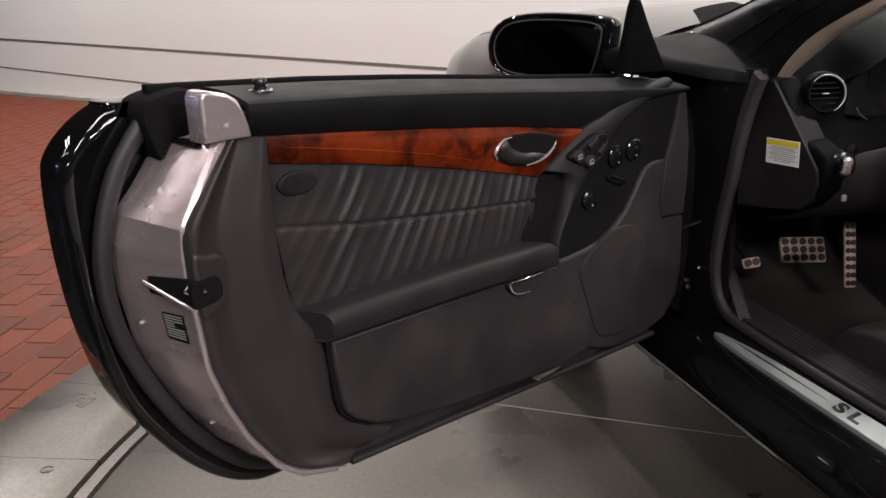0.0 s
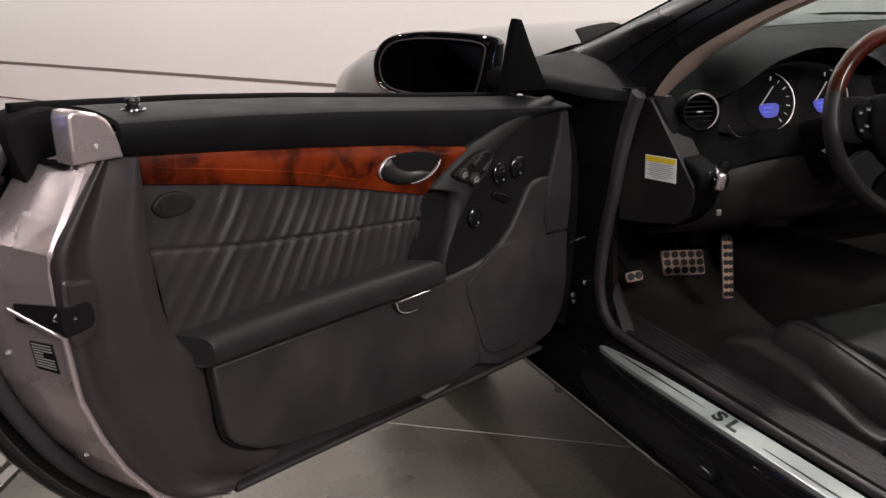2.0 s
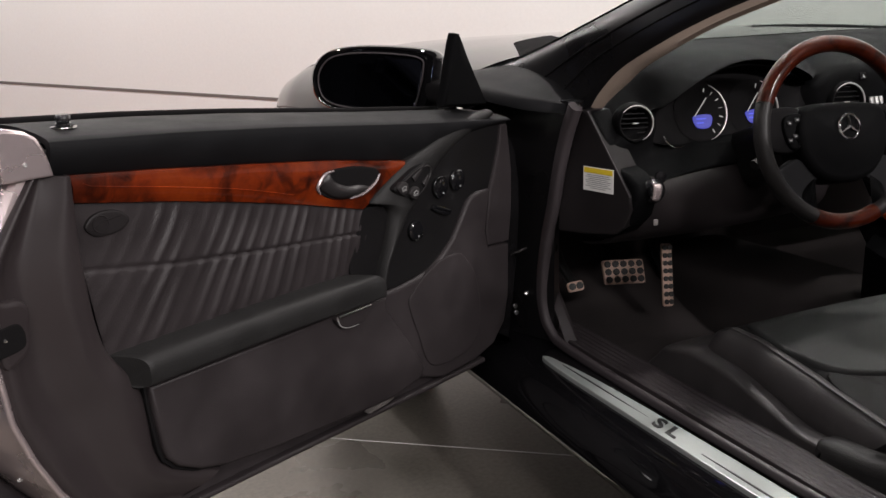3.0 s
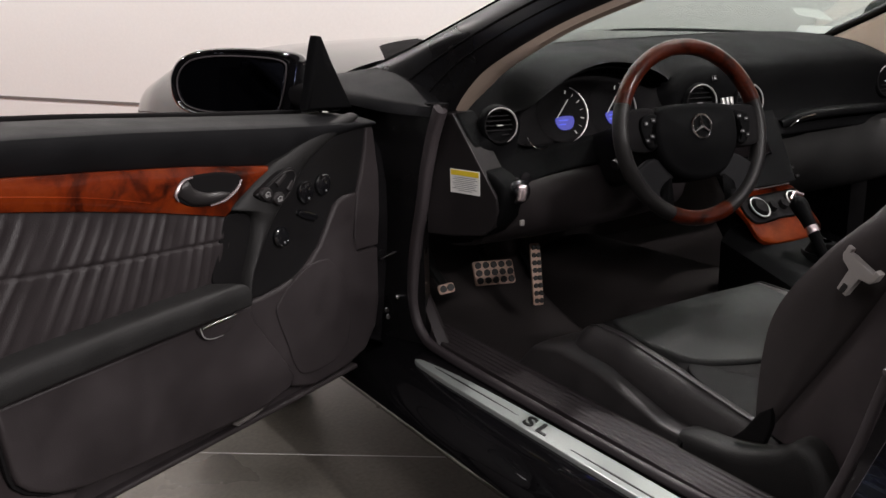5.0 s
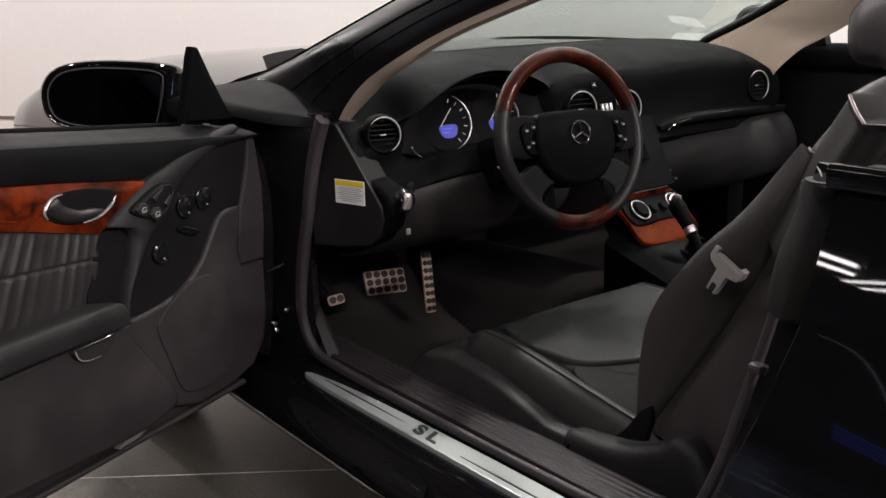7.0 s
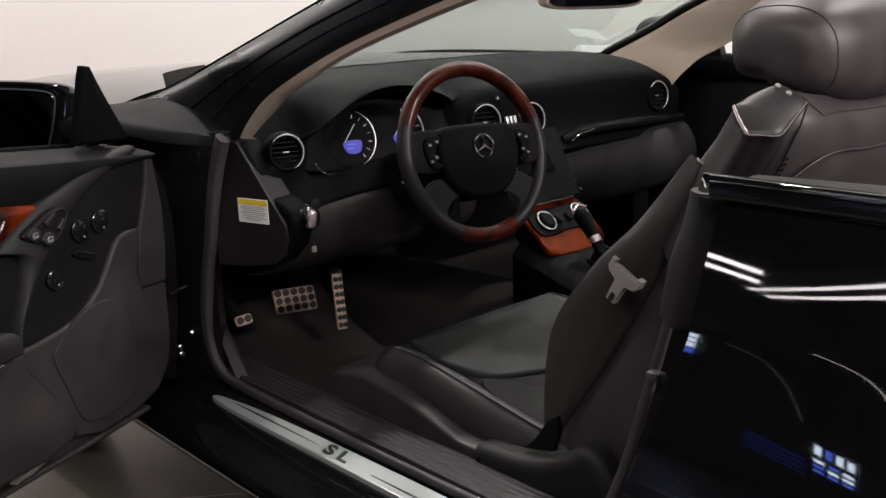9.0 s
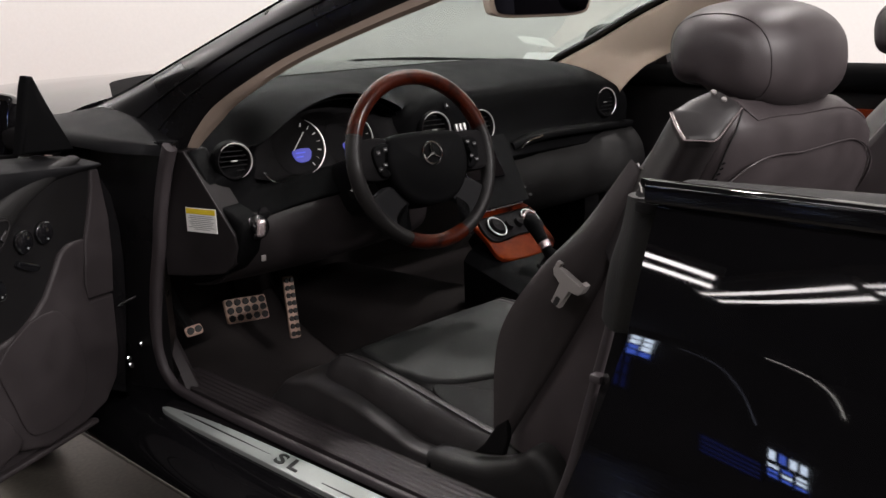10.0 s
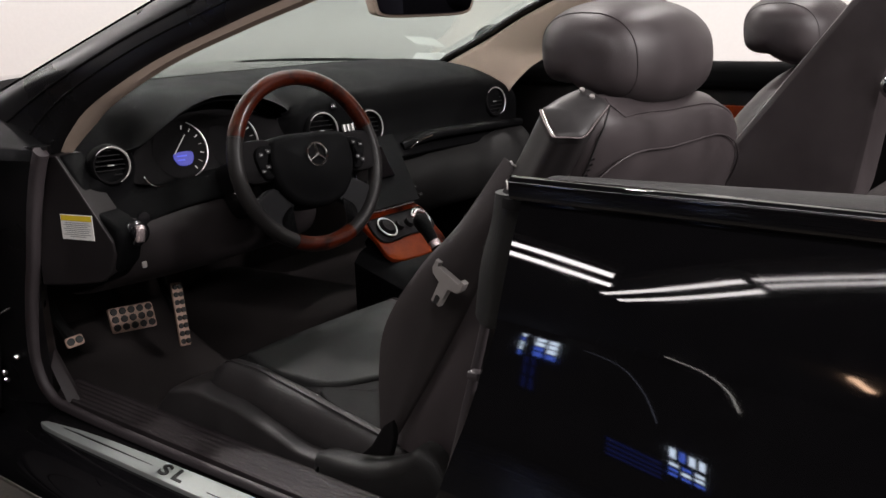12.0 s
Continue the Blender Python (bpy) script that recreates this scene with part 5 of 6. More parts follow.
def dash_pt(x, k):
    """The dash's upper skin: the point k of the section, with the instrument hood and its recess."""
    y, z = k
    e = abs(x) / 0.70
    hood = 1 / (1 + math.exp(-(x + 0.570) / 0.012)) / (1 + math.exp((x + 0.185) / 0.012))
    arch = min(1.0, ((x + 0.378) / 0.19) ** 2) / (1 + math.exp(min(60, (x + 0.150) / 0.022)))
    if 0.80 < z < 0.938 and y < 0.0:
        y += 0.055 * hood * min(1, (z - 0.80) / 0.02)
        z = 0.80 + (z - 0.80) * (1 - 0.42 * arch)
    elif y < 0.10 and z >= 0.938:
        w = min(1, (0.10 - y) / 0.10)
        y -= 0.050 * hood * w
        z += 0.012 * hood * w - 0.058 * arch * w * w
    z = z - 0.060 * e ** 6
    mid = math.exp(-(x / 0.14) ** 4)
    if z < 0.93 and y < 0.0:
        y -= 0.008 * mid
    return (x, y, z)


sec = curve2(DASH_SEC, 44)
dash = part("dashboard", surf(lambda s, t: dash_pt(lerp(-0.702, 0.702, s), sec[int(round(t * 44))]), 140, 44, (0, 0.02, -0.012)), DASHMAT, car, "soft black dashboard", sharp=60)
# lower dash, grey knee panel and glove box
KNEE = curve2([(-0.05, 0.756), (-0.078, 0.746), (-0.098, 0.71), (-0.095, 0.65), (-0.06, 0.612), (0.02, 0.592)], 20)
part("knee_panel", surf(lambda s, t: (lerp(-0.690, -0.13, s), KNEE[int(round(t * 20))].x + 0.03 * abs(2 * s - 0.8) ** 2, KNEE[int(round(t * 20))].y), 30, 20, (0, 0.02, 0)), KNEEGREY, dash, "dark grey knee panel")
GLOVE = curve2([(-0.02, 0.780), (-0.075, 0.765), (-0.110, 0.72), (-0.115, 0.66), (-0.07, 0.60), (0.02, 0.57)], 20)
part("glove_box", surf(lambda s, t: (lerp(0.17, 0.70, s), GLOVE[int(round(t * 20))].x + 0.05 * (1 - s) ** 3, GLOVE[int(round(t * 20))].y - 0.012 * (1 - s)), 30, 20, (0, 0.02, 0)), ARMGREY, dash, "dark grey glove box lid")
part("glove_shelf", sweep(curve([(0.17, -0.055, 0.775), (0.26, -0.075, 0.792), (0.45, -0.075, 0.79), (0.70, -0.05, 0.778)], 20), rounded(0.05, 0.020, 0.008)), DASHMAT, dash)
# Chrome bead put in for a glint at the shelf's inner end
part("shelf_glint", sweep(curve([(0.18, -0.088, 0.772), (0.20, -0.095, 0.786), (0.25, -0.10, 0.795)], 8), circle(0.003, 6)), CHROME, dash)
# end panel of the dash with its sticker
EP = facing((-0.724, -0.028, 0.0), (-0.961, -0.278, 0))
part("dash_side", slab([(-0.085, 0.876), (-0.008, 0.872), (0.017, 0.838), (0.052, 0.772), (0.085, 0.758), (0.106, 0.742), (0.112, 0.714), (0.101, 0.676), (0.068, 0.641), (0.036, 0.627), (-0.021, 0.622), (-0.085, 0.618)], lambda a, b, h: EP @ Vector((a, b, h)), -0.06, -0.006, 0.010, steps=4), DASHMAT, dash)
part("dash_end", slab([(-0.085, 0.874), (-0.013, 0.873), (0.094, 0.722), (0.098, 0.695), (0.086, 0.660), (0.062, 0.641), (-0.021, 0.628), (-0.085, 0.624)], lambda a, b, h: EP @ Vector((a, b, h)), -0.06, 0.0, 0.003), KNEEMAT, dash, "grey end panel of the dashboard")
part("end_edge", sweep([EP @ Vector((lerp(-0.011, 0.096, q), lerp(0.873, 0.719, q), 0.0)) for q in (0, 0.5, 1)], circle(0.0012, 6), up=(1, 0, 0)), RUBBER, dash)
STICK = EP @ Matrix.Translation((0.0185, 0.7435, 0.0)) @ Matrix.Diagonal((0.89, 0.87, 1, 1))
part("warning_sticker", slab([(-0.042, -0.028), (0.042, -0.028), (0.042, 0.026), (-0.042, 0.026)], lambda a, b, h: STICK @ Vector((a, b, h)), 0.0, 0.0014, 0.0004), WHITEPRINT, dash, "white sticker with a yellow head band")
part("head_band", slab([(-0.040, 0.0125), (0.040, 0.0125), (0.040, 0.0245), (-0.040, 0.0245)], lambda a, b, h: STICK @ Vector((a, b, h)), 0.001, 0.0019, 0.0002), YELLOW, dash)
for k in range(8):
    w = (0.031, 0.035, 0.028, 0.035, 0.033, 0.029, 0.035, 0.021)[k]
    part("print_bar", slab([(-w, 0.0075 - 0.0042 * k), (w, 0.0075 - 0.0042 * k), (w, 0.0090 - 0.0042 * k), (-w, 0.0090 - 0.0042 * k)], lambda a, b, h: STICK @ Vector((a, b, h)), 0.001, 0.0018, 0.0001), GREYPRINT, dash)


def vent(x, y, z, r, lean):
    """A round swivelling vent: the lit arc of its ring, dark throat, slats and a tab."""
    m = facing((x, y, z), (lean, -1, 0.10))
    # Light is put into the shape: the rim's unlit side is left out
    part("air_vent", sweep([m @ Vector((r * math.cos(w), r * math.sin(w), 0.0005)) for w in np.linspace(-1.2, 2.45, 40)], circle(0.0015, 8), up=m.to_3x3() @ Vector((0, 0, 1)), scale=[0.2 + math.sin(math.pi * (k + 0.5) / 40) ** 0.7 for k in range(40)]), DIALRING, dash, "round air vent, only the lit arc of its rim made")
    part("vent_bulge", turned_ring([(r + 0.006, -0.020), (r + 0.005, -0.006), (r + 0.003, -0.0015), (r + 0.001, 0.0), (r - 0.001, -0.012), (r + 0.007, -0.026)], 40, m), DASHMAT, dash)
    part("vent_throat", turned([(r + 0.0005, -0.040), (r, 0.0), (r - 0.003, 0.0), (r - 0.006, -0.02), (0.0, -0.03)], 40, m), VOID, dash)
    for k in range(-3, 4):
        w = math.sqrt(max(0, (r - 0.006) ** 2 - (k * r * 0.27) ** 2))
        part("vent_slat", box(-w, k * r * 0.27 - 0.0012, -0.018, w, k * r * 0.27 + 0.0012, -0.007, 0.0008, 1), PLASTIC, dash, matrix=m)
    part("vent_tab", box(-0.006, -0.0014, -0.009, 0.006, 0.0014, -0.003, 0.001), BRUSHED, dash, matrix=m)


vent(-0.640, -0.055, 0.846, 0.034, -0.25)
vent(-0.106, -0.072, 0.848, 0.040, -0.15)
vent(0.050, -0.072, 0.838, 0.040, -0.10)
vent(0.592, -0.058, 0.848, 0.039, -0.1)

# instrument cluster
cl = part("instrument_panel", slab(smooth2([(-0.585, 0.80), (-0.56, 0.865), (-0.50, 0.915), (-0.365, 0.935), (-0.23, 0.915), (-0.17, 0.865), (-0.145, 0.80), (-0.365, 0.785)], 50), lambda a, b, h: (a, -0.030 - h + 0.35 * (b - 0.8), b), -0.05, 0.012, 0.004), VOID, dash, "black instrument cluster")


def dial(x, z, r, needle):
    m = facing((x, -0.052 + 0.35 * (z - 0.8), z), (-0.15, -1, 0.30))
    up = m.to_3x3() @ Vector((0, 0, 1))
    # Ring and marks are made only on the dial's lit right side
    part("dial_ring", sweep([m @ Vector((r * math.cos(w), r * math.sin(w), 0.001)) for w in np.linspace(-1.25, 1.15, 30)], circle(0.0017, 6), up=up, scale=[0.25 + math.sin(math.pi * (k + 0.6) / 31) for k in range(30)]), DIALRING, dash)
    part("dial_face", turned([(r, 0.0), (0.0, 0.0005)], 36, m), VOID, dash)
    for k in range(7):
        a = radians(75 - 22 * k)
        part("dial_mark", box(-0.005, -0.0011 if k % 2 == 0 else -0.0005, 0.001, 0.003, 0.0011 if k % 2 == 0 else 0.0005, 0.0016, 0), DIALMARK, dash, matrix=m @ pose(0.80 * r * math.cos(a), 0.80 * r * math.sin(a), 0, 0, 0, math.degrees(a)))
    part("needle", box(-r * 0.25, -0.0009, 0.003, r * 0.55, 0.0009, 0.004, 0), DIALMARK, dash, matrix=m @ pose(-0.006, 0.004, 0, 0, 0, needle))
    part("display", slab(smooth2([(-0.30 * r, -0.12 * r), (0.30 * r, -0.08 * r), (0.42 * r, -0.24 * r), (0.30 * r, -0.50 * r), (0.0, -0.56 * r), (-0.24 * r, -0.46 * r)], 24), lambda a, b, h: m @ Vector((a, b, h)), 0.001, 0.0018, 0.0003), BLUEGLOW, dash)
    for k in range(2):
        part("display_mark", box(-0.20 * r, (-0.24 - 0.14 * k) * r, 0.0018, (0.18 - 0.1 * k) * r, (-0.19 - 0.14 * k) * r, 0.0022, 0), BLUEMARK, dash, matrix=m)


dial(-0.470, 0.851, 0.059, 50)
dial(-0.335, 0.851, 0.059, 52)
part("gauge_arc", sweep([(-0.535 + 0.040 * math.cos(w), -0.052, 0.83 + 0.042 * math.sin(w)) for w in np.linspace(3.5, 5.0, 10)], circle(0.0018, 6)), CHROME, dash)
part("gauge_arc", sweep([(-0.225 + 0.040 * math.cos(w), -0.052, 0.83 + 0.042 * math.sin(w)) for w in np.linspace(4.4, 5.9, 10)], circle(0.0018, 6)), CHROME, dash)

# light switch, small buttons
LS = facing((-0.646, -0.118, 0.7265), (-0.25, -1, 0.05)) @ Matrix.Scale(1.12, 4)
part("light_switch", turned([(0.021, 0.0), (0.021, 0.006), (0.018, 0.008), (0.0, 0.008)], 28, LS), PIANO, dash)
part("switch_knob", turned([(0.0135, 0.006), (0.0128, 0.020), (0.010, 0.023), (0.0, 0.023)], 24, LS), PIANO, dash, "black rotary light knob")
part("knob_grip", box(-0.0085, -0.0150, 0.010, 0.0085, 0.0150, 0.026, 0.006, 3), SILVER, dash, matrix=LS @ pose(0, 0, 0, 0, 0, -10))
part("round_button", turned([(0.012, 0.0), (0.012, 0.006), (0.0, 0.007)], 20, facing((-0.622, -0.108, 0.748), (-0.1, -1, 0.05))), PIANO, dash)
part("brake_release", box(-0.005, -0.006, 0, 0.005, 0.006, 0.004, 0.0015), TONGUE, dash, matrix=facing((-0.638, -0.120, 0.664), (-0.1, -1, 0)))

# centre stack, hazard and small switches
part("centre_fascia", surf(lambda s, t: (lerp(-0.115, 0.115, s) * (1 - 0.12 * t), lerp(-0.085, -0.175, t), lerp(0.815, 0.665, t)), 8, 8, (0, 0.03, -0.01)), DASHMAT, dash, "black centre console face")
part("screen", slab([(-0.075, -0.035), (0.05, -0.035), (0.05, 0.045), (-0.075, 0.045)], lambda a, b, h: facing((0.0, -0.124, 0.755), (0, -1, 0.6)) @ Vector((a, b, h)), 0.0, 0.004, 0.002), MIRRORGLASS, dash)
for c in range(2):
    for r_ in range(6):
        part("stack_button", box(-0.007, -0.004, 0, 0.007, 0.004, 0.004, 0.001), VOID, dash, matrix=facing((0.064 + 0.018 * c + 0.007 * r_, -0.108 - 0.011 * r_, 0.762 - 0.0185 * r_), (0, -1, 0.6)))
        part("button_mark", box(-0.002, -0.0005, 0.004, 0.002, 0.0005, 0.0045, 0), GREYPRINT, dash, matrix=facing((0.064 + 0.018 * c + 0.007 * r_, -0.108 - 0.011 * r_, 0.762 - 0.0185 * r_), (0, -1, 0.6)))
for k in range(3):
    part("stack_switch", box(-0.0042, -0.009, 0, 0.0042, 0.009, 0.007, 0.002), BRUSHED, dash, matrix=facing((-0.036 + 0.0135 * k, -0.066, 0.844), (0, -1, 0.3)))
part("hazard_switch", box(-0.008, -0.008, 0, 0.008, 0.008, 0.006, 0.002), PIANO, dash, matrix=facing((-0.060, -0.058, 0.898), (0, -1, 0.3)))
part("hazard_mark", slab([(-0.004, -0.003), (0.004, -0.003), (0.0, 0.004)], lambda a, b, h: facing((-0.060, -0.058, 0.898), (0, -1, 0.3)) @ Vector((a, b, h)), 0.006, 0.0065, 0.0001), GREYPRINT, dash)
con = part("console", surf(lambda s, t: (lerp(-0.125, 0.125, s), lerp(-0.165, -0.95, t), 0.585 - 0.090 * min(1, t * 2.6) + 0.05 * max(0, t - 0.55) - 0.030 * abs(2 * s - 1) ** 6), 14, 30, (0, 0, -0.20)), DASHMAT, car, "black centre console")
WP = facing((0.010, -0.188, 0.610), (0, -0.75, 0.85)) @ Matrix.Diagonal((0.88, 0.95, 1, 1))
part("wood_trim", slab(smooth2([(-0.098, -0.088), (-0.118, -0.02), (-0.10, 0.058), (0.10, 0.058), (0.118, -0.02), (0.092, -0.088)], 40), lambda a, b, h: WP @ Vector((a, b, h)), 0.0, 0.010, 0.004), SHADEDWOOD, con, "burl walnut console trim")
part("climate_panel", slab(smooth2([(-0.114, -0.012), (-0.108, 0.030), (-0.09, 0.038), (0.09, 0.038), (0.108, 0.030), (0.114, -0.012), (0.09, -0.036), (0.0, -0.032), (-0.09, -0.036)], 44), lambda a, b, h: WP @ Vector((a, b, h)), 0.008, 0.016, 0.003), VOID, con)
for a in (-0.068, 0.068):
    m = WP @ Matrix.Translation((a, 0.0, 0.012)) @ Matrix.Scale(1.18, 4)
    part("climate_dial", turned([(0.024, 0.0), (0.024, 0.008), (0.018, 0.0085), (0.0155, 0.016), (0.0, 0.017)], 30, m), VOID, con)
    part("dial_ring", ring_bm(0.023, 0.0017, m @ Matrix.Translation((0, 0, 0.010)), 32, 8), BRUSHED, con)
for a in (-0.02, 0.02):
    part("climate_knob", turned([(0.013, 0.0), (0.012, 0.014), (0.0, 0.015)], 20, WP @ Matrix.Translation((a, -0.002, 0.014))), VOID, con)
part("trim_line", sweep([WP @ Vector((a, 0.055, 0.014)) for a in np.linspace(-0.10, 0.10, 8)], circle(0.0022, 6)), SILVER, con)
gear = part("gear_lever", sweep(curve([(-0.035, -0.375, 0.530), (-0.028, -0.338, 0.578), (-0.022, -0.302, 0.620), (-0.020, -0.270, 0.655)], 14), circle(0.0125, 14), up=(1, 0, 0), scale=[0.9, 0.9, 0.9, 0.9, 0.95, 1, 1.05, 1.1, 1.15, 1.2, 1.3, 1.45, 1.5, 1.35, 0.8]), DASHMAT, car, "black leather gear lever")
part("lever_band", turned([(0.0135, -0.008), (0.014, 0.0), (0.0135, 0.008)], 20, facing((-0.0255, -0.323, 0.597), (0.05, 0.62, 0.78), (0, 1, 0))), SILVER, gear)
part("lever_cap", sweep(curve([(-0.040, -0.274, 0.657), (-0.020, -0.268, 0.667), (0.000, -0.274, 0.661)], 8), circle(0.0032, 8), up=(0, 1, 0)), SILVER, gear)
part("gaiter", surf(lambda s, t: (lerp(0.055, 0.016, t) * math.cos(6.2832 * s) * 1.0, -0.335 + lerp(0.075, 0.016, t) * math.sin(6.2832 * s), 0.500 + 0.075 * t ** 0.7 + 0.005 * math.sin(18 * t)), 24, 10), DASHMAT, gear)
part("selector_frame", slab(smooth2([(-0.075, -0.27), (0.075, -0.27), (0.08, -0.43), (0.05, -0.47), (-0.05, -0.47), (-0.08, -0.43)], 40), lambda a, b, h: (a, b, 0.500 + h - 0.08 * (b + 0.35)), -0.01, 0.006, 0.003), PIANO, gear)
part("selector_line", sweep([(-0.06, -0.30, 0.505), (-0.065, -0.42, 0.514)], circle(0.002, 6)), CHROME, gear)

# steering wheel, turned a little
SW = facing((-0.3435, -0.271, 0.829), (-0.114, -1.0, 0.271)) @ pose(0, 0, 0, 0, 0, -2) @ Matrix.Scale(0.918, 4)


def rim_arc(a0, a1, n, grow=1.0):
    return sweep([SW @ Vector((0.180 * math.cos(radians(a)), 0.180 * math.sin(radians(a)), 0)) for a in np.linspace(a0, a1, n)], circle(0.0148 * grow, 14, 0.0165 * grow), up=SW.to_3x3() @ Vector((0, 0, 1)))


wheel = part("steering_wheel", sweep([(-0.345, -0.24, 0.812), (-0.355, -0.05, 0.745)], rounded(0.11, 0.12, 0.03), up=(0, 0, 1)), PLASTIC, car, "black leather and walnut steering wheel")
part("leather_rim", rim_arc(160, 246, 24), RIMLEATHER, wheel)
part("leather_rim", rim_arc(-66, 20, 24), RIMLEATHER, wheel)
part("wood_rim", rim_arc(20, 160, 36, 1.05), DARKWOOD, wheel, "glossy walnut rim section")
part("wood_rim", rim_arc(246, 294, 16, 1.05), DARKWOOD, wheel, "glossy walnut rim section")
for a in (20, 160):
    part("rim_band", rim_arc(a - 0.4, a + 0.4, 3, 1.07), PLASTIC, wheel)
hub = [(-0.100, 0.045), (-0.06, 0.058), (0.06, 0.058), (0.100, 0.045), (0.108, 0.0), (0.100, -0.042), (0.072, -0.080), (0.036, -0.098), (0, -0.102), (-0.036, -0.098), (-0.072, -0.080), (-0.100, -0.042), (-0.108, 0.0)]
part("airbag_pad", slab(smooth2(hub, 60), lambda a, b, h: SW @ Vector((a, b, h)), -0.05, 0.022, 0.014, crown=0.010, steps=4), DASHMAT, wheel, "black airbag pad")
for sx in (-1, 1):
    part("spoke", slab(smooth2([(sx * 0.09, 0.045), (sx * 0.165, 0.050), (sx * 0.178, 0.02), (sx * 0.172, -0.03), (sx * 0.10, -0.03)], 30), lambda a, b, h: SW @ Vector((a, b, h)), -0.016, 0.012, 0.007), VOID, wheel)
    part("lower_spoke", slab(smooth2([(sx * 0.060, -0.088), (sx * 0.098, -0.050), (sx * 0.135, -0.062), (sx * 0.163, -0.085), (sx * 0.140, -0.125), (sx * 0.105, -0.155), (sx * 0.070, -0.168), (sx * 0.060, -0.160), (sx * 0.086, -0.142), (sx * 0.092, -0.118), (sx * 0.074, -0.102)], 50), lambda a, b, h: SW @ Vector((a, b, h)), -0.014, 0.004, 0.006), PADTOP, wheel, "satin black lower spoke")
    part("button_pad", slab(smooth2([(sx * 0.100, 0.038), (sx * 0.135, 0.034), (sx * 0.142, 0.01), (sx * 0.128, -0.028), (sx * 0.105, -0.028), (sx * 0.112, 0.0)], 30), lambda a, b, h: SW @ Vector((a, b, h)), 0.0, 0.020, 0.005), DASHMAT, wheel)
    for a, b in ((0.112, 0.026), (0.130, 0.020), (0.118, -0.006), (0.130, -0.014)):
        part("wheel_button", box(-0.006, -0.0045, 0.018, 0.006, 0.0045, 0.0225, 0.0015), PLASTIC, wheel, matrix=SW @ Matrix.Translation((sx * a, b, 0)))
        part("button_mark", box(-0.0024, -0.0012, 0.0225, 0.0024, 0.0012, 0.023, 0), GREYPRINT, wheel, matrix=SW @ Matrix.Translation((sx * a, b, 0)))
part("emblem_ring", ring_bm(0.024, 0.0026, SW @ Matrix.Translation((0, 0.008, 0.033)), 36, 8), CHROME, wheel)
for a in (90, 210, 330):
    part("emblem_bar", sweep([SW @ Vector((0.0, 0.008, 0.034)), SW @ Vector((0.024 * math.cos(radians(a)), 0.008 + 0.024 * math.sin(radians(a)), 0.033))], circle(0.0042, 6), up=SW.to_3x3() @ Vector((0, 0, 1)), scale=[1, 0.25]), CHROME, wheel)
for sx in (-1, 1):
    part("stalk", sweep([(-0.345 + sx * 0.05, -0.19, 0.80), (-0.345 + sx * 0.13, -0.20, 0.79 - 0.02 * (sx < 0))], circle(0.008, 10), up=(0, 1, 0), scale=[0.7, 1.2]), PLASTIC, wheel)

# pedals
def pedal(name, at, normal, w, h, rows, cols, label, roll=0):
    m = facing(at, normal) @ pose(0, 0, 0, 0, 0, roll)
    p = part(name, slab(rounded(w, h, 0.006), lambda a, b, z: m @ Vector((a, b, z)), -0.006, 0.0, 0.002), PEDAL, car, label)
    for r in range(rows):
        for c in range(cols):
            a = (c - (cols - 1) / 2) * w / (cols + 0.15)
            b = (r - (rows - 1) / 2) * h / (rows + 0.15) 
            part("rubber_stud", turned([(min(w / cols, h / rows) * 0.42, 0.0), (min(w / cols, h / rows) * 0.40, 0.004), (0.0, 0.0045)], 14, m @ Matrix.Translation((a, b, 0))), BLACKRUB, p)
    part("pedal_arm", sweep([m @ Vector((0, 0, -0.006)), m @ Vector((0, 0.06, -0.05)), m @ Vector((0, 0.2, -0.08))], rounded(0.014, 0.02, 0.004), up=(1, 0, 0)), BLACKRUB, p)
    return p


pedal("brake_pedal", (-0.432, 0.268, 0.431), (-0.05, -0.80, 0.40), 0.112, 0.060, 3, 5, "drilled steel brake pedal with rubber studs", -5)
pedal("throttle_pedal", (-0.276, 0.300, 0.390), (0.04, -0.93, 0.25), 0.032, 0.160, 8, 2, "long drilled steel throttle pedal", -7)
pedal("parking_pedal", (-0.663, 0.120, 0.472), (-0.15, -0.85, 0.45), 0.038, 0.022, 1, 2, "small steel parking brake pedal", 6)

# ---- seats ----
def cushion_z(y):
    return 0.492 + 0.075 * (y + 0.30) - 0.16 * max(0.0, -0.44 - y)


def seat_cushion(s, t):
    """A rounded cushion: s across (0 inner, 1 outer), t from the back over the front edge."""
    x = lerp(-0.225, 0.225, s)
    e = 2 * s - 1
    y = lerp(-0.88, -0.275, min(1, t * 1.25))
    edge = max(0.0, (abs(e) - 0.80) / 0.20)
    z = cushion_z(y) - 0.060 * edge ** 2.5
    roll = max(0.0, (t - 0.72) / 0.28)
    if roll:
        y += 0.030 * math.sin(roll * math.pi * 0.5)
        z -= 0.11 * (1 - math.cos(roll * math.pi * 0.5))
    return (x, y, z)


CREST = [(-0.88, 0.412), (-0.72, 0.430), (-0.635, 0.443), (-0.49, 0.468), (-0.36, 0.489), (-0.29, 0.490), (-0.262, 0.478), (-0.246, 0.452)]


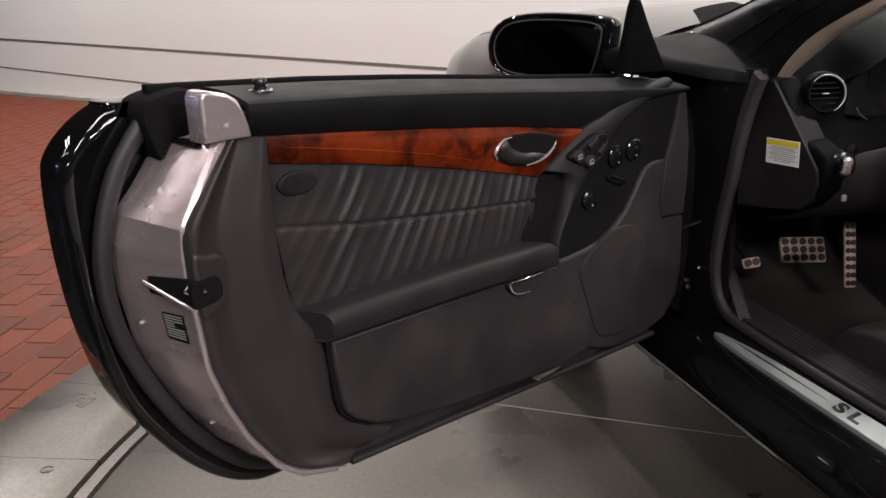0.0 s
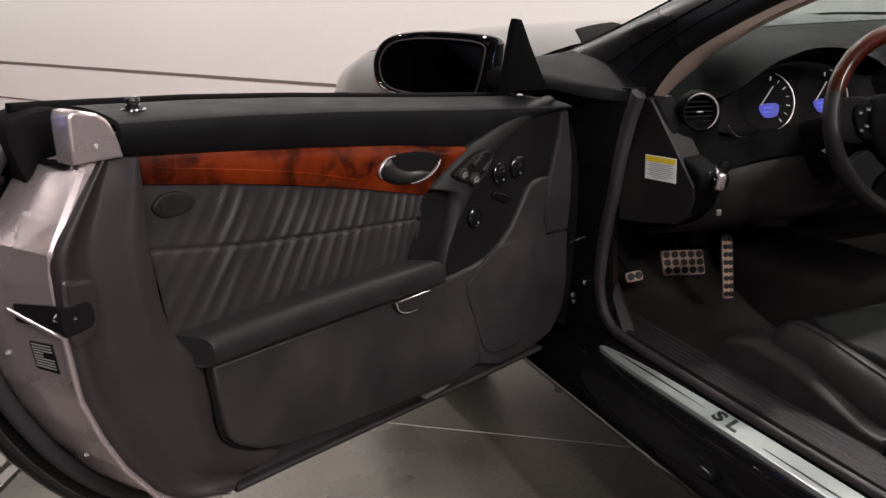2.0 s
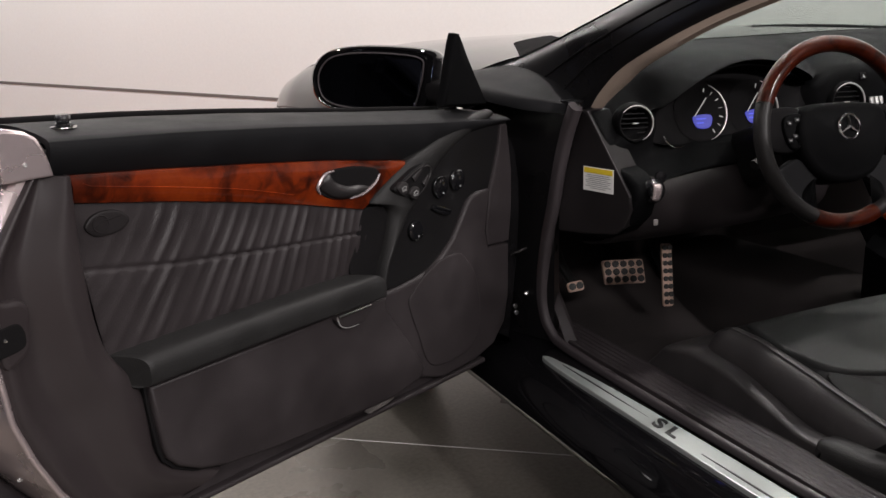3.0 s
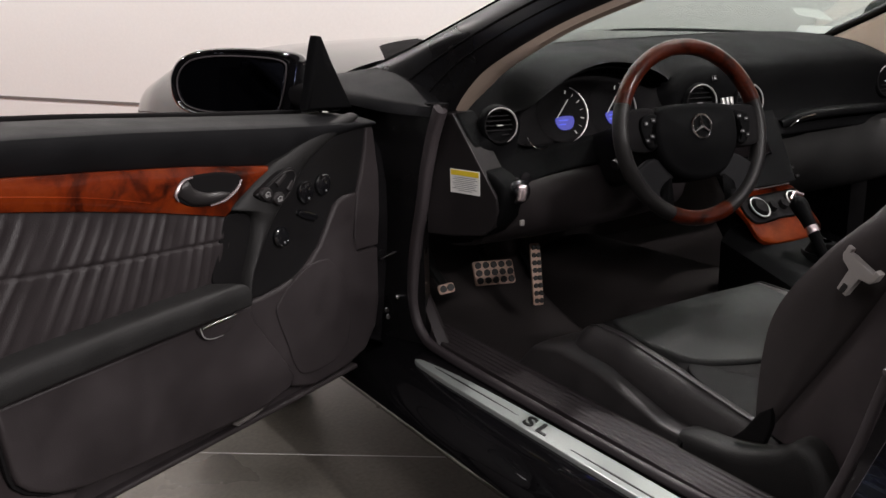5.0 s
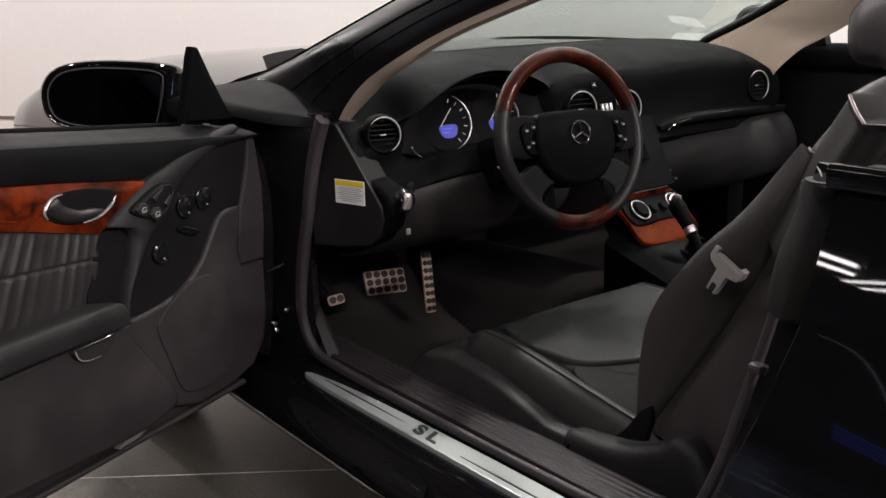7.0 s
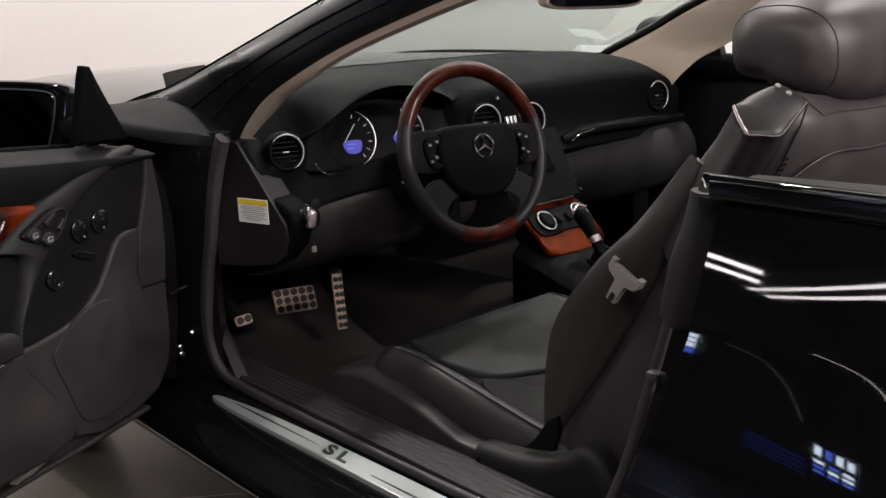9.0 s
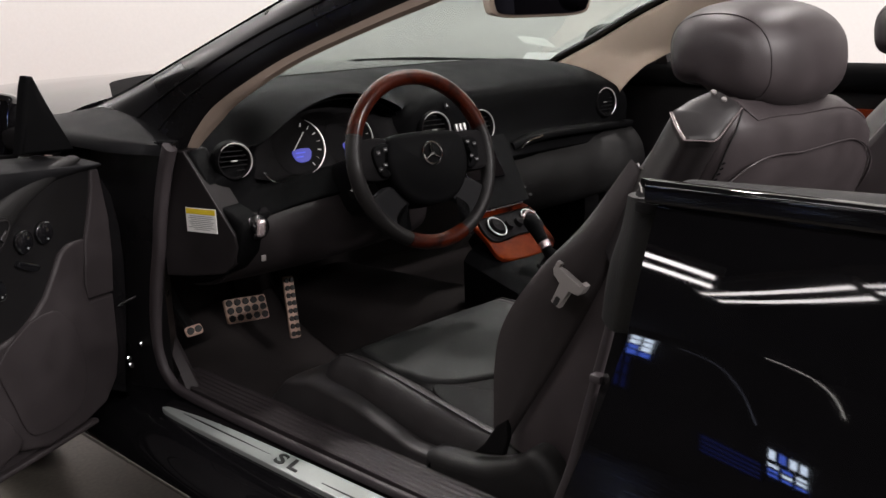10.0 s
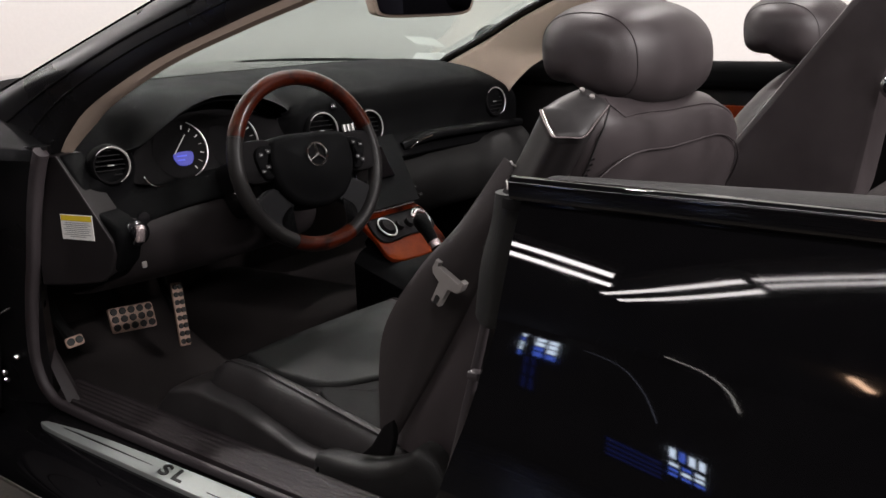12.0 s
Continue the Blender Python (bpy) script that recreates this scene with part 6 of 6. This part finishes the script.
def bolster(e):
    """The side roll of the cushion: a soft crest, an inner slope and a tall outer face, drawn down at the front."""
    sect = curve2([(0.182, -0.030), (0.192, -0.010), (0.206, 0.001), (0.222, 0.004), (0.240, -0.006), (0.252, -0.030), (0.254, -0.060), (0.240, -0.085), (0.215, -0.095)], 24)
    def f(s, t):
        y = lerp(-0.88, -0.246, 1 - (1 - s) ** 1.5)
        c = along(CREST, y)
        p = sect[int(round(t * 24))]
        shut = min(1.0, ((-0.240 - y) / 0.035)) ** 0.5 if y > -0.275 else 1.0
        narrow = lerp(1.0, 0.70, max(0.0, min(1.0, (-0.50 - y) / 0.28)))
        return (e * (0.222 + (p.x - 0.222) * narrow * (0.45 + 0.55 * shut)), y + 0.010 * math.sin(math.pi * t) * (1 - shut), c + p.y * narrow * (0.5 + 0.5 * shut))
    return surf(f, 48, 24)


def back_pt(s, t, grow=1.0):
    """The backrest's skin: s round it (0 outer side, 0.25 front, 0.5 inner side, 0.75 rear), t up."""
    y = along([(0, -0.812), (0.3, -0.868), (0.6, -0.924), (0.75, -0.9675), (0.85, -0.9935), (0.93, -1.0125), (0.97, -1.02), (1, -1.02)], t)
    w = along([(0, 0.244), (0.45, 0.240), (0.80, 0.236), (0.92, 0.234), (0.97, 0.222), (1.0, 0.185)], t) * grow
    d = along([(0, 0.165), (0.15, 0.145), (0.3, 0.124), (0.6, 0.086), (0.75, 0.0825), (0.85, 0.0765), (0.93, 0.0625), (0.97, 0.045), (1.0, 0.018)], t) * grow
    a = 2 * math.pi * s
    c, q = math.cos(a), math.sin(a)
    x = w * math.copysign(abs(c) ** 0.45, c)
    outer = max(0.0, min(1.0, (x - 0.08) / 0.12))
    inner = max(0.0, (-x - 0.06) / 0.18)
    z = 0.44 + t * (0.542 + 0.018 * outer - 0.055 * inner ** 2)
    bol = 0.020 * math.exp(-((abs(x) - 0.19) / 0.05) ** 2) * (1 if q > 0 else 0) * math.sin(math.pi * min(1, t))
    return Vector((x, y + d * math.copysign(abs(q) ** 0.55, q) + bol, z))


def make_seat(side):
    """One leather seat with its base, backrest and headrest; side -1 is the driver's. Local x points outward."""
    place = Matrix.Translation((0.365 * side, 0, 0)) @ Matrix.Diagonal((side, 1, 1, 1))

    def put(bm):
        bmesh.ops.transform(bm, matrix=place, verts=bm.verts)
        return bm
    seat = part("driver_seat" if side < 0 else "passenger_seat", put(surf(seat_cushion, 40, 36, (0, 0, -0.05))), BASESHADED, car, "dark grey leather bucket seat", sharp=70)
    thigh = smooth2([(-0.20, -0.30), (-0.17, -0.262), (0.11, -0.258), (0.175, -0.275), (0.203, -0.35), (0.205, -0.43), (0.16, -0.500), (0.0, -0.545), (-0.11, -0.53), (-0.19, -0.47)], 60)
    part("thigh_pad", put(slab(thigh, lambda a, b, h: (a, b, cushion_z(b) + h - 2.2 * max(0, b + 0.315) ** 2 * 4), -0.02, 0.008, 0.008, crown=0.008, steps=4)), PADSHADED, seat, "smooth leather thigh pad")
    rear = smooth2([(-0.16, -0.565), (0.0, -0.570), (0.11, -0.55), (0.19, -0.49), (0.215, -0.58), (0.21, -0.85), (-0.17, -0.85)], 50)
    # The insert's shade is put into its darker leather colour
    part("seat_insert", put(slab(rear, lambda a, b, h: (a, b, cushion_z(b) + h + 0.001), -0.02, 0.004, 0.004, crown=0.003)), BASESHADED, seat, "leather seat insert, shade put into its colour")
    for e in (1, -1):
        part("bolster", put(bolster(e)), CUSHIONSHADED, seat, "padded leather side bolster", sharp=80)
        part("piping", put(sweep([(e * 0.226, y, along(CREST, y) + 0.0045) for y in np.linspace(-0.275, -0.80, 30)], circle(0.0020, 6))), CUSHIONSHADED, seat)
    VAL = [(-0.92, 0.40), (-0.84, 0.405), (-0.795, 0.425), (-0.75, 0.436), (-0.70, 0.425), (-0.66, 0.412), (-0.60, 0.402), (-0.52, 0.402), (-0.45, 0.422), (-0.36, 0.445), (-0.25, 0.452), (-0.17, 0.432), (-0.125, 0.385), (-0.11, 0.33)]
    part("seat_valance", put(surf(lambda s, t: (0.225 + 0.060 * math.sin(math.pi * 0.5 * min(1, (1 - t) * 4.5)), lerp(-0.92, -0.11, s), lerp(0.25, along(VAL, lerp(-0.92, -0.11, s)), 1 - (1 - t) ** 1.9)), 54, 24, (-0.05, 0, 0))), CUSHIONSHADED, seat, "grey leather seat valance", sharp=80)
    hump = smooth2([(-0.90, 0.27), (-0.868, 0.37), (-0.845, 0.425), (-0.815, 0.470), (-0.785, 0.478), (-0.755, 0.455), (-0.715, 0.434), (-0.66, 0.418), (-0.575, 0.410), (-0.560, 0.392), (-0.556, 0.34), (-0.56, 0.27)], 60)
    part("pivot_cover", put(slab(hump, lambda a, b, h: (0.250 + h, a, b), 0.0, 0.044, 0.020, steps=4)), ARMGREY, seat, "dark plastic seat pivot cover")
    part("seat_base", put(box(-0.22, -0.85, 0.225, 0.22, -0.28, 0.42, 0.02)), PLASTIC, seat)
    bm = bmesh.new()
    quads(bm, [[back_pt(k / 64, t / 30) for k in range(64)] for t in range(31)], close_v=True, caps=True)
    part("backrest", put(bm), SEAT, seat, "dark grey leather backrest", sharp=80)
    # stitched seams on the back and the raised lower field
    part("back_seam", put(sweep([back_pt(s, t, 1.006) for s, t in [(p.x, p.y) for p in curve([(0.965, 0.55, 0), (0.945, 0.75, 0), (0.92, 0.90, 0), (0.89, 0.975, 0)], 30)]], circle(0.0012, 6))), ARMGREY, seat)
    part("back_field", put(surf(lambda s, t: back_pt(lerp(0.945, 0.56, s), lerp(0.05, 0.885 - 0.16 * abs(2 * s - 1) ** 2.2, t), 1.045 + 0.04 * math.sin(math.pi * s) ** 0.4 * math.sin(math.pi * min(1, t * 0.9 + 0.1)) ** 0.5), 30, 24)), SEAT, seat, "raised leather field on the back", sharp=80)
    part("field_piping", put(sweep([back_pt(lerp(0.945, 0.56, s), 0.885 - 0.16 * abs(2 * s - 1) ** 2.2, 1.055 + 0.03 * math.sin(math.pi * s) ** 0.4) for s in np.linspace(0, 1, 40)], circle(0.0013, 6))), SEAT, seat)
    for k in range(14):
        t = lerp(0.70, 0.86, k / 13)
        part("stitch", put(sweep([back_pt(0.958 - 0.14 * (t - 0.62), t, 1.012), back_pt(0.950 - 0.14 * (t - 0.62), t + 0.003, 1.012)], circle(0.0012, 5))), VOID, seat)
    # plastic shoulder column with its cap, a bright line and two buttons
    face = [Vector(p) for p in ((0.240, -0.980, 0.982), (0.226, -0.981, 0.988), (0.203, -0.987, 0.997), (0.175, -1.000, 1.005), (0.169, -1.016, 1.000), (0.174, -1.039, 0.985), (0.205, -1.039, 0.968), (0.235, -1.039, 0.953), (0.250, -1.026, 0.953), (0.261, -1.012, 0.953), (0.253, -0.997, 0.966))]
    face = [p + Vector((0.022, -0.014, 0.003)) for p in face]
    mid = sum(face, Vector()) / len(face)
    lift = Vector((0.42, -0.42, 0.80)).normalized()
    rim = curve(face, 66, True)
    bm = bmesh.new()
    quads(bm, [[mid + (p - mid) * f + lift * h for p in rim] for f, h in ((0.10, 0.0050), (0.45, 0.0045), (0.80, 0.0030), (0.94, 0.0010), (1.0, -0.0035), (1.0, -0.012))], close_v=True, caps=True)
    part("shoulder_cap", put(bm), CAPGREY, seat, "black plastic shoulder cap", sharp=60)
    bm = bmesh.new()
    quads(bm, [[mid + (p - mid) * f + lift * h + Vector((-0.004, 0.088, -0.150)) * q for p in rim] for f, h, q in ((0.97, -0.006, 0.0), (1.0, -0.010, 0.0), (1.02, -0.012, 0.3), (1.06, -0.012, 0.7), (1.10, -0.012, 1.1))], close_v=True, caps=True)
    part("shoulder_column", put(bm), COLUMN, seat, "black plastic belt outlet column", sharp=50)
    part("cap_line", put(sweep(curve([face[0] + lift * 0.001, face[10] + lift * 0.001, face[9] + lift * 0.001], 12), circle(0.0022, 8), up=lift)), SILVER, seat, "bright line round the shoulder cap")
    part("cap_line", put(sweep(curve([face[9] + lift * 0.001, face[8], face[7] - lift * 0.0005, face[6], face[5]], 24), circle(0.0010, 6), up=lift)), SILVER, seat)
    for q in (Vector((0.203, -1.017, 1.003)), Vector((0.204, -1.032, 0.995))):
        part("shoulder_button", put(turned([(0.0038, 0.0), (0.0034, 0.0025), (0, 0.003)], 12, facing(q + lift * 0.0035, lift, (0, 1, 0)))), TONGUE, seat)

    # headrest with a rounded end cap, a seam and a hollow under its front
    def rest(s, t):
        a, b = 2 * math.pi * s, math.pi * (t - 0.5)
        c, q = math.cos(a), math.sin(a)
        cb, sb = max(0.0, math.cos(b)) ** 0.60, math.copysign(abs(math.sin(b)) ** 0.95, math.sin(b))
        hollow = 0.034 * max(0, -q) ** 2 * max(0.0, min(1.0, (c + 0.5) / 0.9)) ** 2
        return (0.154 * sb, -0.979 + 0.094 * cb * math.copysign(abs(c) ** 0.80, c) + 0.012 * q * cb, 1.041 + cb * (0.076 * math.copysign(abs(q) ** 0.78, q) + hollow))
    bm = bmesh.new()
    quads(bm, [[rest(k / 48, t / 34) for k in range(48)] for t in range(35)], close_v=True)
    bmesh.ops.remove_doubles(bm, verts=bm.verts, dist=0.003)
    part("headrest", put(bm), SEAT, seat, "rounded grey leather headrest", sharp=80)
    for tt in (0.225, 0.775):
        part("headrest_seam", put(sweep([Vector(rest(k / 48, tt)) for k in range(48)], circle(0.0011, 5), up=(1, 0, 0), closed=True)), SEAT, seat)
    for q in (-0.06, 0.06):
        part("headrest_post", put(sweep([(q, -1.045, 0.93), (q, -1.02, 1.01)], circle(0.0065, 10), up=(1, 0, 0))), CHROME, seat)
    for s0, s1, t0, t1 in ((0.905, 0.845, 0.995, 0.955), (0.845, 0.77, 0.955, 0.975), (0.77, 0.66, 0.975, 0.955)):
        part("yoke_seam", put(sweep([back_pt(lerp(s0, s1, k / 8), lerp(t0, t1, k / 8), 1.004) for k in range(9)], circle(0.0010, 6))), SEAT, seat)
    # belt: a loose, wide-hanging strap with its tongue
    SL_, SR_ = [(-0.934, 0.922), (-0.87, 0.83), (-0.80, 0.754), (-0.72, 0.636), (-0.690, 0.46)], [(-0.956, 0.907), (-0.925, 0.83), (-0.893, 0.755), (-0.825, 0.636), (-0.712, 0.46)]
    cl, cr = curve2(SL_, 36), curve2(SR_, 36)
    part("belt_strap", put(surf(lambda s, t: (0.256 + 0.018 * math.sin(math.pi * s) + 0.012 * math.sin(3.1 * t + 2.0 * s) * math.sin(math.pi * s) - 0.010 * max(0, t - 0.7) / 0.3, lerp(cl[int(round(s * 36))].x, cr[int(round(s * 36))].x, t), lerp(cl[int(round(s * 36))].y, cr[int(round(s * 36))].y, t)), 36, 10, (-0.0015, 0, 0))), STRAP, seat, "grey belt webbing", sharp=80)
    part("belt_guide", put(sweep([(0.256, -0.956, 0.910), (0.262, -0.951, 0.915), (0.258, -0.946, 0.918)], circle(0.0015, 8), up=(1, 0, 0))), TONGUE, seat)
    T = facing((0.286, -0.856, 0.748), (1, 0, 0), (0, -0.50, 0.86))
    part("belt_tongue", put(slab([(-0.036, 0.010), (-0.036, 0.026), (-0.026, 0.026), (-0.026, 0.018), (0.026, 0.018), (0.026, 0.026), (0.036, 0.026), (0.036, 0.008), (0.030, 0.0), (0.012, -0.006), (0.010, -0.046), (-0.010, -0.046), (-0.012, -0.006), (-0.030, 0.0)], lambda a, b, h: T @ Vector((a * 0.78, b * 0.80, h)), -0.004, 0.006, 0.002)), TONGUE, seat, "pale grey belt tongue")
    part("tongue_slot", put(slab(rounded(0.009, 0.016, 0.003), lambda a, b, h: T @ Vector((a * 0.86, b * 0.86 - 0.029, h)), 0.004, 0.0068, 0.0004)), BLACKRUB, seat)
    part("belt_anchor", put(slab([(-0.652, 0.424), (-0.674, 0.446), (-0.700, 0.484), (-0.722, 0.500), (-0.724, 0.470), (-0.714, 0.438)], lambda a, b, h: (0.254 + h, a, b), 0.0, 0.010, 0.003)), VOID, seat)
    return seat


make_seat(-1)
make_seat(1)

# raised padded bar behind the seats
part("roll_bar_cover", slab([(-0.80, 0.62), (-0.93, 0.79), (-1.17, 1.10), (-1.30, 1.24), (-1.36, 1.22), (-1.235, 0.99), (-1.205, 0.80), (-1.15, 0.62)], lambda a, b, h: (0.0 - h, a, b), -0.10, 0.0, 0.012), SEAT, car, "grey padded cover of the raised roll bar")
part("bar_bolt", turned([(0.018, 0.0), (0.018, 0.02), (0.012, 0.026), (0.0, 0.026)], 16, facing((-0.0, -1.25, 0.97), (-1, 0, 0))), CHROME, car)

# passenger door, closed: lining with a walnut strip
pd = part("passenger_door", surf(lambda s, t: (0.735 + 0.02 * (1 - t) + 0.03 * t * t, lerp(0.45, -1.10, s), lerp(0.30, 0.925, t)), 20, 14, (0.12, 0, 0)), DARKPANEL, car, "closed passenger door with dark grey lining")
part("top_pad", sweep([(0.775, y, 0.918) for y in np.linspace(0.04, -1.10, 12)], rounded(0.09, 0.07, 0.025)), DASHMAT, pd)
part("wood_trim", surf(lambda s, t: (0.722, lerp(-0.55, -1.0, s), lerp(0.800, 0.845, t)), 20, 4, (0.02, 0, 0)), WOOD, pd, "red burl walnut strip")
part("mirror_sail", slab([(0.02, 0.94), (-0.16, 0.95), (-0.15, 0.985), (0.06, 0.96)], lambda a, b, h: (0.74 + h, a, b), 0.0, 0.03, 0.006), PLASTIC, pd)
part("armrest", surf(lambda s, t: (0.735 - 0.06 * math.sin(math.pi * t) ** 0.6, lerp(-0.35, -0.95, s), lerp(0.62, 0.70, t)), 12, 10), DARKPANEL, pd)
PM = facing((0.985, 0.12, 0.985), (-0.35, -1, 0))
part("mirror_housing", slab([(p.x, p.y) for p in curve([(a, b, 0) for a, b in head], 40, True)], lambda a, b, h: PM @ Vector((a, b, h)), -0.08, 0.0, 0.02, steps=3), PAINT, pd)
part("mirror_pane", slab([(p.x * 0.86, p.y * 0.84) for p in curve([(a, b, 0) for a, b in head], 40, True)], lambda a, b, h: PM @ Vector((a, b, h)), -0.002, 0.003, 0.001), MIRRORGLASS, pd)


# ---- red brick paving round the turntable ----
paving = holder("brick_paving", "red brick paving laid in running bond round the turntable", "pavement", kind="structure")
BR_L, BR_W, BR_GAP = 0.225, 0.112, 0.005
BR_A = Vector((0.40, 0.916, 0)).normalized()
BR_B = Vector((0.916, -0.40, 0)).normalized()


def brick_mesh():
    bm = box(-BR_L / 2 + BR_GAP / 2, -BR_W / 2 + BR_GAP / 2, -0.05, BR_L / 2 - BR_GAP / 2, BR_W / 2 - BR_GAP / 2, 0.0, 0.004, 1)
    me = bpy.data.meshes.new("brick")
    bm.to_mesh(me)
    bm.free()
    me.materials.append(BRICK)
    return me


brick = brick_mesh()
near, far = [], []
for r in range(-80, 110):
    for c in range(-40, 60):
        at = Vector((-2.37, 1.40, 0)) + BR_B * (r * BR_W) + BR_A * ((c + 0.5 * (r % 2)) * BR_L)
        rad = (at - TURN_C).length
        if at.x < -2.75 - 0.15 * (at.y - 1.0) or (at.y < 0.5 and at.x < -1.9) or rad < 2.66 or (at - WALL_P).dot(WALL_N) < 0.10:
            continue
        if -8.8 < at.x < 6 and -6 < at.y < 14:
            d = (at - Vector((-2.4, 1.6, 0))).length
            (near if d < 1.55 else far).append((d, at))
near.sort(key=lambda q: q[0])
turn = Matrix((BR_A, BR_B, Vector((0, 0, 1)))).transposed().to_4x4()
rng = random.Random(5)
for d, at in near[:290]:
    ob = new("brick", brick)
    ob.matrix_basis = Matrix.Translation(at + Vector((0, 0, rng.uniform(-0.002, 0.001)))) @ turn @ pose(0, 0, 0, rng.uniform(-0.4, 0.4), rng.uniform(-0.3, 0.3), rng.uniform(-0.4, 0.4))
    ob.parent = paving
verts, faces = [], []
for d, at in near[290:] + far:
    dz = rng.uniform(-0.002, 0.001)
    b = len(verts)
    for hz, g in ((-0.05, BR_GAP / 2), (-0.004, BR_GAP / 2), (0.0, BR_GAP / 2 + 0.004)):
        for sa, sb in ((-1, -1), (1, -1), (1, 1), (-1, 1)):
            verts.append(tuple(at + BR_A * (sa * (BR_L / 2 - g)) + BR_B * (sb * (BR_W / 2 - g)) + Vector((0, 0, hz + dz))))
    for lv in (0, 4):
        for k in range(4):
            faces.append((b + lv + k, b + lv + (k + 1) % 4, b + lv + 4 + (k + 1) % 4, b + lv + 4 + k))
    faces.append((b + 8, b + 9, b + 10, b + 11))
me = bpy.data.meshes.new("brick_field")
me.from_pydata(verts, [], faces)
me.materials.append(BRICK)
ob = new("brick_field", me)
ob.parent = paving
tagged(ob, kind="stuff")
